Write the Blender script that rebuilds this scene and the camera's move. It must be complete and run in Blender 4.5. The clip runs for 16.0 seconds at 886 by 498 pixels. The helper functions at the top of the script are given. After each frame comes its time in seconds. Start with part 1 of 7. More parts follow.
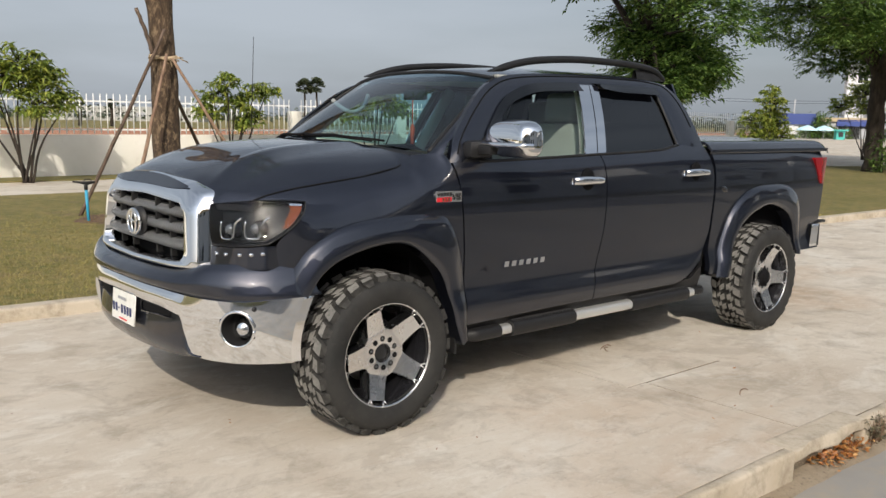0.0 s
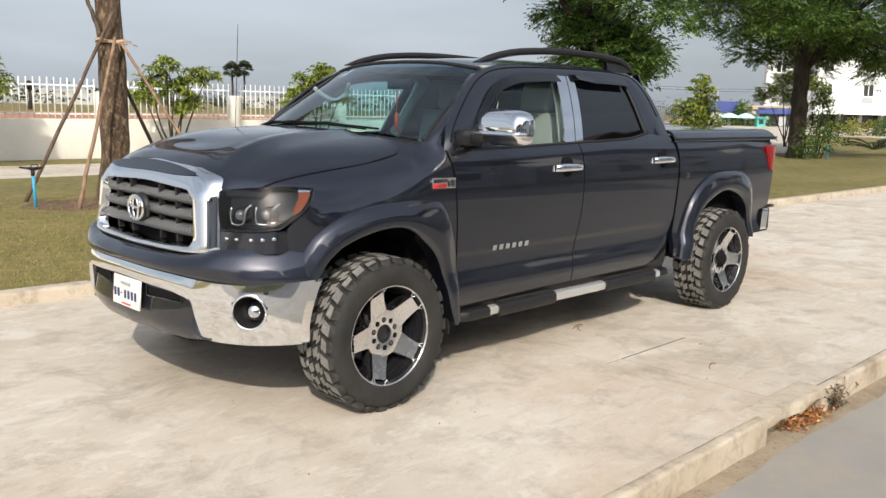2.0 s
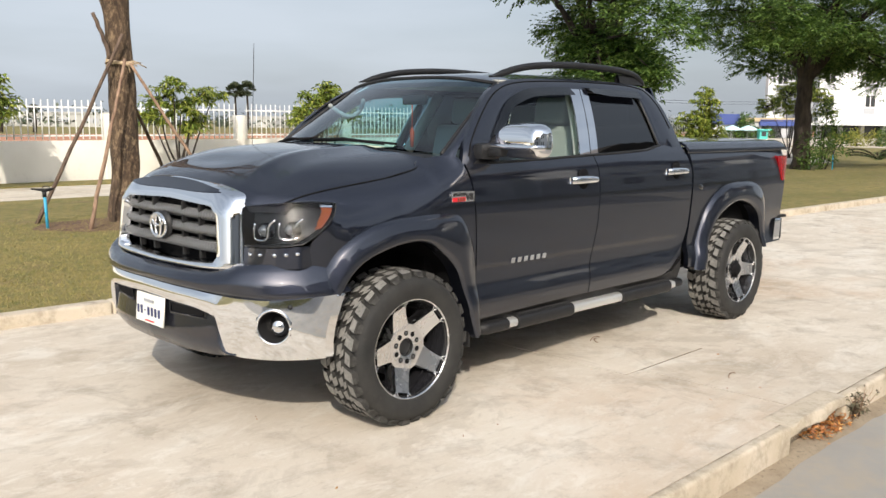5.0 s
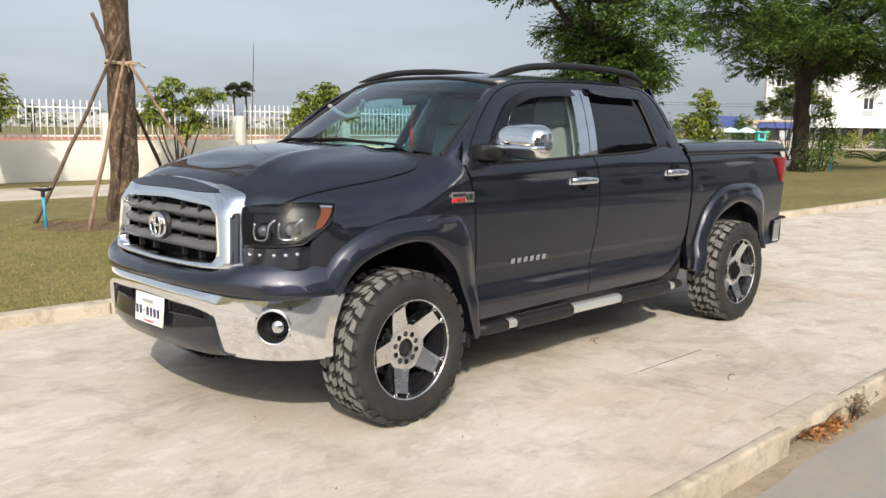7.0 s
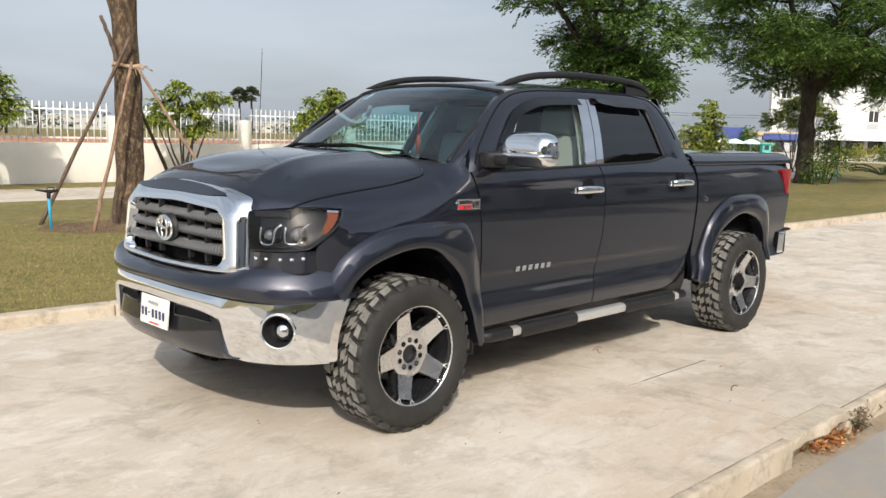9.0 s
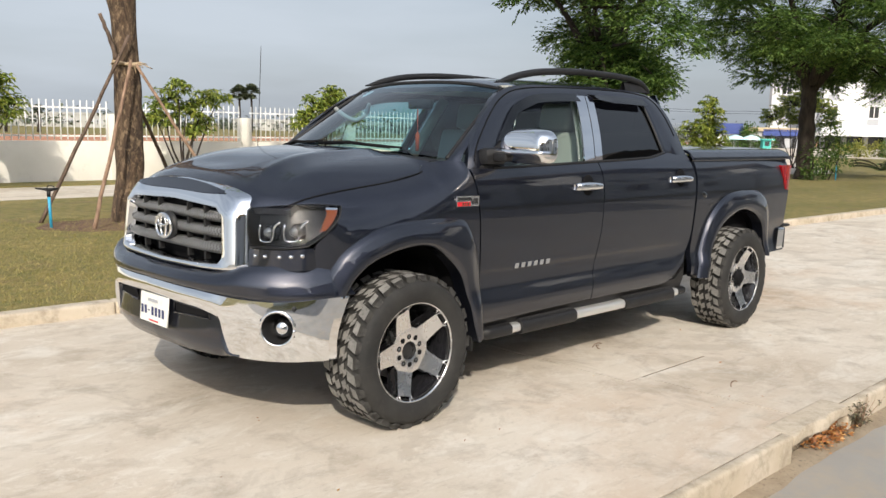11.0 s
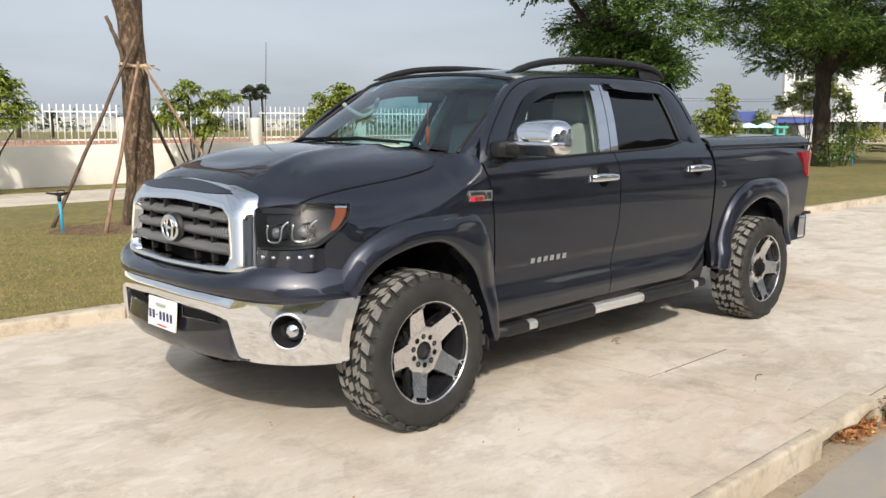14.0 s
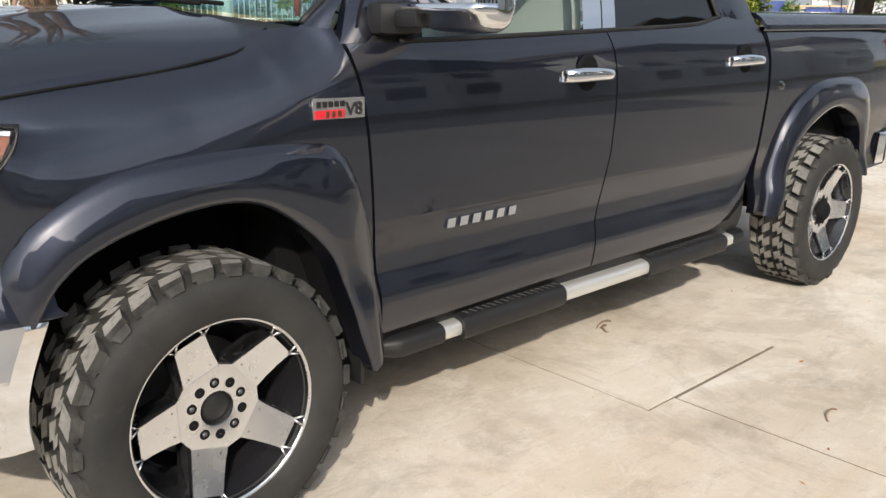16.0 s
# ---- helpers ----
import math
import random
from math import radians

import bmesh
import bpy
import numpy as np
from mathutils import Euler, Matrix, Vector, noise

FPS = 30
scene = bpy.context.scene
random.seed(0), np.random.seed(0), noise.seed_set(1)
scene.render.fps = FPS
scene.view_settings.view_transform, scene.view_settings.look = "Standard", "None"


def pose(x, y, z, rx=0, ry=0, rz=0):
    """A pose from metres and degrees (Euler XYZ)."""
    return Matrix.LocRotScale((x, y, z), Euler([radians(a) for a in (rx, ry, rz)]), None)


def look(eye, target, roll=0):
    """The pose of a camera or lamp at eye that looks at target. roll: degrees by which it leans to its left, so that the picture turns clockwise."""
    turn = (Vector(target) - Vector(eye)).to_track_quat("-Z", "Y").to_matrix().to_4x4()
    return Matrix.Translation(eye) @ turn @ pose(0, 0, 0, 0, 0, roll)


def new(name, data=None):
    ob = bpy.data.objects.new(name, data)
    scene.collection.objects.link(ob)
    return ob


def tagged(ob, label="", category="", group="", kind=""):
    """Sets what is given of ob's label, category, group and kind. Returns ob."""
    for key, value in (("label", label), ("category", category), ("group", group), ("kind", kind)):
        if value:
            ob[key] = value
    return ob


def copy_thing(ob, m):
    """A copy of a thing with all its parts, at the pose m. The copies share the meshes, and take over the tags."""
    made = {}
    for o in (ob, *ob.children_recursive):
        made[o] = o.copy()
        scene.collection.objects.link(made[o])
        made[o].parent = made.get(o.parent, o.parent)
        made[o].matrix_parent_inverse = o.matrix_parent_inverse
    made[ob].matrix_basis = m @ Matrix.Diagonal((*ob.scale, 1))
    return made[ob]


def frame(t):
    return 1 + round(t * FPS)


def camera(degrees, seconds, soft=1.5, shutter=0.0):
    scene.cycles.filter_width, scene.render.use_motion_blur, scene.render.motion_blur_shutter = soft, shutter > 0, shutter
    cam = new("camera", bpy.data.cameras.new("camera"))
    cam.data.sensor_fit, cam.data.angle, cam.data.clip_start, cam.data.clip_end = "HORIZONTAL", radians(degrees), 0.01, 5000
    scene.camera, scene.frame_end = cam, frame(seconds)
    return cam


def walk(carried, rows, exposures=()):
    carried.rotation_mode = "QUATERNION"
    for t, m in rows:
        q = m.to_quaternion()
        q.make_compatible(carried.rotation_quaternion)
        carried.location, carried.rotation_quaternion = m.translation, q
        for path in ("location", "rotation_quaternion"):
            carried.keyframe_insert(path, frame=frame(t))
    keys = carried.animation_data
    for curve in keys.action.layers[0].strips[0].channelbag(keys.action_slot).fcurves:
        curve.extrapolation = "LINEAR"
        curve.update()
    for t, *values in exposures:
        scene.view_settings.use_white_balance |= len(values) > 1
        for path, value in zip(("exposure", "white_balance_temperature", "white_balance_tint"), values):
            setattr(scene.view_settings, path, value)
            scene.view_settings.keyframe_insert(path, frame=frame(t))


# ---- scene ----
cam = camera(54.5, 16.0)
PATH = [
    (0, (-2.489, -4.403, 1.587), (-1.207, -2.898, 1.287), 1.0),
    (0.5, (-2.675, -4.46, 1.613), (-1.348, -2.996, 1.308), -0.0),
    (1, (-2.804, -4.346, 1.613), (-1.427, -2.928, 1.307), -0.9),
    (1.5, (-2.873, -4.301, 1.607), (-1.487, -2.897, 1.281), 0.0),
    (2, (-2.881, -4.307, 1.603), (-1.482, -2.916, 1.273), 1.4),
    (2.5, (-2.882, -4.305, 1.605), (-1.477, -2.919, 1.28), 1.5),
    (3, (-2.898, -4.313, 1.605), (-1.493, -2.923, 1.299), 1.0),
    (3.5, (-2.927, -4.291, 1.596), (-1.531, -2.888, 1.306), 0.6),
    (4, (-2.957, -4.275, 1.591), (-1.563, -2.872, 1.294), 0.6),
    (6.5, (-2.965, -4.259, 1.584), (-1.565, -2.859, 1.302), 0.5),
    (7, (-2.966, -4.256, 1.583), (-1.567, -2.857, 1.294), 0.7),
    (7.5, (-2.974, -4.263, 1.583), (-1.574, -2.862, 1.306), 0.9),
    (8, (-2.977, -4.263, 1.583), (-1.58, -2.857, 1.314), 1.2),
    (8.5, (-2.983, -4.258, 1.582), (-1.587, -2.851, 1.314), 1.5),
    (9, (-2.981, -4.252, 1.582), (-1.585, -2.846, 1.309), 1.5),
    (11.5, (-2.979, -4.266, 1.582), (-1.585, -2.86, 1.302), 1.3),
    (12, (-2.988, -4.269, 1.58), (-1.596, -2.859, 1.306), 1.3),
    (12.5, (-2.984, -4.269, 1.584), (-1.609, -2.844, 1.302), 1.3),
    (13, (-2.978, -4.266, 1.585), (-1.618, -2.829, 1.299), 1.6),
    (13.5, (-2.969, -4.247, 1.58), (-1.604, -2.812, 1.303), 1.4),
    (14, (-2.888, -4.171, 1.569), (-1.517, -2.744, 1.279), -0.1),
    (14.5, (-2.603, -4.003, 1.531), (-1.239, -2.578, 1.203), -0.5),
    (15, (-2.141, -3.712, 1.525), (-0.796, -2.275, 1.167), -0.9),
    (15.5, (-1.55, -3.281, 1.48), (-0.158, -1.917, 1.033), -1.2),
    (16, (-0.981, -2.954, 1.45), (0.336, -1.547, 0.914), 0.7),
]
walk(cam, [(t, look(eye, target, roll)) for t, eye, target, roll in PATH], exposures=[(0.0, -0.19), (0.5, -0.37), (1.0, 0.09), (1.5, 0.11), (3.0, 0.23), (4.0, 0.26), (7.0, 0.15), (9.0, 0.13), (12.5, 0.14), (14.0, 0.16), (15.0, 0.25), (16.0, 0.26)])

# ---------------------------------------------------------------- light
world = bpy.data.worlds.new("sky")
scene.world = world
world.use_nodes = True
wn = world.node_tree.nodes
wl = world.node_tree.links
sky = wn.new("ShaderNodeTexSky")
sky.sky_type = "NISHITA"
sky.sun_disc = False
SUN_EL, SUN_DIR = 33.0, Vector((-0.66, -0.75, 0.0)).normalized()
sky.sun_elevation = radians(SUN_EL)
sky.sun_rotation = math.atan2(SUN_DIR.x, SUN_DIR.y)
sky.air_density, sky.dust_density, sky.ozone_density = 1.0, 4.0, 1.0
# thin high cloud: veils the blue with soft grey-white streaks
tc = wn.new("ShaderNodeTexCoord")
cmap = wn.new("ShaderNodeMapping")
cmap.inputs["Scale"].default_value = (1.0, 1.0, 5.0)
cn = wn.new("ShaderNodeTexNoise")
cn.inputs["Scale"].default_value = 1.6
cn.inputs["Detail"].default_value = 6
cr = wn.new("ShaderNodeValToRGB")
cr.color_ramp.elements[0].position, cr.color_ramp.elements[0].color = 0.36, (0.50, 0.50, 0.50, 1)
cr.color_ramp.elements[1].position, cr.color_ramp.elements[1].color = 0.66, (0.86, 0.86, 0.86, 1)
veil = wn.new("ShaderNodeMix")
veil.data_type = "RGBA"
veil.inputs["B"].default_value = (7.0, 7.7, 8.6, 1)
wl.new(tc.outputs["Generated"], cmap.inputs["Vector"])
wl.new(cmap.outputs["Vector"], cn.inputs["Vector"])
wl.new(cn.outputs["Fac"], cr.inputs["Fac"])
# the veil is thickest low down and thins towards the zenith
parts = wn.new("ShaderNodeSeparateXYZ")
wl.new(tc.outputs["Generated"], parts.inputs[0])
thin = wn.new("ShaderNodeValToRGB")
thin.color_ramp.elements[0].position, thin.color_ramp.elements[0].color = 0.15, (1.0, 1.0, 1.0, 1)
thin.color_ramp.elements[1].position, thin.color_ramp.elements[1].color = 0.80, (0.60, 0.60, 0.60, 1)
wl.new(parts.outputs["Z"], thin.inputs["Fac"])
cover_amount = wn.new("ShaderNodeMath")
cover_amount.operation = "MULTIPLY"
wl.new(cr.outputs["Color"], cover_amount.inputs[0])
wl.new(thin.outputs["Color"], cover_amount.inputs[1])
wl.new(cover_amount.outputs[0], veil.inputs["Factor"])
wl.new(sky.outputs["Color"], veil.inputs["A"])
# haze and thin cloud glow round the sun
toward = wn.new("ShaderNodeVectorMath")
toward.operation = "DOT_PRODUCT"
toward.inputs[1].default_value = (SUN_DIR.x * math.cos(radians(SUN_EL)), SUN_DIR.y * math.cos(radians(SUN_EL)), math.sin(radians(SUN_EL)))
wl.new(tc.outputs["Generated"], toward.inputs[0])
power = wn.new("ShaderNodeMath")
power.operation = "POWER"
power.inputs[1].default_value = 3.0
clamped = wn.new("ShaderNodeMath")
clamped.operation = "MAXIMUM"
clamped.inputs[1].default_value = 0.0
wl.new(toward.outputs["Value"], clamped.inputs[0])
wl.new(clamped.outputs[0], power.inputs[0])
gain = wn.new("ShaderNodeMath")
gain.operation = "MULTIPLY_ADD"
gain.inputs[1].default_value, gain.inputs[2].default_value = 1.7, 1.0
wl.new(power.outputs[0], gain.inputs[0])
glow = wn.new("ShaderNodeVectorMath")
glow.operation = "SCALE"
wl.new(veil.outputs["Result"], glow.inputs[0])
wl.new(gain.outputs[0], glow.inputs["Scale"])
wl.new(glow.outputs["Vector"], wn["Background"].inputs["Color"])
wn["Background"].inputs["Strength"].default_value = 0.085

sun = new("sun", bpy.data.lights.new("sun", "SUN"))
sun.data.energy, sun.data.angle, sun.data.color = 3.5, radians(0.6), (1.0, 0.92, 0.795)
sun.matrix_world = look(SUN_DIR * 50 * math.cos(radians(SUN_EL)) + Vector((0, 0, 50 * math.sin(radians(SUN_EL)))), (0, 0, 0))


# ---------------------------------------------------------------- materials
class Mat:
    """A Principled material and short ways to wire it."""

    def __init__(self, name, color=(0.5, 0.5, 0.5), rough=0.5, metal=0.0, **more):
        self.m = bpy.data.materials.new(name)
        self.m.use_nodes = True
        self.n, self.l = self.m.node_tree.nodes, self.m.node_tree.links
        self.b = self.n["Principled BSDF"]
        self.b.inputs["Base Color"].default_value = (*color, 1)
        self.b.inputs["Roughness"].default_value = rough
        self.b.inputs["Metallic"].default_value = metal
        for key, v in more.items():
            self.b.inputs[key.replace("_", " ")].default_value = v

    def coords(self, scale=(1, 1, 1), generated=False):
        t, mp = self.n.new("ShaderNodeTexCoord"), self.n.new("ShaderNodeMapping")
        mp.inputs["Scale"].default_value = scale
        self.l.new(t.outputs["Generated" if generated else "Object"], mp.inputs["Vector"])
        return mp.outputs["Vector"]

    def noise(self, scale, detail=5, rough=0.55, vec=None, dist=0.0):
        t = self.n.new("ShaderNodeTexNoise")
        t.inputs["Scale"].default_value, t.inputs["Detail"].default_value = scale, detail
        t.inputs["Roughness"].default_value, t.inputs["Distortion"].default_value = rough, dist
        self.l.new(vec or self.coords(), t.inputs["Vector"])
        return t.outputs["Fac"]

    def voronoi(self, scale, vec=None, feature="F1", out="Distance"):
        t = self.n.new("ShaderNodeTexVoronoi")
        t.feature = feature
        t.inputs["Scale"].default_value = scale
        self.l.new(vec or self.coords(), t.inputs["Vector"])
        return t.outputs[out]

    def ramp(self, fac, *stops):
        r = self.n.new("ShaderNodeValToRGB")
        e = r.color_ramp.elements
        while len(e) < len(stops):
            e.new(0.5)
        for k, (p, c) in zip(e, stops):
            k.position, k.color = p, (*c, 1) if not isinstance(c, (int, float)) else (c, c, c, 1)
        self.l.new(fac, r.inputs["Fac"])
        return r.outputs["Color"]

    def mix(self, a, b, fac, mode="MIX"):
        x = self.n.new("ShaderNodeMix")
        x.data_type, x.blend_type = "RGBA", mode
        for key, v in (("A", a), ("B", b), ("Factor", fac)):
            if hasattr(v, "links"):
                self.l.new(v, x.inputs[key])
            else:
                x.inputs[key].default_value = v if isinstance(v, (int, float)) else (*v, 1)
        return x.outputs["Result"]

    def random(self, island=False):
        t = self.n.new("ShaderNodeNewGeometry" if island else "ShaderNodeObjectInfo")
        return t.outputs["Random Per Island" if island else "Random"]

    def color(self, sock):
        self.l.new(sock, self.b.inputs["Base Color"])
        return self

    def rough(self, sock):
        self.l.new(sock, self.b.inputs["Roughness"])
        return self

    def bump(self, sock, strength=0.3, distance=0.01):
        t = self.n.new("ShaderNodeBump")
        t.inputs["Strength"].default_value, t.inputs["Distance"].default_value = strength, distance
        self.l.new(sock, t.inputs["Height"])
        old = self.b.inputs["Normal"].links
        if old:
            self.l.new(old[0].from_socket, t.inputs["Normal"])
        self.l.new(t.outputs["Normal"], self.b.inputs["Normal"])
        return self


# car paint: dark blue-grey metallic under clear coat
PAINT = Mat("grey_metallic_paint", (0.022, 0.026, 0.037), 0.4, 0.85, Specular_IOR_Level=0.0, Coat_Weight=1.0, Coat_Roughness=0.012, Coat_IOR=1.7)
flake = PAINT.voronoi(900)
dust = PAINT.noise(3.0, 6)
PAINT.color(PAINT.mix(PAINT.ramp(flake, (0.0, (0.0145, 0.017, 0.027)), (1.0, (0.032, 0.037, 0.057))), (0.05, 0.048, 0.045), PAINT.ramp(dust, (0.62, 0.0), (0.85, 0.05))))
PAINT.rough(PAINT.ramp(dust, (0.3, 0.40), (0.8, 0.47)))
CHROME = Mat("chrome", (0.86, 0.87, 0.89), 0.045, 1.0)
CHROME.rough(CHROME.ramp(CHROME.noise(14, 4), (0.4, 0.03), (0.75, 0.065)))
BRUSHED = Mat("machined_aluminium", (0.74, 0.74, 0.75), 0.26, 1.0)
BRUSHED.rough(BRUSHED.ramp(BRUSHED.noise(9, 4), (0.35, 0.20), (0.7, 0.34)))
BRUSHED.bump(BRUSHED.noise(60, 2, vec=BRUSHED.coords((1, 1, 12))), 0.05, 0.002)
STEPMETAL = Mat("satin_step_metal", (0.74, 0.74, 0.72), 0.42, 0.75)
STEPMETAL.bump(STEPMETAL.noise(120, 3), 0.05, 0.001)
GLOSSBLACK = Mat("gloss_black", (0.012, 0.012, 0.014), 0.16, 0.0, Coat_Weight=0.6)
PLASTIC = Mat("black_plastic", (0.014, 0.014, 0.015), 0.5, Specular_IOR_Level=0.35)
PLASTIC.bump(PLASTIC.noise(220, 3), 0.25, 0.001).rough(PLASTIC.ramp(PLASTIC.noise(8), (0.3, 0.42), (0.8, 0.62)))
MATBLACK = Mat("matt_black", (0.008, 0.008, 0.009), 0.85, Specular_IOR_Level=0.1)
RUBBER = Mat("tyre_rubber", (0.035, 0.034, 0.033), 0.8)
RUBBER.color(RUBBER.mix(RUBBER.ramp(RUBBER.noise(9, 6), (0.3, (0.011, 0.011, 0.011)), (0.8, (0.030, 0.029, 0.027))), (0.10, 0.092, 0.078), RUBBER.ramp(RUBBER.noise(24, 6), (0.60, 0.0), (0.85, 0.25))))
RUBBER.bump(RUBBER.noise(160, 3), 0.2, 0.001)
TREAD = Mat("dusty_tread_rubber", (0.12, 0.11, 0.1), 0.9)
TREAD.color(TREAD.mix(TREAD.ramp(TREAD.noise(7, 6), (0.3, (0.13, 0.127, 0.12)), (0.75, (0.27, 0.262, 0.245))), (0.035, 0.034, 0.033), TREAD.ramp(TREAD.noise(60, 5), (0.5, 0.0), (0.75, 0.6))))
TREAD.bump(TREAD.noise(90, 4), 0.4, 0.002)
# flanks darkened in colour, so the gaps between the blocks read as shaded
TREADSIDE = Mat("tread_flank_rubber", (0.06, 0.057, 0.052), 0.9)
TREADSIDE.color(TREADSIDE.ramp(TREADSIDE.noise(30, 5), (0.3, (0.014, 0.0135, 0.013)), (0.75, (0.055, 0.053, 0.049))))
GRILLEGREY = Mat("grille_grey", (0.10, 0.105, 0.11), 0.42, 0.5)
GRILLEMESH = Mat("grille_mesh", (0.12, 0.125, 0.13), 0.42, 0.5)
mp = GRILLEMESH.n.new("ShaderNodeMapping")
mp.inputs["Rotation"].default_value = (radians(45), 0, 0)
GRILLEMESH.l.new(GRILLEMESH.coords((0.0, 1, 1.3)), mp.inputs["Vector"])
cell = GRILLEMESH.voronoi(60, mp.outputs["Vector"])
cell.node.inputs["Randomness"].default_value = 0.0
GRILLEMESH.color(GRILLEMESH.ramp(cell, (0.28, (0.03, 0.03, 0.032)), (0.42, (0.27, 0.275, 0.28))))
GRILLEMESH.bump(GRILLEMESH.ramp(cell, (0.30, 0.0), (0.48, 1.0)), 0.9, 0.005)
LENSDARK = Mat("projector_lens", (0.20, 0.21, 0.22), 0.05, 0.6, Coat_Weight=1.0)
AMBER = Mat("amber_lens", (0.22, 0.050, 0.007), 0.2, 0.0, Coat_Weight=0.2)
REDLENS = Mat("red_lens", (0.27, 0.006, 0.010), 0.15, 0.0, Coat_Weight=0.6)
REDLENS.bump(REDLENS.voronoi(70), 0.15, 0.003)
WHITEPLATE = Mat("plate_white", (0.78, 0.78, 0.74), 0.45)
WHITEPLATE.color(WHITEPLATE.ramp(WHITEPLATE.noise(30), (0.3, (0.70, 0.70, 0.66)), (0.7, (0.80, 0.80, 0.77))))
PLATEBLUE = Mat("plate_blue", (0.03, 0.04, 0.12), 0.5)
BADGERED = Mat("badge_red", (0.55, 0.02, 0.03), 0.35)
BADGESILVER = Mat("badge_silver", (0.66, 0.66, 0.67), 0.24, 0.9)
LENSGREY = Mat("lamp_reflector", (0.75, 0.76, 0.78), 0.12, 1.0)
LAMPBLACK = Mat("lamp_housing_black", (0.009, 0.009, 0.010), 0.4)
SEATLEATHER = Mat("grey_leather", (0.30, 0.31, 0.30), 0.55)
SEATLEATHER.bump(SEATLEATHER.noise(90, 4), 0.2, 0.002)
TRIMBEIGE = Mat("pale_trim", (0.50, 0.50, 0.46), 0.6)
TRIMBEIGE.bump(TRIMBEIGE.noise(150, 3), 0.15, 0.001)
DASH = Mat("dark_dashboard", (0.035, 0.037, 0.04), 0.7)
DASH.bump(DASH.noise(200, 3), 0.3, 0.001)
TASSEL = Mat("orange_red_cord", (0.45, 0.06, 0.02), 0.8)


def glass(name, tint, least=0.05, most=0.85):
    """A thin pane: tinted see-through with gloss that grows towards grazing angles, alike from both sides."""
    m = bpy.data.materials.new(name)
    m.use_nodes = True
    n, l = m.node_tree.nodes, m.node_tree.links
    n.remove(n["Principled BSDF"])
    t, g, f, x = n.new("ShaderNodeBsdfTransparent"), n.new("ShaderNodeBsdfGlossy"), n.new("ShaderNodeLayerWeight"), n.new("ShaderNodeMixShader")
    p, k = n.new("ShaderNodeMath"), n.new("ShaderNodeMath")
    p.operation, k.operation = "POWER", "MULTIPLY_ADD"
    p.inputs[1].default_value, k.inputs[1].default_value, k.inputs[2].default_value = 4.5, most, least
    f.inputs["Blend"].default_value = 0.5
    t.inputs["Color"].default_value = (*tint, 1)
    g.inputs["Roughness"].default_value = 0.03
    l.new(f.outputs["Facing"], p.inputs[0])
    l.new(p.outputs[0], k.inputs[0])
    l.new(k.outputs[0], x.inputs["Fac"])
    l.new(t.outputs["BSDF"], x.inputs[1])
    l.new(g.outputs["BSDF"], x.inputs[2])
    l.new(x.outputs["Shader"], n["Material Output"].inputs["Surface"])
    return m


CLEARGLASS = glass("windscreen_glass", (0.46, 0.75, 0.84), 0.13)
DOORGLASS = glass("door_glass", (0.74, 0.86, 0.80), 0.08)
DARKGLASS = glass("dark_tinted_glass", (0.03, 0.033, 0.036), 0.13)
LAMPGLASS = glass("lamp_cover", (0.74, 0.76, 0.78), 0.02, 0.22)
VISOR = glass("smoked_visor", (0.05, 0.045, 0.05), 0.11)

# the place
CONCRETE = Mat("pale_concrete", (0.5, 0.45, 0.38), 0.9)
c1 = CONCRETE.noise(0.42, 9, 0.62, dist=0.6)
c2 = CONCRETE.noise(2.3, 9, 0.68, dist=0.3)
c3 = CONCRETE.noise(0.75, 10, 0.72, vec=CONCRETE.coords((1.0, 2.4, 1)), dist=1.0)
c4 = CONCRETE.noise(0.28, 8, 0.65, vec=CONCRETE.coords((1.0, 1.3, 1)), dist=0.9)
base = CONCRETE.ramp(c1, (0.32, (0.43, 0.365, 0.285)), (0.48, (0.53, 0.47, 0.39)), (0.66, (0.61, 0.56, 0.485)))
base = CONCRETE.mix(base, (0.66, 0.63, 0.57), CONCRETE.ramp(c3, (0.53, 0.0), (0.62, 0.55)))
base = CONCRETE.mix(base, (0.47, 0.315, 0.19), CONCRETE.ramp(c4, (0.54, 0.0), (0.68, 0.45)))
base = CONCRETE.mix(base, (0.28, 0.235, 0.18), CONCRETE.ramp(c2, (0.51, 0.0), (0.70, 0.68)))
base = CONCRETE.mix(base, (0.24, 0.20, 0.15), CONCRETE.ramp(CONCRETE.noise(30, 5), (0.64, 0.0), (0.76, 0.5)))
c5 = CONCRETE.noise(5.5, 9, 0.78, vec=CONCRETE.coords((0.6, 2.2, 1)), dist=0.5)
base = CONCRETE.mix(base, (0.30, 0.255, 0.195), CONCRETE.ramp(c5, (0.54, 0.0), (0.68, 0.42)))
base = CONCRETE.mix(base, (0.68, 0.65, 0.58), CONCRETE.ramp(c5, (0.30, 0.35), (0.42, 0.0)))
c6 = CONCRETE.noise(0.8, 9, 0.7, vec=CONCRETE.coords((1.2, 1.0, 1)), dist=1.2)
base = CONCRETE.mix(base, (0.33, 0.285, 0.225), CONCRETE.ramp(c6, (0.56, 0.0), (0.60, 0.30), (0.75, 0.45)))
c7 = CONCRETE.noise(5.0, 11, 0.80, vec=CONCRETE.coords((0.9, 1.3, 1)), dist=0.5)
base = CONCRETE.mix(base, (0.70, 0.665, 0.60), CONCRETE.mix((0.0, 0.0, 0.0), CONCRETE.ramp(c7, (0.50, 0.0), (0.56, 0.40), (0.62, 0.60)), CONCRETE.ramp(c6, (0.36, 0.95), (0.58, 0.10))))
c8 = CONCRETE.noise(14, 10, 0.8, vec=CONCRETE.coords((0.8, 1.7, 1)))
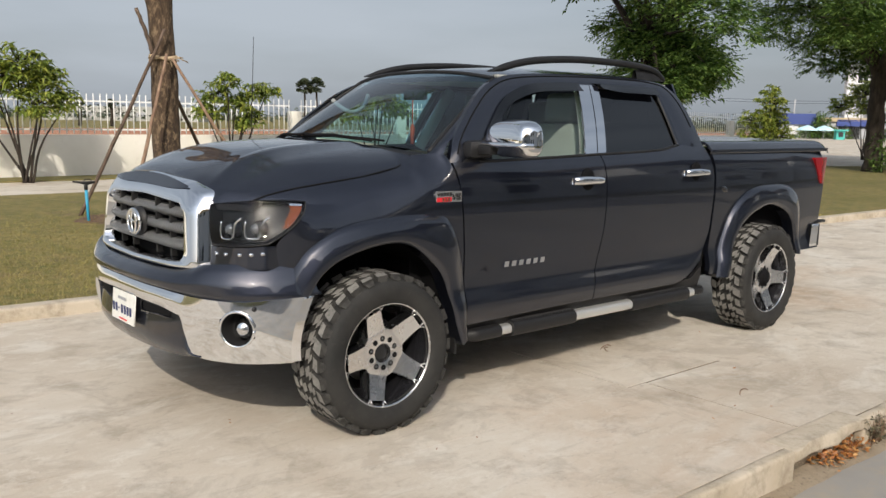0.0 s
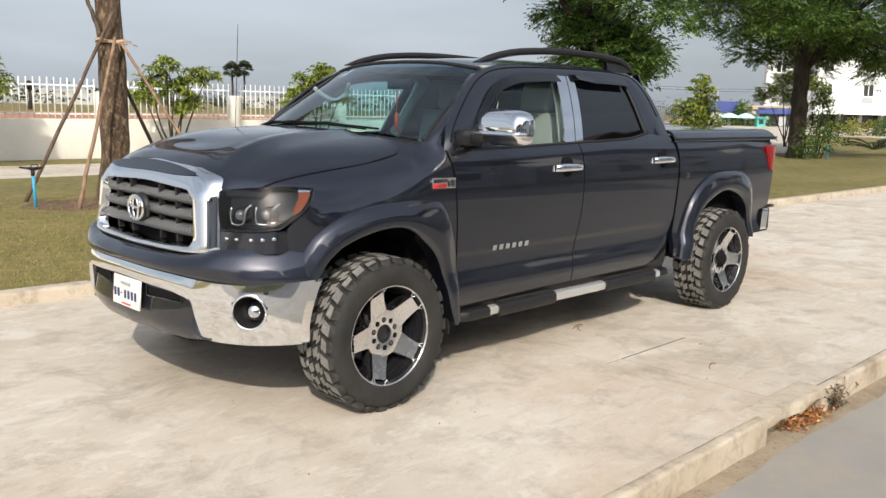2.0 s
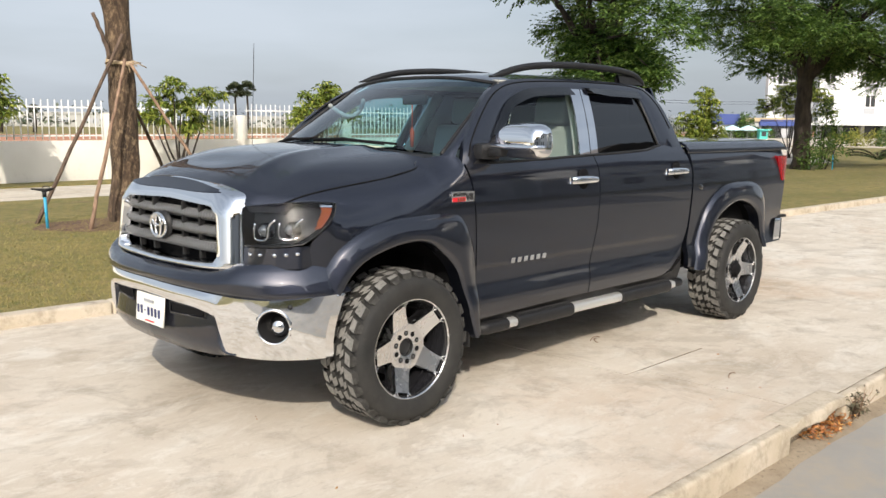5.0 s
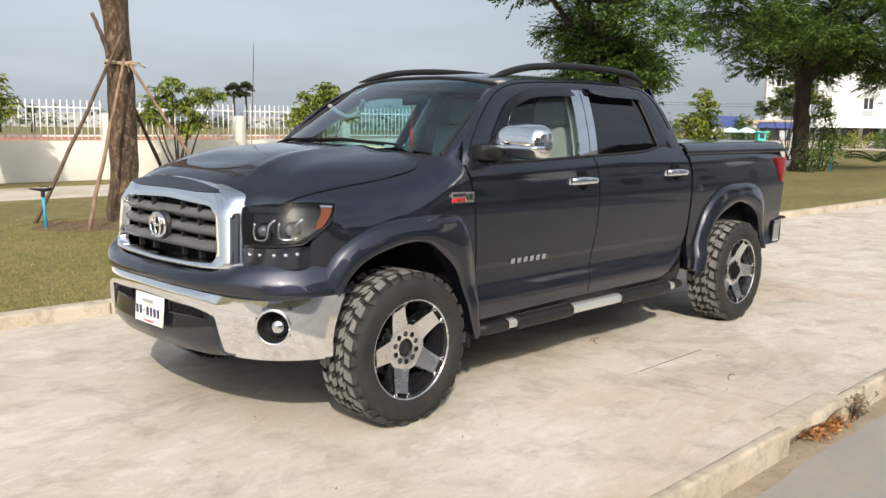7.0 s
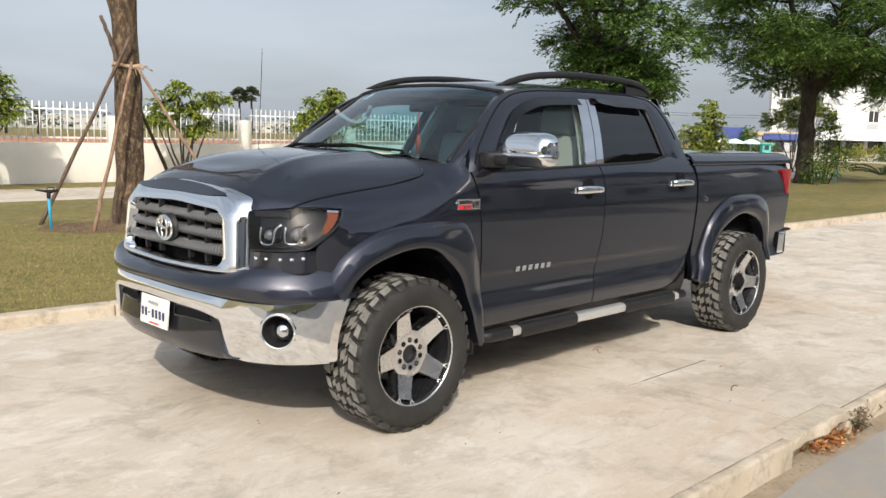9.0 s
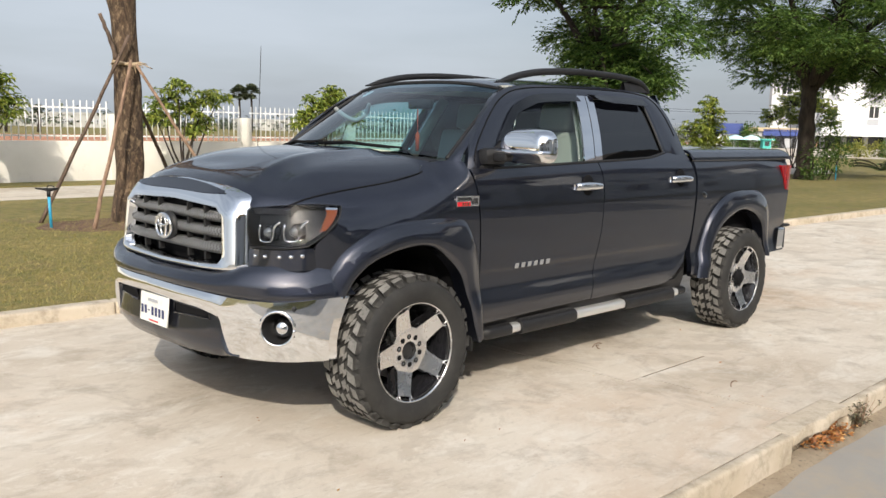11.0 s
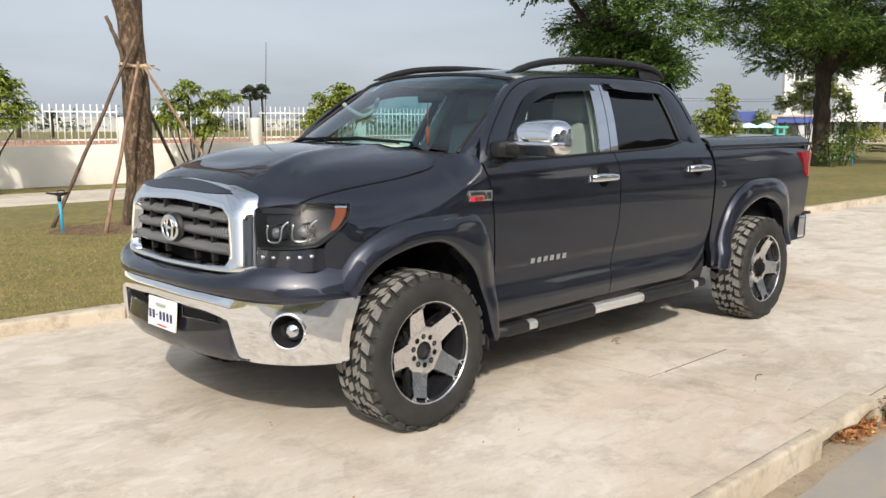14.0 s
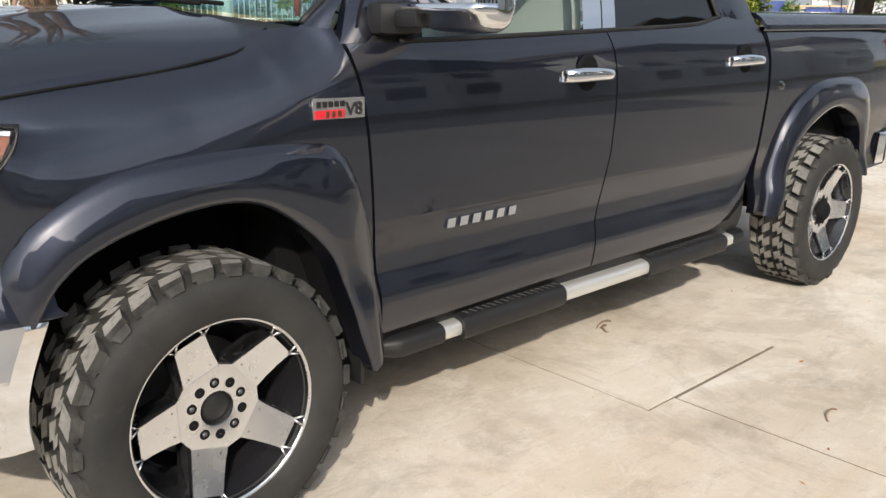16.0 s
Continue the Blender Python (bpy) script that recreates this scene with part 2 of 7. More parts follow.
base = CONCRETE.mix(base, (0.27, 0.225, 0.17), CONCRETE.ramp(c8, (0.57, 0.0), (0.66, 0.28)))
CONCRETE.color(base)
CONCRETE.bump(CONCRETE.noise(70, 6), 0.35, 0.005).bump(c3, 0.2, 0.01).bump(c5, 0.25, 0.006)
CURB = Mat("kerb_concrete", (0.46, 0.42, 0.36), 0.92)
CURB.color(CURB.mix(CURB.ramp(CURB.noise(2.2, 8), (0.3, (0.42, 0.355, 0.265)), (0.7, (0.57, 0.505, 0.415))), (0.20, 0.160, 0.11), CURB.ramp(CURB.noise(5, 9, 0.78), (0.47, 0.0), (0.66, 0.65))))
CURB.bump(CURB.noise(40, 7), 0.5, 0.008)
ROADMAT = Mat("grey_road_concrete", (0.26, 0.25, 0.24), 0.92)
ROADMAT.color(ROADMAT.mix(ROADMAT.ramp(ROADMAT.noise(0.9, 8), (0.3, (0.225, 0.215, 0.20)), (0.7, (0.32, 0.305, 0.28))), (0.36, 0.30, 0.225), ROADMAT.ramp(ROADMAT.noise(2.5, 9, 0.75), (0.48, 0.0), (0.68, 0.65))))
ROADMAT.bump(ROADMAT.noise(90, 6), 0.4, 0.004)
JOINTDIRT = Mat("joint_dirt", (0.13, 0.11, 0.085), 1.0)
JOINTDIRT.color(JOINTDIRT.ramp(JOINTDIRT.noise(12, 6), (0.3, (0.11, 0.085, 0.06)), (0.7, (0.22, 0.18, 0.13))))
LAWN = Mat("dry_lawn", (0.2, 0.17, 0.06), 1.0)
g1 = LAWN.noise(0.45, 7)
g2 = LAWN.noise(7, 8, 0.7)
LAWN.color(LAWN.mix(LAWN.mix(LAWN.ramp(g1, (0.3, (0.175, 0.145, 0.042)), (0.7, (0.28, 0.22, 0.080))), (0.085, 0.102, 0.024), LAWN.ramp(g2, (0.42, 0.0), (0.66, 0.85))), (0.19, 0.125, 0.075), LAWN.ramp(LAWN.noise(1.6, 6), (0.56, 0.0), (0.70, 0.5))))
LAWN.bump(LAWN.noise(45, 6), 0.8, 0.03)
BLADE = Mat("grass_blade", (0.19, 0.17, 0.05), 0.9)
BLADE.color(BLADE.ramp(BLADE.random(True), (0.0, (0.15, 0.145, 0.038)), (0.5, (0.25, 0.21, 0.066)), (1.0, (0.36, 0.29, 0.12))))
WALLPAINT = Mat("cream_wall_paint", (0.74, 0.71, 0.64), 0.85)
WALLPAINT.color(WALLPAINT.mix(WALLPAINT.ramp(WALLPAINT.noise(0.8, 7), (0.3, (0.66, 0.63, 0.56)), (0.7, (0.78, 0.755, 0.69))), (0.42, 0.39, 0.33), WALLPAINT.ramp(WALLPAINT.noise(5, 8, 0.7), (0.58, 0.0), (0.8, 0.4))))
FENCEWHITE = Mat("white_fence_paint", (0.80, 0.80, 0.79), 0.6)
FENCEWHITE.color(FENCEWHITE.ramp(FENCEWHITE.noise(3, 6), (0.3, (0.72, 0.72, 0.70)), (0.7, (0.82, 0.82, 0.81))))
BARK = Mat("rough_brown_bark", (0.14, 0.10, 0.07), 0.95)
bk = BARK.noise(9, 8, 0.7, vec=BARK.coords((1, 1, 0.28)), dist=1.2)
BARK.color(BARK.mix(BARK.ramp(bk, (0.34, (0.022, 0.015, 0.011)), (0.52, (0.085, 0.054, 0.033)), (0.72, (0.17, 0.12, 0.08))), (0.30, 0.215, 0.13), BARK.ramp(BARK.noise(16, 8, 0.75, vec=BARK.coords((1, 1, 0.5))), (0.50, 0.0), (0.62, 0.80))))
BARK.bump(bk, 1.0, 0.05).bump(BARK.noise(34, 7, 0.7, vec=BARK.coords((1, 1, 0.5))), 0.9, 0.02)
DARKBARK = Mat("dark_bark", (0.05, 0.038, 0.028), 0.95)
DARKBARK.color(DARKBARK.ramp(DARKBARK.noise(8, 7, vec=DARKBARK.coords((1, 1, 0.35))), (0.3, (0.014, 0.011, 0.009)), (0.75, (0.060, 0.045, 0.033))))
DARKBARK.bump(DARKBARK.noise(12, 7, vec=DARKBARK.coords((1, 1, 0.35))), 0.9, 0.04)
POLE = Mat("weathered_wood_pole", (0.22, 0.14, 0.09), 0.85)
POLE.color(POLE.ramp(POLE.noise(7, 7, vec=POLE.coords((3, 3, 0.5))), (0.3, (0.12, 0.07, 0.045)), (0.7, (0.33, 0.22, 0.15))))
POLE.bump(POLE.noise(20, 6), 0.4, 0.008)
DARKPOLE = Mat("dark_wood_pole", (0.07, 0.05, 0.04), 0.85)
DARKPOLE.color(DARKPOLE.ramp(DARKPOLE.noise(7, 7, vec=DARKPOLE.coords((3, 3, 0.5))), (0.3, (0.05, 0.034, 0.025)), (0.7, (0.16, 0.11, 0.08)))).bump(DARKPOLE.noise(20, 6), 0.4, 0.008)
ROPE = Mat("straw_rope", (0.45, 0.34, 0.22), 0.9)


def leaf_material(name, dark, mid, light, glow=0.3):
    m = Mat(name, mid, 0.5)
    m.color(m.ramp(m.random(True), (0.0, dark), (0.55, mid), (1.0, light)))
    t, x = m.n.new("ShaderNodeBsdfTranslucent"), m.n.new("ShaderNodeMixShader")
    m.l.new(m.b.inputs["Base Color"].links[0].from_socket, t.inputs["Color"])
    x.inputs["Fac"].default_value = glow
    m.l.new(m.b.outputs["BSDF"], x.inputs[1])
    m.l.new(t.outputs["BSDF"], x.inputs[2])
    m.l.new(x.outputs["Shader"], m.n["Material Output"].inputs["Surface"])
    return m


# shade tree tones spread wide: lit clusters and dark gaps put into leaf colour
LEAF = leaf_material("shade_tree_leaves", (0.026, 0.060, 0.013), (0.088, 0.168, 0.034), (0.25, 0.36, 0.085), 0.43)
MANGO = leaf_material("mango_leaves", (0.095, 0.15, 0.025), (0.22, 0.28, 0.045), (0.40, 0.42, 0.075), 0.35)
SHRUB = leaf_material("shrub_leaves", (0.03, 0.065, 0.014), (0.07, 0.14, 0.024), (0.16, 0.24, 0.04))
YELLOWSHRUB = leaf_material("yellow_green_leaves", (0.13, 0.14, 0.02), (0.26, 0.26, 0.045), (0.42, 0.40, 0.09))
PALMLEAF = leaf_material("palm_leaves", (0.035, 0.05, 0.03), (0.06, 0.08, 0.045), (0.11, 0.12, 0.07), 0.1)
DRYLEAF = leaf_material("dry_fallen_leaves", (0.20, 0.06, 0.015), (0.40, 0.16, 0.04), (0.55, 0.33, 0.12), 0.1)
BLUEPVC = Mat("blue_pipe", (0.03, 0.30, 0.48), 0.45)
REDSOIL = Mat("red_soil", (0.40, 0.17, 0.09), 1.0)
REDSOIL.color(REDSOIL.ramp(REDSOIL.noise(0.2, 7), (0.3, (0.36, 0.15, 0.08)), (0.7, (0.46, 0.24, 0.14))))
WHITEWALL = Mat("white_facade", (0.80, 0.80, 0.79), 0.8)
WHITEWALL.color(WHITEWALL.ramp(WHITEWALL.noise(0.3, 6), (0.3, (0.60, 0.61, 0.62)), (0.7, (0.67, 0.68, 0.68))))
GREYWALL = Mat("grey_facade", (0.36, 0.37, 0.39), 0.8)
GREYWALL.color(GREYWALL.ramp(GREYWALL.noise(0.4, 6), (0.3, (0.33, 0.34, 0.36)), (0.7, (0.39, 0.40, 0.42))))
BLUEWALL = Mat("blue_cladding", (0.035, 0.06, 0.22), 0.6)
TEAL = Mat("teal_paint", (0.06, 0.42, 0.38), 0.5)
SHOPDARK = Mat("dark_shopfront", (0.03, 0.032, 0.035), 0.25)
CANVAS = Mat("pale_blue_canvas", (0.50, 0.72, 0.80), 0.8)
ROOFTILE = Mat("tan_roof", (0.42, 0.34, 0.22), 0.85)
FARTREE = leaf_material("far_tree_leaves", (0.03, 0.045, 0.03), (0.06, 0.08, 0.05), (0.11, 0.13, 0.08), 0.1)

GUTTER = Mat("gutter_dirt", (0.3, 0.23, 0.16), 1.0)
GUTTER.color(GUTTER.mix(GUTTER.ramp(GUTTER.noise(4, 8, 0.7), (0.3, (0.20, 0.155, 0.105)), (0.7, (0.36, 0.295, 0.215))), (0.08, 0.06, 0.04), GUTTER.ramp(GUTTER.noise(45, 6), (0.58, 0.0), (0.72, 0.7))))
GUTTER.bump(GUTTER.noise(60, 6), 0.6, 0.008)
EARTH = Mat("brown_earth", (0.2, 0.12, 0.07), 1.0)
EARTH.color(EARTH.ramp(EARTH.noise(6, 8, 0.7), (0.3, (0.075, 0.042, 0.025)), (0.7, (0.20, 0.120, 0.072))))
EARTH.bump(EARTH.noise(40, 6), 0.7, 0.02)
# distance haze put into the wall colour
HAZEWALL = Mat("hazy_pale_wall", (0.40, 0.40, 0.385), 0.9)
HAZEWALL.color(HAZEWALL.ramp(HAZEWALL.noise(0.15, 5), (0.3, (0.34, 0.34, 0.32)), (0.7, (0.44, 0.44, 0.42))))


# ---------------------------------------------------------------- building helpers
def raw(m):
    return m.m if isinstance(m, Mat) else m


def thing(name, label, category, at=(0, 0, 0), group="", kind=""):
    ob = new(name)
    ob.location = at
    ob.empty_display_size = 0.1
    return tagged(ob, label, category, group, kind)


def put(name, verts, faces, mat, parent=None, label="", smooth=True):
    """One mesh object; verts in world places, also under a parent at a place of its own."""
    me = bpy.data.meshes.new(name)
    o = parent.matrix_world.translation if parent else Vector()
    if parent:
        o = Vector(parent.location) + (Vector(parent.parent.location) if parent.parent else Vector())
    me.from_pydata([(v[0] - o[0], v[1] - o[1], v[2] - o[2]) for v in verts], [], faces)
    me.materials.append(raw(mat))
    if smooth:
        me.polygons.foreach_set("use_smooth", [True] * len(me.polygons))
    me.update()
    ob = new(name, me)
    if parent:
        ob.parent = parent
    if label:
        ob["label"] = label
    return ob


def part(name, bm, mat, parent=None, label="", smooth=True):
    bmesh.ops.recalc_face_normals(bm, faces=bm.faces)
    bm.verts.index_update()
    ob = put(name, [v.co.copy() for v in bm.verts], [[v.index for v in f.verts] for f in bm.faces], mat, parent, label, smooth)
    bm.free()
    return ob


def sharp(ob, degrees=35):
    ob.data.set_sharp_from_angle(angle=radians(degrees))
    return ob


def box_bm(lo, hi, bevel=0.0, seg=2):
    bm = bmesh.new()
    bmesh.ops.create_cube(bm, size=1, matrix=Matrix.LocRotScale(((lo[0] + hi[0]) / 2, (lo[1] + hi[1]) / 2, (lo[2] + hi[2]) / 2), None, (hi[0] - lo[0], hi[1] - lo[1], hi[2] - lo[2])))
    if bevel:
        bmesh.ops.bevel(bm, geom=bm.edges[:], offset=bevel, segments=seg, profile=0.6, affect="EDGES")
    return bm


def box(name, lo, hi, mat, parent=None, label="", bevel=0.0, seg=2):
    return sharp(part(name, box_bm(lo, hi, bevel, seg), mat, parent, label))


def tube(name, pts, radii, mat, parent=None, label="", n=10, cap=True):
    """A round bar through pts, with a radius for each."""
    pts = [Vector(p) for p in pts]
    if isinstance(radii, (int, float)):
        radii = [radii] * len(pts)
    verts, faces = [], []
    up = Vector((0.13, 0.21, 0.97))
    for i, p in enumerate(pts):
        d = (pts[min(i + 1, len(pts) - 1)] - pts[max(i - 1, 0)]).normalized()
        a = d.cross(up)
        a = (a if a.length > 0.05 else d.cross(Vector((1, 0, 0)))).normalized()
        b = d.cross(a)
        for k in range(n):
            t = 2 * math.pi * k / n
            verts.append(p + float(radii[i]) * (a * math.cos(t) + b * math.sin(t)))
    for i in range(len(pts) - 1):
        for k in range(n):
            q = (k + 1) % n
            faces.append((i * n + k, i * n + q, (i + 1) * n + q, (i + 1) * n + k))
    if cap:
        faces += [tuple(range(n))[::-1], tuple(range((len(pts) - 1) * n, len(pts) * n))]
    if name is None:
        return verts, faces
    return put(name, verts, faces, mat, parent, label)


def join(chunks):
    verts, faces = [], []
    for v, f in chunks:
        k = len(verts)
        verts += list(v)
        faces += [tuple(i + k for i in face) for face in f]
    return verts, faces


def smooth_curve(*pts):
    """A smooth function through (t, value) pairs (monotone cubic)."""
    xs, ys = np.array([p[0] for p in pts], float), np.array([p[1] for p in pts], float)
    h = np.diff(xs)
    d = np.diff(ys) / h
    m = np.zeros(len(xs))
    m[0], m[-1] = d[0], d[-1]
    for i in range(1, len(xs) - 1):
        m[i] = 0 if d[i - 1] * d[i] <= 0 else 2 * d[i - 1] * d[i] / (d[i - 1] + d[i])

    def f(x):
        x = min(max(x, xs[0]), xs[-1])
        i = min(max(int(np.searchsorted(xs, x)) - 1, 0), len(h) - 1)
        t = (x - xs[i]) / h[i]
        return float((1 + 2 * t) * (1 - t) ** 2 * ys[i] + t * (1 - t) ** 2 * h[i] * m[i] + t * t * (3 - 2 * t) * ys[i + 1] + t * t * (t - 1) * h[i] * m[i + 1])

    return f


def spline(pts, n):
    """n + 1 places along a Catmull-Rom line through pts."""
    p = [Vector(q) for q in pts]
    p = [2 * p[0] - p[1]] + p + [2 * p[-1] - p[-2]]
    out = []
    for k in range(n + 1):
        s = k / n * (len(pts) - 1)
        i = min(int(s), len(pts) - 2)
        t = s - i
        a, b, c, d = p[i : i + 4]
        out.append(0.5 * (2 * b + (c - a) * t + (2 * a - 5 * b + 4 * c - d) * t * t + (3 * b - a - 3 * c + d) * t**3))
    return out


def sheet(name, fn, nu, nv, mat, parent=None, label="", inward=None, close=False, keep=None):
    """A surface fn(u, v), with its rim turned in by the vector inward, so that the panel has an edge."""
    verts = [Vector(fn(i / nu, j / nv)) for j in range(nv + 1) for i in range(nu + 1)]
    at = lambda i, j: j * (nu + 1) + i  # noqa: E731
    faces = []
    for j in range(nv):
        for i in range(nu):
            q = (at(i, j), at(i + 1, j), at(i + 1, j + 1), at(i, j + 1))
            if keep is None or keep(sum((verts[k] for k in q), Vector()) / 4):
                faces.append(q)
    if inward is not None:
        rim = [at(i, 0) for i in range(nu + 1)] + [at(nu, j) for j in range(1, nv + 1)] + [at(i, nv) for i in range(nu - 1, -1, -1)] + [at(0, j) for j in range(nv - 1, 0, -1)]
        k = len(verts)
        verts += [verts[r].copy() for r in rim] + [verts[r] + Vector(inward) for r in rim]
        m = len(rim)
        faces += [(k + a, k + (a + 1) % m, k + m + (a + 1) % m, k + m + a) for a in range(m)]
        if close:
            w = len(verts)
            verts += [v + Vector(inward) for v in verts[: (nu + 1) * (nv + 1)]]
            faces += [tuple(w + q for q in f[::-1]) for f in faces[: nu * nv]]
    ob = put(name, verts, faces, mat, parent, label)
    if isinstance(mat, bpy.types.Material):
        # panes face outwards
        pg = ob.data.polygons[len(ob.data.polygons) // 2]
        o = Vector(parent.location) if parent else Vector()
        if parent and parent.parent:
            o += Vector(parent.parent.location)
        if pg.normal.dot(Vector(pg.center) + o - Vector((1.6, 0, 1.0))) < 0:
            ob.data.flip_normals()
    return ob


def lathe(profile, n, centre, axis="y", phase=0.0):
    """verts, faces of a profile of (radius, along) pairs turned about an axis."""
    verts, faces = [], []
    for r, a in profile:
        for k in range(n):
            t = 2 * math.pi * k / n + phase
            c, s = r * math.cos(t), r * math.sin(t)
            verts.append(Vector(centre) + (Vector((c, a, s)) if axis == "y" else Vector((c, s, a)) if axis == "z" else Vector((a, c, s))))
    for i in range(len(profile) - 1):
        for k in range(n):
            q = (k + 1) % n
            faces.append((i * n + k, i * n + q, (i + 1) * n + q, (i + 1) * n + k))
    return verts, faces


# ---------------------------------------------------------------- ground
KERB_IN, KERB_OUT, ROADZ = -2.405, -2.47, -0.16


def slab_sheet(name, x0, x1, y0, y1, z, mat, label, category="", kind="structure", thick=0.2, bevel=0.006):
    ob = box(name, (x0, y0, z - thick), (x1, y1, z), mat, bevel=bevel, seg=1)
    return tagged(ob, label, category, "", kind)


ground = put("ground", [(-1500, -1500, -0.4), (1500, -1500, -0.4), (1500, 1500, -0.4), (-1500, 1500, -0.4)], [(0, 1, 2, 3)], LAWN)
tagged(ground, "flat open ground reaching the horizon", "ground", "", "structure")
pavement = thing("pavement", "pale worn concrete driveway with cracks and joints", "pavement", kind="structure")
JX = 1.625
for x0, x1, y0, y1 in ((-40, JX - 0.006, -1.323, 4.6), (JX + 0.006, 60, -1.312, 4.6), (-40, JX + 0.165, KERB_IN, -1.325), (JX + 0.180, 2.61, KERB_IN, -1.332), (2.61, 60, KERB_IN, -1.3125)):
    box("slab", (x0, y0, -0.2), (x1, y1, 0.0), CONCRETE, pavement)
box("joint_bed", (-40, KERB_IN, -0.25), (60, 4.6, -0.0045), JOINTDIRT, pavement)
road = slab_sheet("road", -60, 80, -9.5, KERB_OUT - 0.0, ROADZ, ROADMAT, "grey dusty concrete road below the kerb", "road")
far_verge = slab_sheet("far_verge", -200, 200, -60, -9.5, ROADZ + 0.02, LAWN, "dry grass verge beyond the road", "grass")
SLANT = -0.033
lawn = box("lawn", (-60, 2.70, -0.13), (62, 12.6, 0.07), LAWN)
for v in lawn.data.vertices:
    if v.co.y < 5:
        v.co.y += SLANT * v.co.x
tagged(lawn, "short dry yellow-green lawn", "lawn", "", "structure")
lawn2 = slab_sheet("lawn_beyond", 29.5, 62, 12.6, 60, 0.06, LAWN, "dry lawn before the white building", "lawn")
path_b = slab_sheet("garden_path", -60, 29.5, 12.6, 16.0, 0.04, CONCRETE, "pale concrete service path across the lawn", "path")
verge = slab_sheet("verge", -60, 29.5, 16.0, 17.2, 0.07, LAWN, "strip of grass along the boundary wall", "grass")
bm = bmesh.new()
bmesh.ops.extrude_face_region(bm, geom=[bm.faces.new([bm.verts.new((x, y, 0.085)) for x, y in ((29.5, 10.7), (31.5, 9.8), (33.5, 9.7), (36.5, 11.2), (62, 24), (62, 60), (38, 60), (38, 16), (29.5, 16))])])
bmesh.ops.translate(bm, vec=(0, 0, -0.2), verts=bm.verts[:9])
drive = tagged(part("side_drive", bm, CONCRETE, smooth=False), "pale concrete side drive curving round the lawn", "road", "", "structure")
yard = slab_sheet("yard", 62, 120, -9.5, 60, 0.03, CONCRETE, "pale concrete yard by the buildings", "road")
lawn3 = slab_sheet("lawn_side", -60, 120, -60, -9.6, -0.12, LAWN, "grass beyond the road", "grass")


def kerb(x0, x1, y0, y1, z0, z1, label, slant=0.0):
    k = thing("kerb", label, "kerb", ((x0 + x1) / 2, (y0 + y1) / 2, z0), kind="structure")
    rng, x = random.Random(int(x0 * 7 + y0 * 3)), x0
    while x < x1 - 0.05:
        w = min(1.0 if y0 > 0 else 2.4, x1 - x)
        bm = box_bm((x + 0.004, y0, z0), (x + w - 0.004, y1, z1), 0.022, 3)
        if w > 0.6:
            bmesh.ops.subdivide_edges(bm, edges=[e for e in bm.edges if abs(e.verts[0].co.x - e.verts[1].co.x) > 0.4], cuts=14)
        for v in bm.verts:
            v.co += Vector((0, noise.noise(v.co * 3.1) * 0.006 + noise.noise(v.co * 14) * 0.002, noise.noise(v.co * 2.3 + Vector((5, 1, 2))) * 0.003))
            v.co.y += slant * v.co.x
        part("kerb_stone", bm, CURB, k)
        x += w
    return k


kerb(-20, 1.46, KERB_OUT, KERB_IN + 0.004, -0.3, 0.0015, "worn concrete kerb with a rounded edge")
kerb(2.22, 40, KERB_OUT, KERB_IN + 0.004, -0.3, 0.0015, "worn concrete kerb beyond the drain gap")
kerb(-20, 40, 2.54, 2.70, -0.2, 0.105, "pale concrete lawn kerb", SLANT)
# strip of dirt gathered along the foot of the kerb
rim = [(-20 + 0.1 * i, KERB_OUT - 0.10 - 0.07 * noise.noise((0.9 * (-20 + 0.1 * i), 3, 1)) - 0.03 * noise.noise((4.0 * i * 0.1, 7, 2))) for i in range(601)]
gv = [(x, KERB_OUT + 0.06, ROADZ + 0.016) for x, y in rim] + [(x, (y + KERB_OUT) / 2, ROADZ + 0.010) for x, y in rim] + [(x, y, ROADZ + 0.001) for x, y in rim]
gutter = put("gutter_dirt", gv, [(i + 601 * r, i + 1 + 601 * r, i + 602 + 601 * r, i + 601 + 601 * r) for r in (0, 1) for i in range(600)], GUTTER)
tagged(gutter, "brown dirt gathered along the kerb foot", "dirt", "", "structure")
# broken drain gap: rough sill set back under a thin overhanging lip
for nm, lo, hi, lab in (("drain_sill", (1.45, -2.40, -0.3), (2.23, -2.30, -0.055), "rough broken concrete sill at the drain gap"), ("drain_lip", (1.455, -2.462, -0.062), (2.225, -2.30, 0.0035), "thin broken concrete lip over the drain gap")):
    bm = box_bm(lo, hi, 0.012, 2)
    bmesh.ops.subdivide_edges(bm, edges=bm.edges[:], cuts=8, use_grid_fill=True)
    for v in bm.verts:
        d = max(0, min(1, (-2.34 - v.co.y) / 0.06))
        v.co += Vector((0, noise.noise(v.co * 7) * 0.03 * d, noise.noise(v.co * 7) * (0.03 if nm == "drain_sill" else 0.008 * d)))
    tagged(part(nm, bm, CURB), lab, "kerb", "", "structure")

# ---------------------------------------------------------------- boundary wall and fence
WALLY = 17.3
wall = box("boundary_wall", (-40, WALLY, -0.4), (37.1, WALLY + 0.18, 1.05), WALLPAINT, bevel=0.01)
tagged(wall, "low cream-painted boundary wall with stains", "wall", "", "structure")
PILLARS = [-9.3, -4.0, 1.3, 6.59, 10.4, 14.2, 18.0, 21.8, 25.6, 29.4, 33.2, 37.0]
pillar_first = None
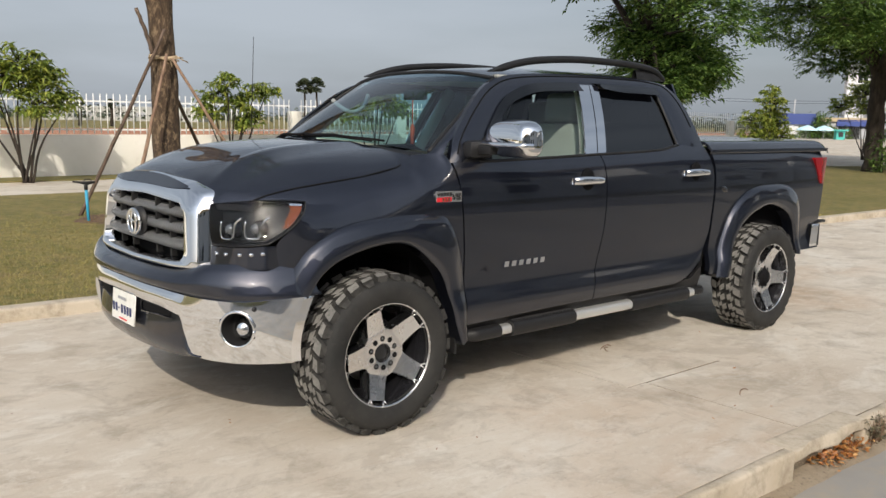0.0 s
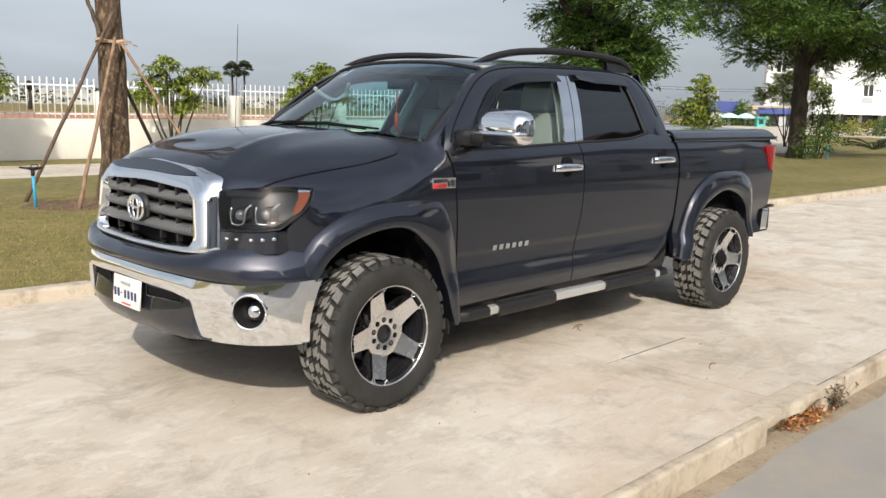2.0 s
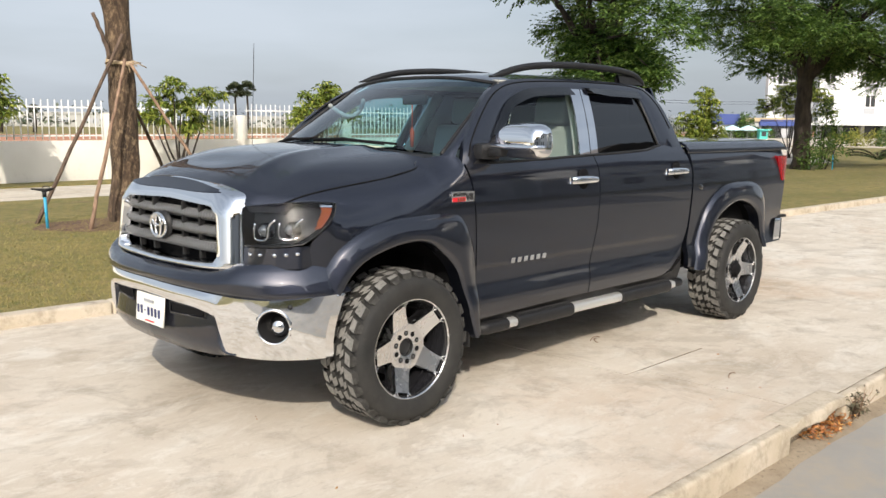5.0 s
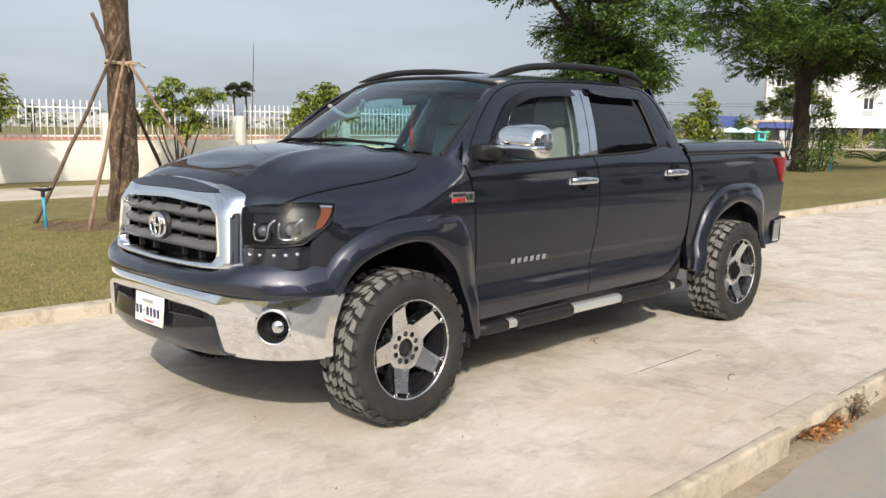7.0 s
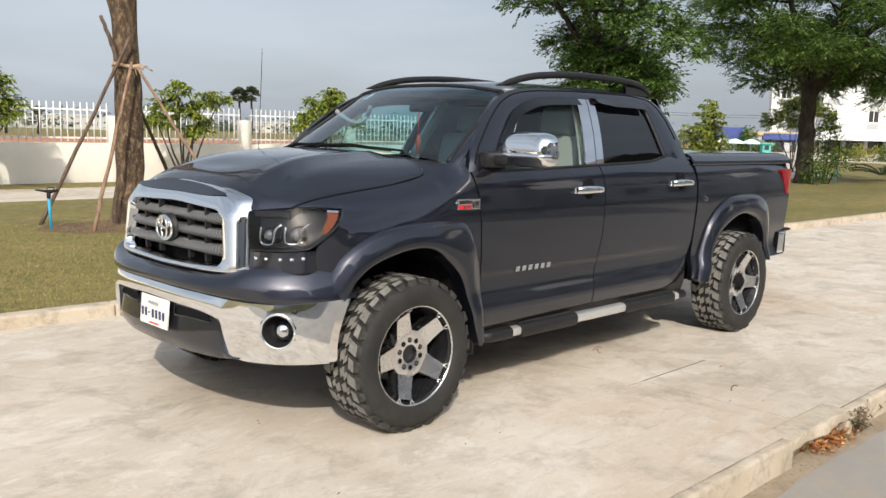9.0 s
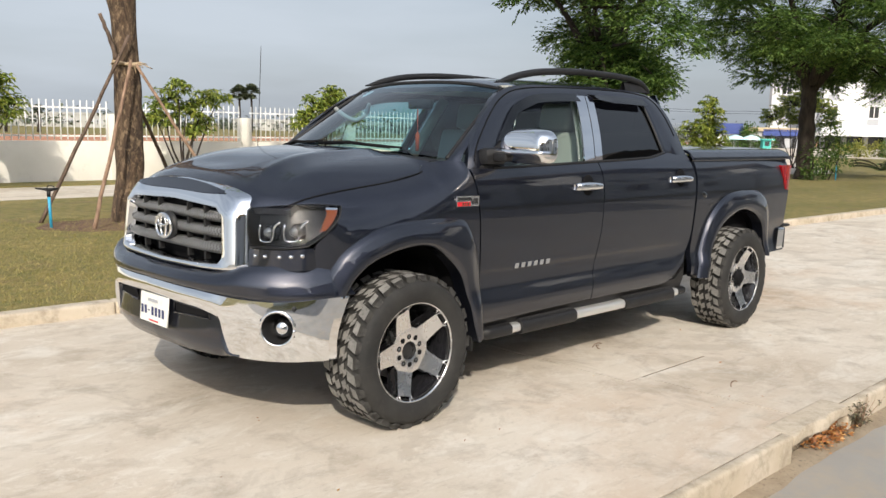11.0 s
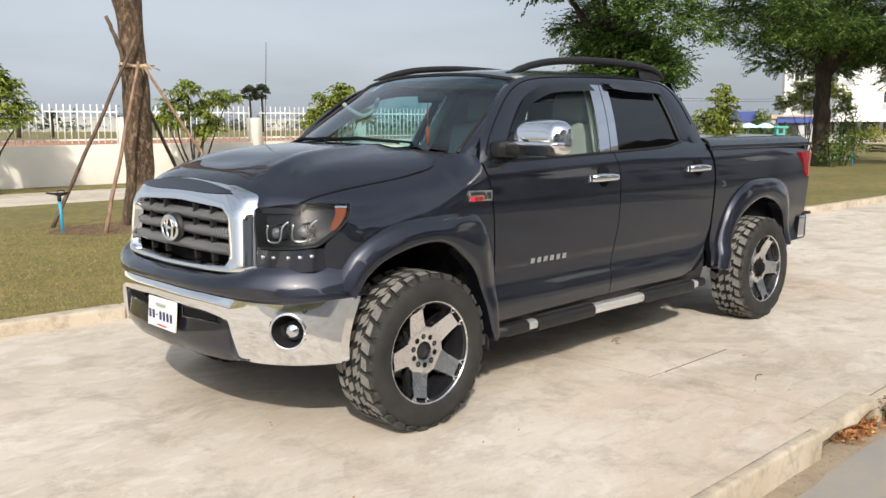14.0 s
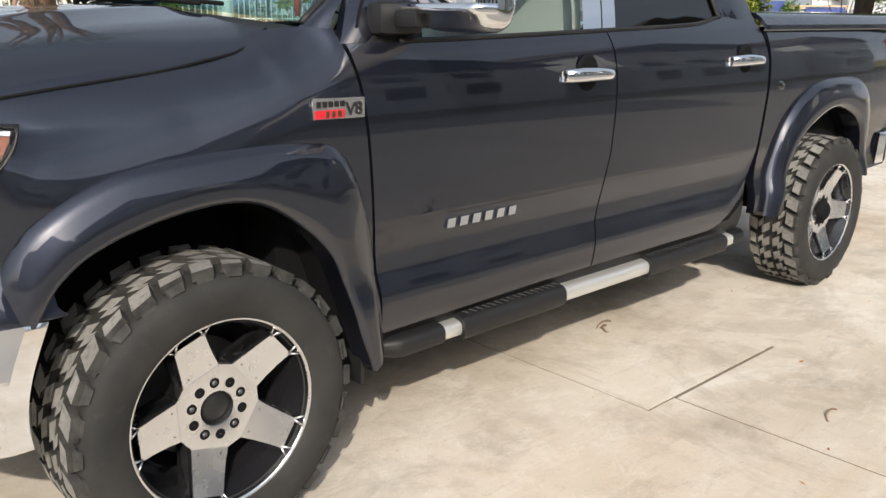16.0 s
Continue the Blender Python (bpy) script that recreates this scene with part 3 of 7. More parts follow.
for px in PILLARS:
    if pillar_first is None:
        pillar_first = box("wall_pillar", (px - 0.16, WALLY - 0.03, 0), (px + 0.16, WALLY + 0.23, 1.72), WALLPAINT, bevel=0.015)
        tagged(pillar_first, "square cream-painted wall pillar", "pillar", "wall pillars", "structure")
    else:
        copy_thing(pillar_first, Matrix.Translation((px - PILLARS[0], 0, 0)))
for a, b in zip(PILLARS, PILLARS[1:]):
    f = thing("picket_fence", "white-painted steel picket fence panel on the wall", "fence", (a + 0.2, WALLY + 0.09, 1.05), "fence panels", "structure")
    for z in (1.17, 1.86):
        box("rail", (a + 0.16, WALLY + 0.075, z - 0.02), (b - 0.16, WALLY + 0.105, z + 0.02), FENCEWHITE, f)
    n = max(2, round((b - a - 0.4) / 0.165))
    first = None
    for i in range(n + 1):
        x = a + 0.2 + (b - a - 0.4) * i / n
        if first is None:
            first = tube("picket", [(x, WALLY + 0.06, 1.08), (x, WALLY + 0.06, 2.04)], 0.015, FENCEWHITE, f, n=6)
        else:
            ob = new("picket", first.data)
            ob.parent, ob.location = f, (x - a - 0.2, 0, 0)

# ---------------------------------------------------------------- pickup truck
truck = thing("pickup_truck", "dark blue-grey crew-cab pickup truck parked on the concrete, chrome trim", "pickup truck")
HUBZ, TYRE_R = 0.408, 0.413

side_prof = smooth_curve((0.30, 0.90), (0.44, 0.950), (0.50, 0.966), (0.56, 0.968), (0.62, 0.957), (0.655, 0.946), (0.70, 0.946), (0.80, 0.955), (0.95, 0.969), (1.12, 0.978), (1.22, 0.974), (1.30, 0.958), (1.37, 0.930), (1.44, 0.885))
side_plan = smooth_curve((-0.90, -0.25), (-0.70, -0.16), (-0.55, -0.080), (-0.48, -0.044), (-0.40, -0.018), (-0.30, -0.005), (-0.10, -0.001), (0.4, 0.0), (2.9, 0.0), (4.0, -0.004), (4.75, -0.035))


def half(x, z):
    """Half the body's width at a station and a height."""
    return side_prof(z) + side_plan(x)


def side_panel(name, s, left, right, bottom, top, mat=PAINT, nu=16, nv=14, label="", depth=0.025, off=0.0, width=half):
    """A body-side panel between the lines left(z), right(z) and bottom(x), top(x)."""

    def fn(u, v):
        xm = left(0.9) + (right(0.9) - left(0.9)) * u
        zb, zt = bottom(xm), top(xm)
        z = zb + (zt - zb) * v
        x = left(z) + (right(z) - left(z)) * u
        return (x, s * (width(x, z) + off), z)

    return sheet(name, fn, nu, nv, mat, truck, label, inward=(0, -s * depth, 0))


const = lambda c: (lambda _: c)  # noqa: E731
door_front = smooth_curve((0.40, 0.618), (0.55, 0.618), (0.75, 0.606), (1.0, 0.580), (1.24, 0.545), (1.40, 0.505))
door_mid = smooth_curve((0.45, 1.685), (0.62, 1.712), (0.80, 1.748), (0.95, 1.768), (1.30, 1.765), (1.42, 1.735))
door_rear = smooth_curve((0.45, 2.74), (0.55, 2.82), (0.66, 2.905), (0.85, 2.965), (1.22, 2.965), (1.42, 2.925))
belt = smooth_curve((0.5, 1.352), (0.9, 1.358), (1.7, 1.378), (2.4, 1.40), (2.62, 1.43), (3.0, 1.44))
sill = smooth_curve((0.5, 0.455), (1.7, 0.475), (2.75, 0.475), (2.85, 0.50), (3.0, 0.66))
# hood seam: (x -> y, z)
seam_y = smooth_curve((-0.72, 0.735), (-0.62, 0.765), (-0.55, 0.780), (-0.45, 0.792), (-0.26, 0.808), (0.08, 0.824), (0.22, 0.822), (0.30, 0.802), (0.36, 0.776), (0.42, 0.792), (0.47, 0.818), (0.515, 0.850), (0.545, 0.878), (0.56, 0.893))
seam_z = smooth_curve((-0.72, 1.150), (-0.63, 1.176), (-0.585, 1.190), (-0.55, 1.202), (-0.49, 1.220), (-0.37, 1.243), (-0.26, 1.258), (0.08, 1.300), (0.22, 1.324), (0.30, 1.352), (0.36, 1.388), (0.42, 1.395), (0.47, 1.402), (0.515, 1.404), (0.545, 1.402), (0.56, 1.400))
arch_f = [(-0.398, 0.742), (-0.335, 0.842), (-0.23, 0.910), (-0.05, 0.958), (0.13, 0.962), (0.27, 0.895), (0.42, 0.75), (0.50, 0.51), (0.545, 0.37)]
flare_f = [(-0.490, 0.742), (-0.452, 0.868), (-0.368, 0.978), (-0.18, 1.068), (0.06, 1.094), (0.32, 1.094), (0.475, 1.045), (0.58, 0.80), (0.612, 0.42)]
arch_r = [(3.16, 0.47), (3.215, 0.66), (3.33, 0.855), (3.58, 0.965), (3.80, 0.962), (4.02, 0.87), (4.13, 0.72), (4.175, 0.55)]
flare_r = [(3.075, 0.47), (3.115, 0.70), (3.215, 0.95), (3.44, 1.098), (3.77, 1.128), (4.04, 1.100), (4.20, 0.985), (4.27, 0.75), (4.28, 0.55)]


def arch_height(line):
    f = smooth_curve(*sorted({round(p[0], 3): p[1] for p in line}.items()))
    return f


ah_f, ah_r = arch_height(arch_f), arch_height(arch_r)

LT = spline([(-0.712, 0.620, 1.170), (-0.664, 0.70, 1.182), (-0.600, 0.795, 1.192), (-0.500, 0.860, 1.196), (-0.368, 0.908, 1.188)], 40)
LB = spline([(-0.714, 0.632, 0.981), (-0.703, 0.70, 0.983), (-0.667, 0.79, 0.986), (-0.622, 0.860, 0.992), (-0.566, 0.912, 1.003)], 40)


def lamp_top(u):
    return LT[min(max(int(round(u * 40)), 0), 40)]


def lamp_bot(u):
    return LB[min(max(int(round(u * 40)), 0), 40)]


lamp_back = smooth_curve((0.70, -0.520), (0.90, -0.520), (0.985, -0.522), (1.003, -0.518), (1.05, -0.475), (1.096, -0.424), (1.145, -0.386), (1.19, -0.367))
shoulder_start = smooth_curve((-0.56, 1.08), (-0.42, 1.00), (-0.25, 0.97), (0.0, 1.00), (0.3, 1.10), (0.6, 1.17))


def shoulder(xx, x, z, zt):
    """Half-width of the fender: the body side, drawn in towards the hood seam above its shoulder."""
    z1 = shoulder_start(x)
    t = max(0, (z - z1) / max(zt - z1, 0.01))
    return half(xx, z) - (half(xx, zt) - seam_y(min(x, 0.56)) - 0.004) * t ** (2.1 + 1.5 * min(1, max(0, (x - 0.05) / 0.5)))


for s in (-1, 1):
    # fender: rear of the headlight to the front door, with the wheel opening below
    def fender(u, v, s=s):
        x = -0.55 + (door_front(0.9) - 0.006 + 0.55) * u
        lead = max(0, 1 - 2.2 * u) ** 1.2
        xa = x + (lamp_back(0.76) + 0.55) * lead
        zb = ah_f(xa) + 0.03 if -0.398 < xa < 0.545 else (0.75 if xa < 0 else 0.40)
        zt = seam_z(min(x, 0.56)) - 0.004
        if v <= 0.72:
            z = zb + (1.17 - zb) * v / 0.72 if zt > 1.19 else zb + (zt - 0.02 - zb) * v / 0.72
            xx = x + (door_front(z) - door_front(0.9)) * max(0, u - 0.4) / 0.6 + (lamp_back(z) + 0.55) * lead
            return (xx, s * shoulder(xx, x, z, zt), z)
        t = (v - 0.72) / 0.28
        z0 = 1.17 if zt > 1.19 else zt - 0.02
        z = z0 + (zt - z0) * t
        xx = x + (door_front(z) - door_front(0.9)) * max(0, u - 0.4) / 0.6 + ((lamp_back(z0) + 0.55) * (1 - t) ** 1.5) * lead
        return (xx, s * shoulder(xx, x, z, zt), z)

    sheet("front_fender", fender, 56, 40, PAINT, truck, inward=(0, -s * 0.02, -0.012))
    side_panel("front_door", s, lambda z: door_front(z) + 0.004, lambda z: door_mid(z) - 0.004, sill, lambda x: belt(x), nu=20, nv=54)
    side_panel("rear_door", s, lambda z: door_mid(z) + 0.004, lambda z: door_rear(z) - 0.005, sill, lambda x: belt(x), nu=20, nv=54)
    # rocker and rear cab corner below the doors
    side_panel("rocker_panel", s, const(0.60), const(2.92), const(0.40), lambda x: min(sill(x) + 0.004, 0.64), mat=PLASTIC, nu=20, nv=4, off=-0.03)

    # bed side, with the wheel opening
    def bed(u, v, s=s):
        x = 2.985 + (4.655 - 2.985) * u
        zb = ah_r(x) + 0.03 if 3.10 < x < 4.175 else (0.50 if x < 3.2 else 0.56)
        z = zb + (1.372 - zb) * v
        xx = x - 0.03 * max(0, v - 0.8) * u if u > 0.9 else x
        return (xx, s * half(xx, z), z)

    sheet("bed_side", bed, 40, 22, PAINT, truck, inward=(0, -s * 0.04, 0))

    # flares: rolled strips round both wheel openings
    for line_in, line_out in ((arch_f, flare_f), (arch_r, flare_r)):
        a = spline([(p[0], 0, p[1]) for p in line_in], 48)
        b = spline([(p[0], 0, p[1]) for p in line_out], 48)

        def flare(u, v, s=s, a=a, b=b):
            k = min(int(round(u * 48)), 48)
            p = b[k].lerp(a[k], v if v < 0.999 else 1.0)
            bulge = smooth_curve((0.0, 0.004), (0.06, 0.022), (0.25, 0.040), (0.7, 0.062), (0.92, 0.062), (1.0, 0.045))(v)
            return (p.x, s * (half(p.x, min(max(p.z, 0.5), 1.15)) + bulge), p.z)

        sheet("wheel_flare", flare, 48, 12, PAINT, truck, inward=(0, -s * 0.09, 0))
        # wheel well
        c = (a[0].x + a[-1].x) / 2
        lin = [(p.x, p.z) for p in a]

        def well(u, v, s=s, lin=lin):
            k = min(int(u * (len(lin) - 1) + 0.5), len(lin) - 1)
            return (lin[k][0], s * (0.98 - 0.42 * v), lin[k][1] + 0.012)

        sheet("wheel_well", well, 48, 2, MATBLACK, truck)
        sheet("well_wall", lambda u, v, s=s, lin=lin: (lin[min(int(u * 48 + 0.5), 48)][0], s * 0.57, 0.38 + (lin[min(int(u * 48 + 0.5), 48)][1] + 0.012 - 0.38) * v), 48, 2, MATBLACK, truck)

    # headlight: black housing, projectors and clear cover
    def lampface(u, v, back=0.0, s=s):
        p = lamp_bot(u).lerp(lamp_top(u), v)
        p = p + Vector((0.046, 0.012, 0)) * (u**5 * 4 * v * (1 - v))
        d = Vector((-math.cos(1.2 * u), math.sin(1.2 * u), 0))
        q = p + d * (0.009 * math.sin(math.pi * v) - back)
        return (q.x, s * q.y, q.z)

    lamp = sheet("headlight", lambda u, v, s=s: lampface(0.01 + 0.98 * u, 0.02 + 0.96 * v, 0.07), 40, 8, LAMPBLACK, truck, "black-housed headlight with clear cover")
    edge_uv = [(i / 40, 1) for i in range(41)] + [(1, 1 - i / 12) for i in range(1, 13)] + [(1 - i / 40, 0) for i in range(1, 41)] + [(0, i / 12) for i in range(1, 13)]
    sheet("lamp_wall", lambda u, v, s=s: lampface(*edge_uv[int(round(u * 104))], 0.003 + 0.072 * v), 104, 2, LAMPBLACK, lamp)
    sheet("lamp_cover", lambda u, v, s=s: lampface(u, v, 0.0), 40, 12, LAMPGLASS, lamp).visible_shadow = False
    sheet("turn_lens", lambda u, v, s=s: lampface(0.885 + 0.095 * u + 0.035 * (1 - v) * (1 - u), 0.36 + 0.52 * v, 0.012), 8, 6, AMBER, lamp, "amber turn signal")
    sheet("turn_reflector", lambda u, v, s=s: lampface(0.885 + 0.085 * u, 0.89 + 0.05 * v, 0.012), 8, 2, LENSGREY, lamp, "small bright reflector")
    tube("lamp_rim", [lampface(u, v, -0.001) for u, v in edge_uv[40:92]], 0.004, LAMPBLACK, lamp, n=6)
    for uu in (0.32, 0.67):
        cpt = Vector(lampface(uu, 0.36, 0.036))
        side = (Vector(lampface(uu + 0.05, 0.36, 0.036)) - Vector(lampface(uu - 0.05, 0.36, 0.036))).normalized()
        up, fwd = Vector((0, 0, 1)), Vector((-0.022, s * 0.012, 0))
        loop = [(-0.040, 0.040), (-0.046, 0.0), (-0.040, -0.034), (-0.016, -0.044), (0.016, -0.042), (0.030, -0.020), (0.034, 0.010), (0.046, 0.036), (0.072, 0.052)]
        tube("halo_strip", spline([cpt + fwd + side * a + up * h for a, h in loop], 30), 0.0058, LENSGREY, lamp, "bright halo strip", n=6)
        v, f = lathe([(0.001, -0.034), (0.015, -0.031), (0.026, -0.020), (0.031, -0.004)], 20, cpt, "x")
        proj = put("projector", v, f, LENSDARK, lamp, "round projector lens")
        v, f = lathe([(0.030, -0.012), (0.036, -0.010), (0.040, 0.0), (0.044, 0.03)], 24, cpt, "x")
        put("projector_ring", v, f, GLOSSBLACK, proj)

    # panel of round running lights below the headlight
    def drlface(u, v, out=0.0, s=s):
        w = 1.16 * u
        p = lamp_bot(min(w, 1.0)) + (lamp_bot(1.0) - lamp_bot(0.9)) * max(0, w - 1.0) * 10
        return (p.x - out - 0.012 * (1 - v) * (1 - u), s * (min(p.y, 0.905) + out * u * 0.8), 0.866 + 0.022 * u + (min(p.z, 0.998) - 0.008 - 0.866 - 0.022 * u) * v)

    drl = sheet("running_light_panel", drlface, 28, 5, PAINT, truck, inward=(0.03, 0, 0))
    for uu in (0.15, 0.31, 0.47, 0.63, 0.78):
        v, f = lathe([(0.001, -0.007), (0.007, -0.006), (0.0105, -0.002), (0.0105, 0.01)], 12, drlface(uu, 0.68, 0.002), "x")
        put("running_light", v, f, LENSGREY, drl, "small round running light")

# hood, one sheet from seam to seam
hood_crest = smooth_curve((-0.72, 1.287), (-0.70, 1.297), (-0.66, 1.317), (-0.60, 1.341), (-0.50, 1.374), (-0.40, 1.399), (-0.30, 1.419), (-0.15, 1.438), (0.0, 1.448), (0.15, 1.455), (0.25, 1.458))
hood_round = smooth_curve((-0.70, 2.6), (-0.50, 3.0), (-0.25, 3.5), (0.3, 3.4))
hood_ridge = smooth_curve((-0.70, 0.72), (-0.62, 0.665), (-0.45, 0.55), (-0.2, 0.49), (0.25, 0.46))


def hood(u, v):
    k = 2 * u - 1
    a = abs(k)
    xr = 0.36 - 0.135 * (1 - k * k)
    xf = -0.703 + 0.012 * min(a / 0.84, 1) ** 2 + 0.106 * max(0, (a - 0.84) / 0.16)
    x = xf + (xr - xf) * v
    zs = seam_z(x)
    z = zs + (hood_crest(x) - zs) * (1 - a ** hood_round(x))
    r = hood_ridge(x)
    rise = min(1, 5 * v) * (1 - 0.55 * v)
    # raised centre panel: a crest along its edge and a dished flank outside it
    z += rise * (0.008 * math.exp(-(((a - r) / 0.045) ** 2)) - 0.008 * math.exp(-(((a - r - 0.15) / 0.09) ** 2)))
    # hollow before the cowl end of the centre panel
    z -= 0.010 * math.exp(-(((x + 0.50) / 0.09) ** 2)) * max(0, 1 - (a / 0.42) ** 2)
    nose = 0.006 + 0.036 * min(1, max(0, (a - 0.50) / 0.34)) ** 1.5 * (1 - 0.55 * max(0, (a - 0.84) / 0.16))
    z -= nose * max(0, 1 - v / 0.07) ** 2
    # rolled edge along the seam
    z -= 0.006 * max(0, (a - 0.985) / 0.015) ** 2
    return (x, k * seam_y(x), z)


sheet("hood", hood, 96, 64, PAINT, truck, inward=(0.012, 0, -0.03))
for s in (-1, 1):
    line = [(x, s * (seam_y(x) + 0.002), seam_z(x) - 0.002 + 0.006 * min(1, max(0, (x - 0.02) / 0.12))) for x in np.linspace(-0.585, 0.36, 60)]
    tube("hood_seam", line, 0.0050, MATBLACK, truck, n=6)
    tube("pillar_seam", [(0.552, s * 0.812, 1.448), (0.566, s * 0.850, 1.436), (0.582, s * 0.895, 1.418)], 0.004, MATBLACK, truck, n=6)
# dark cowl and engine bay block the view inside
box("firewall", (0.36, -0.78, 0.5), (0.50, 0.78, 1.36), MATBLACK, truck)
box("underbody", (-0.45, -0.60, 0.42), (4.5, 0.60, 0.62), MATBLACK, truck)
box("engine_bay", (-0.62, -0.56, 0.55), (0.36, 0.56, 1.10), MATBLACK, truck)

# grille: chrome surround, grey bars, emblem
def gx(y, z):
    return -0.845 + 0.092 * (abs(y) / 0.634) ** 6 + (z - 0.88) * 0.13 + max(0, z - 1.14) * 0.48


def round_ring(corners, n=12, passes=5):
    """A closed outline through the corners with softened bends, n steps to a side."""
    m = len(corners)
    pts = [Vector(corners[i]).lerp(Vector(corners[(i + 1) % m]), q / n) for i in range(m) for q in range(n)]
    for _ in range(passes):
        pts = [(pts[i - 1] + 2 * pts[i] + pts[(i + 1) % len(pts)]) / 4 for i in range(len(pts))]
    return pts + pts[:1]


RING_IN = round_ring([(-0.450, 1.150), (0, 1.166), (0.450, 1.150), (0.490, 1.112), (0.516, 0.93), (0.492, 0.893), (0, 0.876), (-0.492, 0.893), (-0.516, 0.93), (-0.490, 1.112)], passes=3)
RING_OUT = round_ring([(-0.40, 1.274), (0, 1.300), (0.40, 1.274), (0.606, 1.226), (0.640, 0.878), (0.622, 0.858), (0, 0.842), (-0.622, 0.858), (-0.640, 0.878), (-0.606, 1.226)], passes=3)


def ring_pt(a, t):
    """A place on the surround: a round the ring, t from the opening to its outer edge."""
    k = min(int(round(a * 120)), 120)
    return RING_IN[k].lerp(RING_OUT[k], t)


RING_CACHE = [[ring_pt(i / 120, t / 8) for t in range(9)] for i in range(121)]
grille_lift = smooth_curve((0, 0.045), (0.10, 0.002), (0.2, -0.008), (0.55, -0.013), (0.8, -0.010), (0.9, -0.002), (1.0, 0.060))


def surround(u, v):
    p = RING_CACHE[int(round(u * 120))][min(int(round(v * 8)), 8)]
    return (gx(p.x, p.y) + grille_lift(v), p.x, p.y)


grille = sheet("grille", surround, 120, 8, CHROME, truck, "chrome grille surround with grey mesh bars")
sharp(grille, 40)


def inset(u, v):
    """Painted panel let into the top of the surround, pointed at both ends."""
    y = (2 * u - 1) * 0.47
    top = 1.286 - 0.028 * abs(y / 0.40) ** 2.2
    z = top - (0.010 + 0.046 * (1 - abs(2 * u - 1) ** 3)) * (1 - v)
    return (gx(y, z) - 0.0165, y, z)


sheet("grille_top_inset", inset, 40, 6, PAINT, grille, "dark painted inset")
sheet("grille_backing", lambda u, v: (-0.74 + 0.12 * abs(2 * u - 1) ** 2, -0.60 + 1.2 * u, 0.86 + 0.36 * v), 8, 4, MATBLACK, grille)
for z, w in ((1.112, 0.475), (1.036, 0.488), (0.958, 0.502)):
    sheet("grille_bar", lambda u, v, z=z, w=w: (gx((2 * u - 1) * w, z) + 0.018 + 0.03 * abs(v - 0.5) ** 2 * 4, (2 * u - 1) * w, z - 0.026 + 0.052 * v), 40, 6, GRILLEMESH, grille, inward=(0.05, 0, 0))
for y in (-0.33, -0.16, 0.16, 0.33):
    box("grille_strut", (gx(y, 1.0) + 0.04, y - 0.008, 0.89), (gx(y, 1.0) + 0.07, y + 0.008, 1.17), PLASTIC, grille)
ec = Vector((gx(0, 1.035) - 0.012, 0, 1.035))
for ry, rz, oz in ((0.082, 0.062, 0.0), (0.030, 0.056, 0.0), (0.056, 0.026, 0.026)):
    loop = [ec + Vector((-0.006, ry * math.cos(t), rz * math.sin(t) + oz)) for t in np.linspace(0, 2 * math.pi, 33)]
    tube("emblem", loop, 0.0085, CHROME, grille, "chrome oval emblem", n=8)
v, f = lathe([(0.001, 0.0), (0.074, 0.004), (0.078, 0.03)], 28, ec + Vector((0.004, 0, 0)), "x")
put("emblem_backing", v, f, PLASTIC, grille)

# front bumper: painted upper cover, chrome band with wings, painted lower valance
bump_plan = smooth_curve((0.0, -0.925), (0.25, -0.915), (0.45, -0.885), (0.65, -0.82), (0.80, -0.735), (0.90, -0.635), (0.965, -0.52), (0.990, -0.42))
chrome_top = smooth_curve((0.0, 0.765), (0.4, 0.758), (0.7, 0.738), (0.85, 0.734), (0.99, 0.752))
bumper = thing("front_bumper", "", "", (-0.9, 0, 0.4))
bumper.parent = truck
bumper.location = (-0.9, 0, 0.4)


def upper(u, v):
    y = (2 * u - 1) * 0.985
    a = abs(y)
    zt = smooth_curve((0, 0.842), (0.45, 0.850), (0.60, 0.870), (0.66, 0.890), (0.80, 0.900), (0.99, 0.906))(a)
    zb = chrome_top(a)
    z = zb + (zt - zb) * v
    push = smooth_curve((0, 0.006), (0.15, -0.016), (0.45, -0.018), (0.8, -0.004), (1.0, 0.024))(v)
    back = max(0, v - 0.45) * (0.03 + 0.02 * (a / 0.98))
    yy = a - max(0, a - 0.7) * 0.20 * v
    return (bump_plan(a) + push + back, math.copysign(yy, y), z)


sheet("bumper_cover", upper, 80, 14, PAINT, bumper, inward=(0.11, 0, 0.004))
fog_y, fog_z, fog_r = 0.845, 0.607, 0.083


def wing_bottom(a):
    return smooth_curve((0.0, 0.690), (0.42, 0.672), (0.53, 0.648), (0.575, 0.60), (0.605, 0.47), (0.68, 0.440), (0.85, 0.437), (0.99, 0.440))(a)


def chrome(u, v):
    y = (2 * u - 1) * (0.969 + 0.021 * v)
    a = abs(y)
    zt, zb = chrome_top(a), wing_bottom(a)
    z = zb + (zt - zb) * v
    crown = -0.012 * math.sin(math.pi * v) + 0.03 * (1 - v) ** 3 * min(1, max(0, (a - 0.5) * 6))
    return (bump_plan(a) + crown - 0.004, y, z)


sheet("chrome_bumper", chrome, 160, 26, CHROME, bumper, "polished chrome bumper band", inward=(0.05, 0, 0), keep=lambda p: (abs(p.y) - fog_y) ** 2 * 1.73 + (p.z - fog_z) ** 2 > fog_r**2 * 0.95)


def valance(u, v):
    y = (2 * u - 1) * 0.66
    a = abs(y)
    zt, zb = wing_bottom(a) + 0.02, smooth_curve((0, 0.428), (0.5, 0.430), (0.66, 0.445))(a)
    z = zb + (zt - zb) * v
    return (bump_plan(a) + 0.035 - 0.030 * (1 - v) + 0.30 * max(0, 0.25 - v) ** 1.5, y, z)


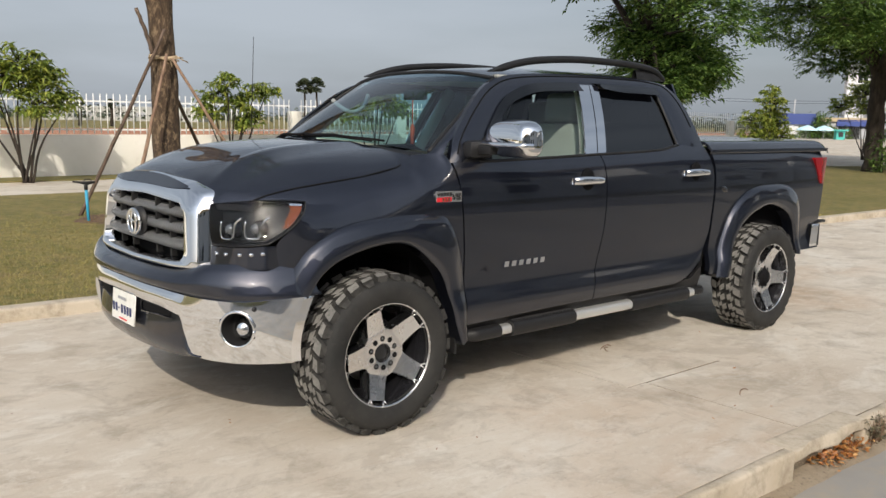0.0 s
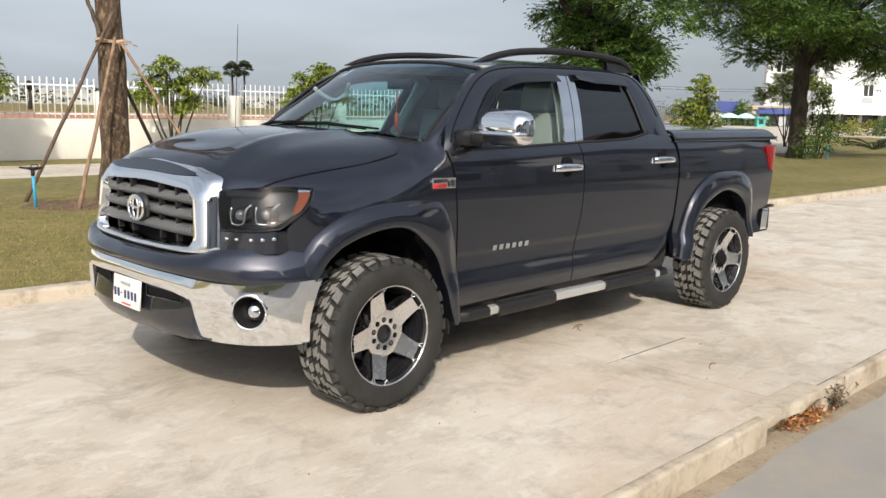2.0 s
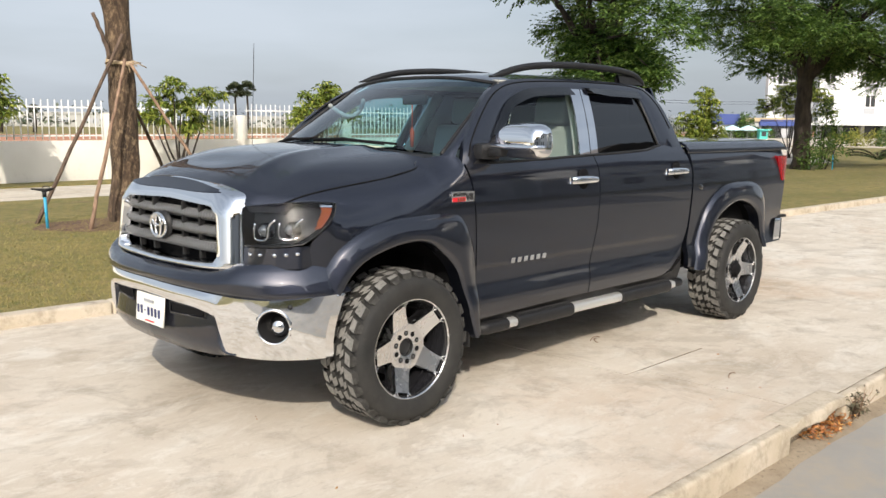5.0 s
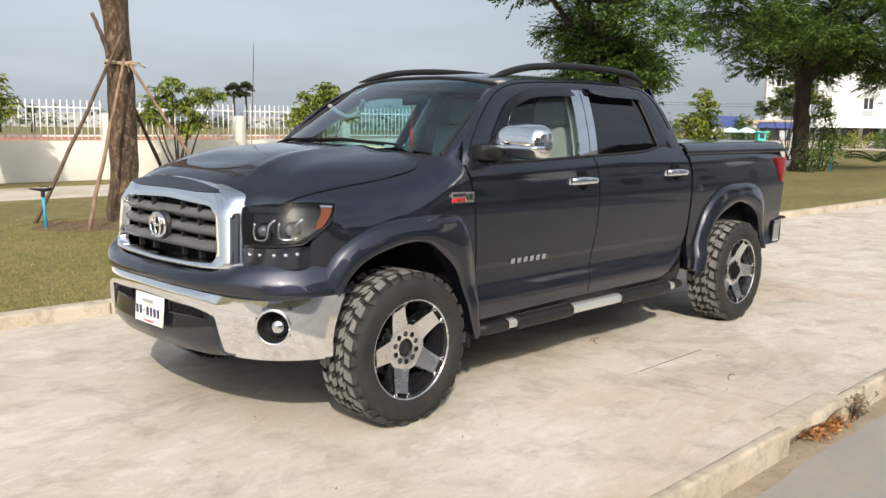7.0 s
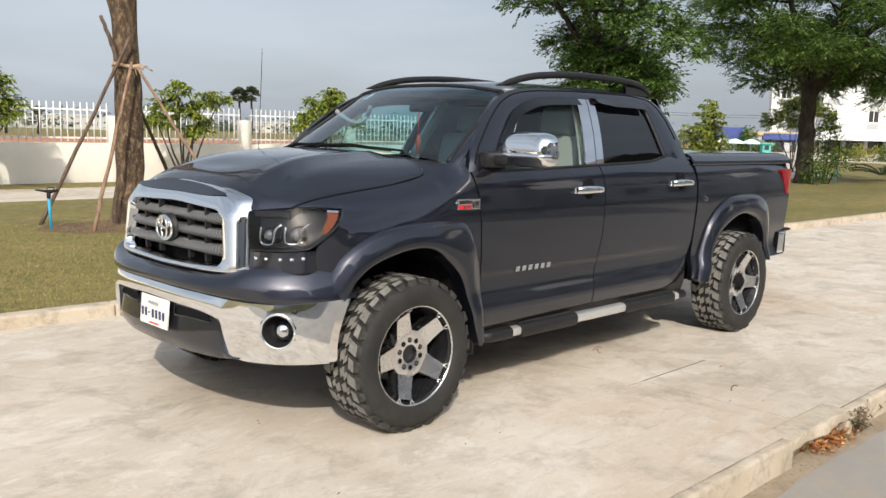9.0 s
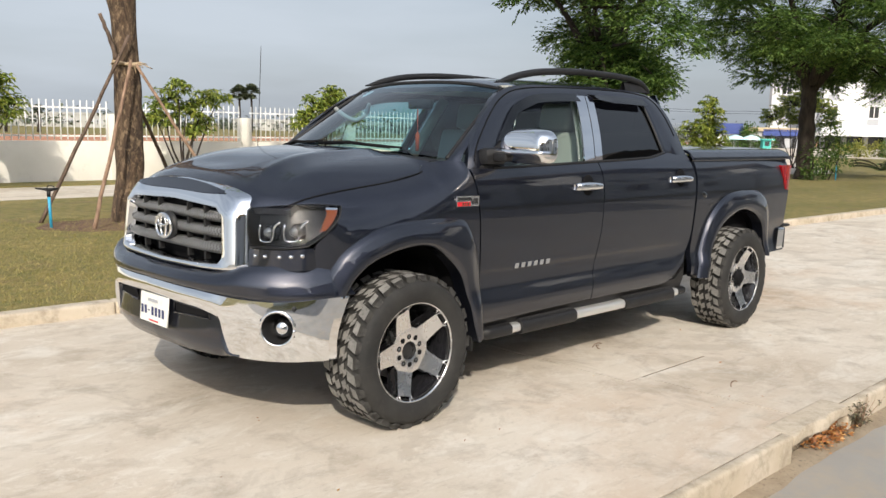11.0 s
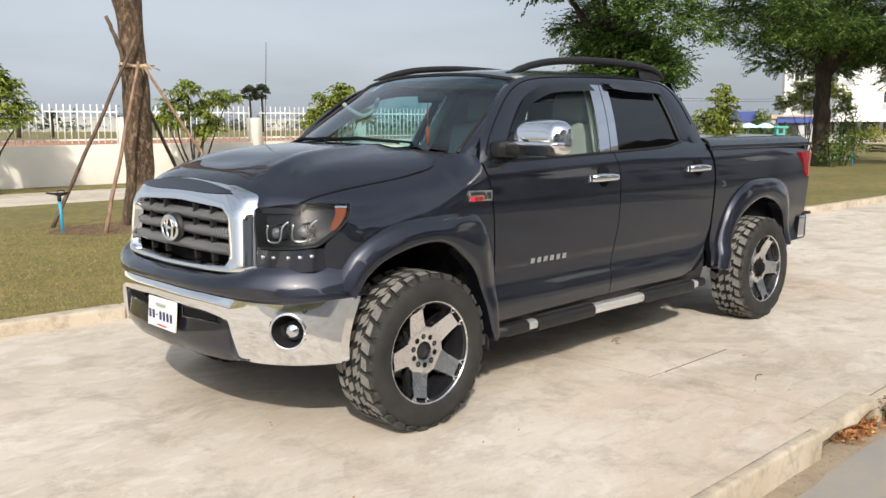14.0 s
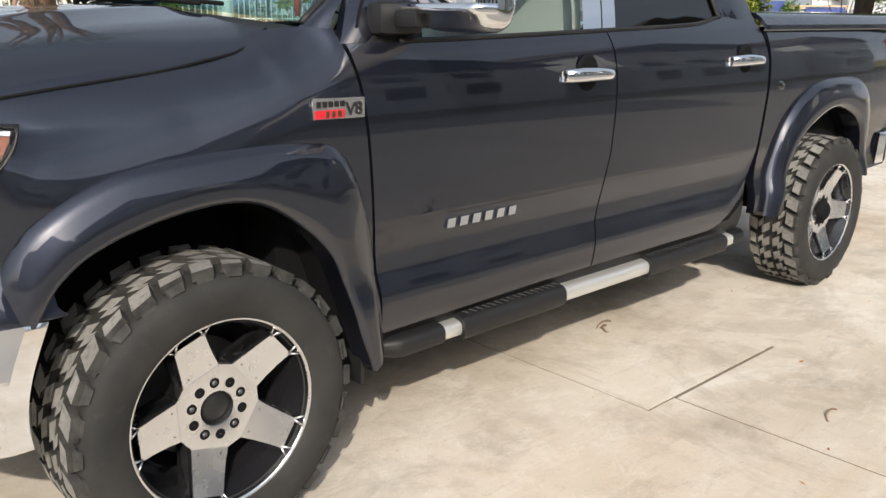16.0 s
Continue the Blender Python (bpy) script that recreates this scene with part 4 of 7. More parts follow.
sheet("lower_valance", valance, 60, 12, PAINT, bumper, inward=(0.04, 0, 0))
sheet("skid_lip", lambda u, v: (bump_plan(abs(2 * u - 1) * 0.60) + 0.100 + 0.14 * v, (2 * u - 1) * 0.60, 0.432 - 0.022 * math.sin(math.pi * min(1, 1.4 * v))), 30, 6, GRILLEGREY, bumper, "grey skid lip", inward=(0, 0, 0.02))
for s in (-1, 1):
    sheet("intake_slot", lambda u, v, s=s: (bump_plan(0.22 + 0.25 * u) + 0.022, s * (0.22 + 0.25 * u), 0.615 + 0.006 * u + (0.048 - 0.012 * u) * v), 10, 2, MATBLACK, bumper, inward=(0.02, 0, 0))
    tube("slot_rim", [(bump_plan(0.21 + 0.27 * t) + 0.020, s * (0.21 + 0.27 * t), z) for t, z in ((0, 0.61), (0, 0.668), (1, 0.655), (1.02, 0.615), (0, 0.61))], 0.006, PAINT, bumper, n=6)
    fc = Vector((bump_plan(fog_y), s * fog_y, fog_z))
    nrm = Vector((-1, s * 0.85, 0)).normalized()
    tng = Vector((-nrm.y, nrm.x, 0))
    loop = [fc + nrm * 0.006 + fog_r * (tng * math.cos(t) + Vector((0, 0, math.sin(t)))) for t in np.linspace(0, 2 * math.pi, 41)]
    fog = tube("fog_light", loop, 0.007, CHROME, bumper, "round fog light in a chrome ring", n=10)
    vv, ff = [], []
    prof = [(fog_r, 0.0), (fog_r * 0.9, 0.02), (fog_r * 0.8, 0.06), (0.05, 0.085), (0.001, 0.088)]
    for r, d in prof:
        for k in range(28):
            t = 2 * math.pi * k / 28
            vv.append(fc - nrm * d + r * (tng * math.cos(t) + Vector((0, 0, math.sin(t)))))
    for i in range(len(prof) - 1):
        for k in range(28):
            q = (k + 1) % 28
            ff.append((i * 28 + k, i * 28 + q, (i + 1) * 28 + q, (i + 1) * 28 + k))
    put("fog_bowl", vv, ff, PLASTIC, fog)
    bm = bmesh.new()
    bmesh.ops.create_uvsphere(bm, u_segments=18, v_segments=10, radius=0.050, matrix=Matrix.Translation(fc - nrm * 0.050 + Vector((0.012, s * 0.012, -0.004))))
    part("fog_lens", bm, LENSGREY, fog, "clear round lens")
    bm = bmesh.new()
    bmesh.ops.create_uvsphere(bm, u_segments=10, v_segments=6, radius=0.013, matrix=Matrix.Translation((bump_plan(0.90) - 0.004, s * 0.90, 0.705)))
    part("parking_sensor", bm, PLASTIC, bumper)
# number plate with unreadable bars
plate = sheet("number_plate", lambda u, v: (-0.925 - 0.012 * (1 - v), -0.197 + 0.304 * u, 0.526 + 0.153 * v), 2, 2, WHITEPLATE, bumper, "white number plate with dark blue bars", inward=(0.006, 0, 0), close=True)
for k, wd in enumerate((0.015, 0.015, 0.009, 0.015, 0.015, 0.015, 0.015)):
    y0 = 0.085 - 0.0385 * k
    box("plate_bar", (-0.9385, y0 - wd, 0.587 if k == 2 else 0.568), (-0.9335, y0, 0.593 if k == 2 else 0.612), PLATEBLUE, plate)
for y0, y1, z0, z1, m in ((-0.095, 0.005, 0.640, 0.654, GREYWALL), (-0.10, 0.0, 0.535, 0.543, BADGERED)):
    box("plate_bar", (-0.9385, y0, z0), (-0.9335, y1, z1), m, plate)

# ---- greenhouse


def cab_y(x, z):
    """Half-width of the cab above the belt line."""
    t = (z - 1.36) / 0.5
    return 0.912 - 0.155 * t - 0.088 * t * t + side_plan(x) * 0.5 - 0.05 * max(0, t - 0.85)


roof_edge = smooth_curve((0.50, 1.42), (0.70, 1.60), (0.90, 1.755), (1.05, 1.825), (1.25, 1.858), (1.70, 1.880), (2.30, 1.884), (2.60, 1.868), (2.74, 1.835), (2.83, 1.74), (2.87, 1.60), (2.90, 1.42))
# opening lines for the side windows: pillar outside line and glass inside line
win_top = smooth_curve((0.72, 1.37), (0.80, 1.47), (0.95, 1.615), (1.10, 1.715), (1.25, 1.765), (1.45, 1.79), (1.60, 1.797), (2.40, 1.800), (2.60, 1.795))


def roof(u, v):
    k = 2 * u - 1
    x = 1.05 + (2.74 - 1.05) * v - 0.06 * (1 - k * k) * (1 - v) + 0.02 * (1 - k * k) * v
    ze = roof_edge(x)
    y = k * (cab_y(x, ze) - 0.008)
    crown = 0.052 * (1 - abs(k) ** 2.6)
    fade = min(1.0, v / 0.08) * 0.25 + 0.75
    return (x, y, ze + crown * fade - (0.02 * (v - 0.92) / 0.08 if v > 0.92 else 0))


sheet("roof", roof, 40, 40, PAINT, truck, inward=(0, 0, -0.03))
for s in (-1, 1):
    # frame round the side windows: A pillar, roof rail, C pillar as one pressed strip
    outline = [(0.515, 1.350), (0.60, 1.50), (0.80, 1.685), (1.0, 1.805), (1.25, 1.858), (1.7, 1.88), (2.3, 1.884), (2.60, 1.868), (2.74, 1.835), (2.83, 1.74), (2.875, 1.60), (2.925, 1.40)]
    inner = [(0.74, 1.360), (0.82, 1.47), (0.98, 1.615), (1.12, 1.705), (1.30, 1.765), (1.75, 1.797), (2.35, 1.803), (2.53, 1.798), (2.570, 1.77), (2.585, 1.65), (2.60, 1.52), (2.62, 1.425)]
    A = spline([(p[0], 0, p[1]) for p in outline], 66)
    B = spline([(p[0], 0, p[1]) for p in inner], 66)

    def frame_strip(u, v, s=s, A=A, B=B):
        k = int(round(u * 66))
        p = A[k].lerp(B[k], v)
        return (p.x, s * (cab_y(p.x, p.z) + 0.006 * math.sin(math.pi * min(1, v * 1.2)) - (0.012 if v > 0.95 else 0)), p.z)

    sheet("cab_frame", frame_strip, 66, 12, PAINT, truck, inward=(0, -s * 0.03, 0))
    for k0, nm in ((0.20, "seam"),):
        tube("door_seam", [Vector(frame_strip(u, k0)) + Vector((0, s * 0.0005, 0)) for u in np.linspace(0.03, 0.93, 60)], 0.0045, MATBLACK, truck, n=6)
    tube("window_seal", [Vector(frame_strip(u, 1.0)) + Vector((0, s * 0.006, 0)) for u in np.linspace(0.0, 1.0, 67)], 0.0085, PLASTIC, truck, n=6)
    # belt moulding
    tube("belt_moulding", [(x, s * (half(x, belt(x)) - 0.002), belt(x) + 0.004) for x in np.linspace(0.72, 2.62, 30)], 0.009, PLASTIC, truck, n=6)
    # panes
    def pane(u, v, x0, x1, s=s):
        x = x0(v) + (x1(v) - x0(v)) * u
        zb, zt = belt(x) - 0.01, win_top(x) + 0.006
        z = zb + (zt - zb) * v
        return (x, s * (cab_y(x, z) - 0.020), z)

    def fpane(u, v, s=s):
        z = 1.36 + (1.795 - 1.36) * v
        xl = smooth_curve((1.36, 0.74), (1.47, 0.80), (1.615, 0.95), (1.715, 1.10), (1.765, 1.25), (1.797, 1.50))(z)
        x = xl + (1.65 + 0.13 * v - xl) * u
        return (x, s * (cab_y(x, z) - 0.020), z)

    def rpane(u, v, s=s):
        z = 1.375 + (1.80 - 1.375) * v
        xr = 2.665 - 0.055 * v
        x = 1.79 + 0.13 * v + (xr - 1.79 - 0.13 * v) * u
        return (x, s * (cab_y(x, z) - 0.020), z + 0.05 * max(0, u - 0.6) * (1 - v))

    sheet("front_door_glass", fpane, 16, 12, DOORGLASS, truck, "clear front side window").visible_shadow = False
    sheet("rear_door_glass", rpane, 12, 10, DARKGLASS, truck, "dark tinted rear side window")
    # chrome pillar covers between the doors
    def pil(u, v, a, b, s=s):
        z = 1.372 + (1.815 - 1.372) * v
        x = a + (b - a) * u + 0.138 * v
        t = (z - 1.36) / 0.5
        return (x, s * (0.912 - 0.155 * t - 0.088 * t * t + 0.008), z)

    sheet("pillar_cover", lambda u, v, s=s: pil(u, v, 1.620, 1.730), 4, 10, CHROME, truck, "polished chrome pillar cover", inward=(0, -s * 0.012, 0))
    sheet("pillar_cover", lambda u, v, s=s: pil(u, v, 1.738, 1.818), 4, 10, CHROME, truck, "polished chrome pillar cover", inward=(0, -s * 0.012, 0))
    # smoked rain visors over the windows
    def visor(u, v, pts, s=s):
        q = pts[int(round(u * 40))]
        z = q.z - 0.052 * v * (0.5 + 0.5 * min(1, 2 * u))
        x = q.x + 0.030 * v * max(0, 1 - 2.2 * u)
        return (x, s * (cab_y(x, z) + 0.014 + 0.02 * v), z)

    vf = spline([(0.83, 0, 1.52), (0.97, 0, 1.655), (1.10, 0, 1.738), (1.30, 0, 1.800), (1.55, 0, 1.820), (1.765, 0, 1.826)], 40)
    vr = spline([(1.90, 0, 1.828), (2.08, 0, 1.828), (2.3, 0, 1.828), (2.58, 0, 1.822)], 40)
    sheet("rain_visor", lambda u, v, s=s: visor(u, v, vf), 40, 4, VISOR, truck, "smoked plastic rain visor")
    sheet("rain_visor", lambda u, v, s=s: visor(u, v, vr), 40, 4, VISOR, truck, "smoked plastic rain visor")

    # door handles over matt black domes that stand in for dark round recesses
    for hx, hz in ((1.435, 1.228), (2.585, 1.245)):
        yb = half(hx + 0.15, hz)
        bm = bmesh.new()
        bmesh.ops.create_uvsphere(bm, u_segments=24, v_segments=12, radius=1, matrix=Matrix.LocRotScale((hx + 0.150, s * (yb - 0.003), hz + 0.002), None, (0.066, 0.013, 0.072)))
        cup = part("handle_recess", bm, MATBLACK, truck)
        pts = spline([(hx + 0.005, 0.010, 0.0), (hx + 0.04, 0.034, 0.003), (hx + 0.15, 0.044, 0.004), (hx + 0.245, 0.038, 0.0), (hx + 0.285, 0.010, -0.003)], 20)
        vv, ff = [], []
        for i, p in enumerate(pts):
            ww = 0.026 - 0.012 * abs(i / 20 - 0.35)
            for k in range(10):
                t = 2 * math.pi * k / 10
                vv.append((p.x, s * (yb + p.y + 0.014 * math.cos(t)), hz + p.z + ww * math.sin(t)))
        for i in range(20):
            for k in range(10):
                q = (k + 1) % 10
                ff.append((i * 10 + k, i * 10 + q, (i + 1) * 10 + q, (i + 1) * 10 + k))
        ff += [tuple(range(10)), tuple(range(200, 210))]
        put("door_handle", vv, ff, CHROME, truck, "chrome door handle")

    # mirror: chrome shell, rib and black foot (the far one is folded in)
    if s < 0:
        m0 = Matrix.LocRotScale((0.775, s * 1.162, 1.488), Euler((0, 0, radians(s * 10))), (0.105, 0.196, 0.100))
        bm = bmesh.new()
        bmesh.ops.create_cube(bm, size=2)
        bmesh.ops.subdivide_edges(bm, edges=bm.edges[:], cuts=15, use_grid_fill=True)
        for v in bm.verts:
            q = v.co.copy()
            ln = (abs(q.x) ** 2.6 + abs(q.y) ** 5.5 + abs(q.z) ** 5.0) ** (1 / 4.4)
            q /= max(ln, 1e-6)
            q.x, q.y, q.z = (max(-1.05, min(1.05, c)) for c in q)
            if q.z > 0:
                q.y = q.y * (1.0 - 0.04 * q.z) + (0.14 * q.z * q.z if q.y > 0 else 0.0) * -q.y
                q.x *= 1.0 - 0.34 * q.z * q.z
                q.z *= 1.0 - 0.10 * q.y * q.y
            if q.z < -0.40:
                q.x *= 0.90 - 0.45 * (abs(q.z) - 0.40)
            if q.x > 0:
                q.x *= 0.5
            v.co = m0 @ q
        mir = part("door_mirror", bm, CHROME, truck, "large chrome door mirror")
        # flat chrome rib that runs inward along the arm
        ribs = spline([m0 @ Vector(c) for c in ((-0.62, 1.32, -0.34), (-0.92, 1.02, -0.34), (-1.0, 0.6, -0.34), (-1.02, 0.0, -0.34), (-1.0, -0.6, -0.34), (-0.92, -0.84, -0.34), (-0.70, -0.95, -0.34), (-0.25, -0.99, -0.34))], 40)
        vv = [p + Vector((dx, 0, dz)) for p in ribs for dx, dz in ((-0.006, -0.014), (-0.010, 0.0), (-0.006, 0.014), (0.03, 0.014), (0.03, -0.014))]
        put("mirror_rib", vv, [(5 * i + k, 5 * i + (k + 1) % 5, 5 * i + 5 + (k + 1) % 5, 5 * i + 5 + k) for i in range(40) for k in range(5)], CHROME, mir)
        box("mirror_arm", (0.675, s * 1.06, 1.398), (0.785, s * 0.92, 1.448), PLASTIC, mir, bevel=0.018)
        box("mirror_foot", (0.625, s * 0.965, 1.375), (0.80, s * 0.885, 1.472), PLASTIC, mir, bevel=0.03)
        sheet("mirror_triangle", lambda u, v, s=s: (0.56 + 0.26 * u + 0.03 * v, s * (cab_y(0.7, 1.345 + 0.17 * v * u) + 0.012), 1.345 + (0.17 * u) * v), 6, 6, PLASTIC, mir, inward=(0, -s * 0.01, 0))

    # roof rail: raised bar with swept ends
    rp = spline([(1.06, s * 0.630, 1.868), (1.17, s * 0.628, 1.894), (1.30, s * 0.626, 1.926), (1.50, s * 0.624, 1.956), (1.85, s * 0.622, 1.978), (2.25, s * 0.622, 1.978), (2.52, s * 0.622, 1.966), (2.68, s * 0.618, 1.940), (2.78, s * 0.614, 1.888)], 48)
    vv, ff = [], []
    for i, p in enumerate(rp):
        e = min(1, min(i, 48 - i) / 6)
        for k in range(12):
            t = 2 * math.pi * k / 12
            vv.append(p + Vector((0, 0.025 * (math.cos(t)), (0.023 - (0.018 * (1 - e) if i < 24 else -0.004 * (1 - e))) * math.sin(t))))
    for i in range(48):
        for k in range(12):
            q = (k + 1) % 12
            ff.append((i * 12 + k, i * 12 + q, (i + 1) * 12 + q, (i + 1) * 12 + k))
    ff += [tuple(range(12)), tuple(range(48 * 12, 49 * 12))]
    rail = put("roof_rail", vv, ff, PLASTIC, truck, "black roof rail")
    for x0, x1 in ((2.46, 2.80),):
        sheet("rail_foot", lambda u, v, s=s, x0=x0, x1=x1: (x0 + (x1 - x0) * u, s * (0.585 + 0.05 * abs(2 * v - 1) ** 0.01 * v), roof_edge(1.5) + 0.0 + (0.055 if x0 < 2 else 0.075) * (1 - abs(2 * v - 1) ** 2) * (u if x0 < 2 else min(1, 3 * (1 - u)))), 12, 8, PLASTIC, rail)

# windscreen, rear glass, cab back
def screen(u, v, inset=0.0):
    k = 2 * u - 1
    base = Vector((0.462 - 0.205 * (1 - k * k), k * 0.805, 1.408 + 0.052 * (1 - k * k)))
    top = Vector((1.050 - 0.06 * (1 - k * k), k * 0.678, 1.824 + 0.050 * (1 - abs(k) ** 2.6)))
    p = base.lerp(top, v)
    p.z += (0.030 - 0.024 * k * k) * math.sin(math.pi * v)
    return p + Vector((0.0, 0, -inset))


sheet("cowl", lambda u, v: tuple((Vector(hood(0.02 + 0.96 * u, 1.0)) + Vector((-0.01, 0, -0.014))).lerp(Vector(screen(0.02 + 0.96 * u, 0.0)) + Vector((0.01, 0, -0.012)), v)), 30, 4, PLASTIC, truck)
sheet("windscreen", screen, 40, 20, CLEARGLASS, truck, "clear greenish windscreen").visible_shadow = False
edge = [screen(u, v) for u, v in [(0, i / 20) for i in range(21)] + [(i / 40, 1) for i in range(1, 41)] + [(1, 1 - i / 20) for i in range(1, 21)]]
tube("screen_seal", edge, 0.0125, PLASTIC, truck, n=6)
for s in (-1, 1):
    # A pillar skin between windscreen and door frame
    def a_pillar(u, v, s=s):
        v = 1.07 * v - 0.07
        x = 0.53 + 0.52 * v
        a, b = Vector(screen(0.5 + 0.5 * s, v)), Vector((x + 0.02 * math.sin(math.pi * max(v, 0)), s * cab_y(x, roof_edge(x)), roof_edge(x) + 0.5 * min(v, 0)))
        return a.lerp(b, u) + Vector((0, s * (0.008 * math.sin(math.pi * u) - 0.014 * u * u), 0.008 * math.sin(math.pi * u) - 0.008 * u * u))

    sheet("a_pillar", a_pillar, 6, 22, PAINT, truck)
sheet("cab_back", lambda u, v: (2.905 - 0.09 * max(0, v - 0.45) - 0.06 * max(0, v - 0.85), (2 * u - 1) * (0.905 - 0.245 * max(0, (v - 0.5) * 2)), 0.62 + (1.86 - 0.62) * v), 20, 20, PAINT, truck, inward=(-0.02, 0, 0))
box("cab_floor", (0.45, -0.84, 0.48), (2.90, 0.84, 0.56), DASH, truck)
# wipers, parked on the cowl
for u0, u1 in ((0.93, 0.60), (0.55, 0.20)):
    p0, p1 = Vector(screen(u0, 0.0)), Vector(screen(u1, 0.012))
    out = Vector((-0.022, 0, 0.012))
    wiper = tube("wiper", [p0 + out, Vector(screen((u0 + u1) / 2, 0.006)) + out + Vector((-0.004, 0, 0.010)), p1 + out], [0.013, 0.012, 0.007], MATBLACK, truck, n=6)
    tube("wiper_blade", [Vector(screen(u0 + (u1 - u0) * t, 0.018 + 0.012 * t)) + Vector((-0.006, 0, 0.008)) for t in np.linspace(0.05, 1.1, 8)], 0.007, MATBLACK, wiper, n=5)
# aerial on the far fender
tube("aerial", spline([(0.275, 0.845, 1.35), (0.285, 0.845, 1.55), (0.297, 0.845, 1.8), (0.310, 0.845, 2.10)], 10), [0.004] + [0.0022] * 9 + [0.0015], PLASTIC, truck, "thin whip aerial", n=6)

# ---- interior
interior = box("dashboard", (0.50, -0.80, 1.10), (0.92, 0.80, 1.345), DASH, truck, bevel=0.05, seg=3)
for y in (-0.42, 0.42):
    seat = thing("front_seat", "", "", (1.55, y, 0.6))
    seat.parent, seat.location = truck, (1.55, y, 0.6)
    box("seat_cushion", (1.25, y - 0.27, 0.75), (1.80, y + 0.27, 0.95), SEATLEATHER, seat, bevel=0.06, seg=3)
    bm = box_bm((-0.08, -0.27, 0.0), (0.09, 0.27, 0.68), 0.06, 3)
    bmesh.ops.transform(bm, matrix=Matrix.Translation((1.78, y, 0.90)) @ Matrix.Rotation(radians(14), 4, "Y"), verts=bm.verts)
    part("seat_back", bm, SEATLEATHER, seat)
    bm = box_bm((-0.06, -0.14, 0.0), (0.07, 0.14, 0.20), 0.05, 3)
    bmesh.ops.transform(bm, matrix=Matrix.Translation((1.945, y, 1.57)) @ Matrix.Rotation(radians(10), 4, "Y"), verts=bm.verts)
    part("headrest", bm, SEATLEATHER, seat)
bench = box("rear_seat", (2.25, -0.72, 0.75), (2.72, 0.72, 1.0), SEATLEATHER, truck, bevel=0.06, seg=3)
box("rear_seat_back", (2.60, -0.72, 0.95), (2.80, 0.72, 1.58), SEATLEATHER, bench, bevel=0.06, seg=3)
for y in (-0.42, 0.42):
    box("headrest", (2.60, y - 0.13, 1.56), (2.74, y + 0.13, 1.73), SEATLEATHER, bench, bevel=0.04, seg=3)
wheel_c, tilt = Vector((0.98, -0.42, 1.27)), Matrix.Rotation(radians(-62), 3, "Y")
loop = [wheel_c + tilt @ Vector((0.19 * math.cos(t), 0.19 * math.sin(t), 0)) for t in np.linspace(0, 2 * math.pi, 33)]
steer = tube("steering_wheel", loop, 0.016, DASH, truck, n=8)
for t in (0.0, 2.2, 4.1):
    tube("spoke", [wheel_c, wheel_c + tilt @ Vector((0.18 * math.cos(t), 0.18 * math.sin(t), 0))], 0.016, DASH, steer, n=6)
tube("grab_handle", spline([(0.83, 0.70, 1.70), (0.86, 0.62, 1.645), (0.92, 0.58, 1.62), (1.0, 0.57, 1.66), (1.06, 0.60, 1.74)], 14), 0.015, SEATLEATHER, truck, "pale grab handle", n=8)
headliner = box("headliner", (1.10, -0.66, 1.83), (2.75, 0.66, 1.85), TRIMBEIGE, truck)
for s in (-1, 1):
    tube("inner_pillar", [(1.72, s * 0.84, 1.36), (1.80, s * 0.735, 1.60), (1.86, s * 0.635, 1.80)], 0.04, TRIMBEIGE, truck, n=8)
    box("door_trim", (0.70, min(s * 0.86, s * 0.90), 0.6), (2.9, max(s * 0.86, s * 0.90), 1.34), TRIMBEIGE, truck)
rear_glass_trim = box("parcel_wall", (2.80, -0.70, 0.9), (2.84, 0.70, 1.40), DASH, truck)
mirror_in = box("inside_mirror", (0.99, -0.11, 1.70), (1.02, 0.11, 1.765), PLASTIC, truck, bevel=0.012)
tube("hanging_cord", [(1.00, 0.02, 1.70), (1.0, 0.02, 1.55)], 0.004, TASSEL, truck, "red cord hanging from the mirror", n=6)
tube("tassel", [(1.0, 0.02, 1.55), (1.0, 0.02, 1.52), (1.0, 0.02, 1.42)], [0.006, 0.016, 0.012], TASSEL, truck, n=8)
sticker = sheet("windscreen_sticker", lambda u, v: screen(0.80 + 0.05 * u, 0.80 + 0.12 * v, 0.006), 4, 4, CANVAS, truck, "pale blue sticker")

# ---- bed cover, tail
def cover(u, v):
    k = 2 * u - 1
    x = 2.955 + (4.70 - 2.955) * v
    t = max(0, (abs(k) - 0.90) / 0.10)
    z = 1.455 + 0.012 * (1 - k * k) - 0.055 * t**2.2
    e = max(0, (v - 0.95) / 0.05)
    return (x, k * 0.945, z - 0.03 * e * e)


cov = sheet("bed_cover", cover, 60, 40, PAINT, truck, "painted hard bed cover", inward=(0, 0, -0.022))
sheet("cover_skirt", lambda u, v: (2.955 + 1.745 * u, -0.945 + 0.012 * v, 1.40 - 0.028 * v), 20, 3, PAINT, cov)
sheet("cover_skirt", lambda u, v: (2.955 + 1.745 * u, 0.945 - 0.012 * v, 1.40 - 0.028 * v), 20, 3, PAINT, cov)
box("bed_floor", (2.93, -0.85, 0.60), (4.62, 0.85, 1.36), MATBLACK, truck)
box("bed_front", (2.935, -0.90, 0.55), (2.99, 0.90, 1.385), MATBLACK, truck)
box("tailgate", (4.60, -0.78, 0.72), (4.68, 0.78, 1.37), PAINT, truck, bevel=0.02)
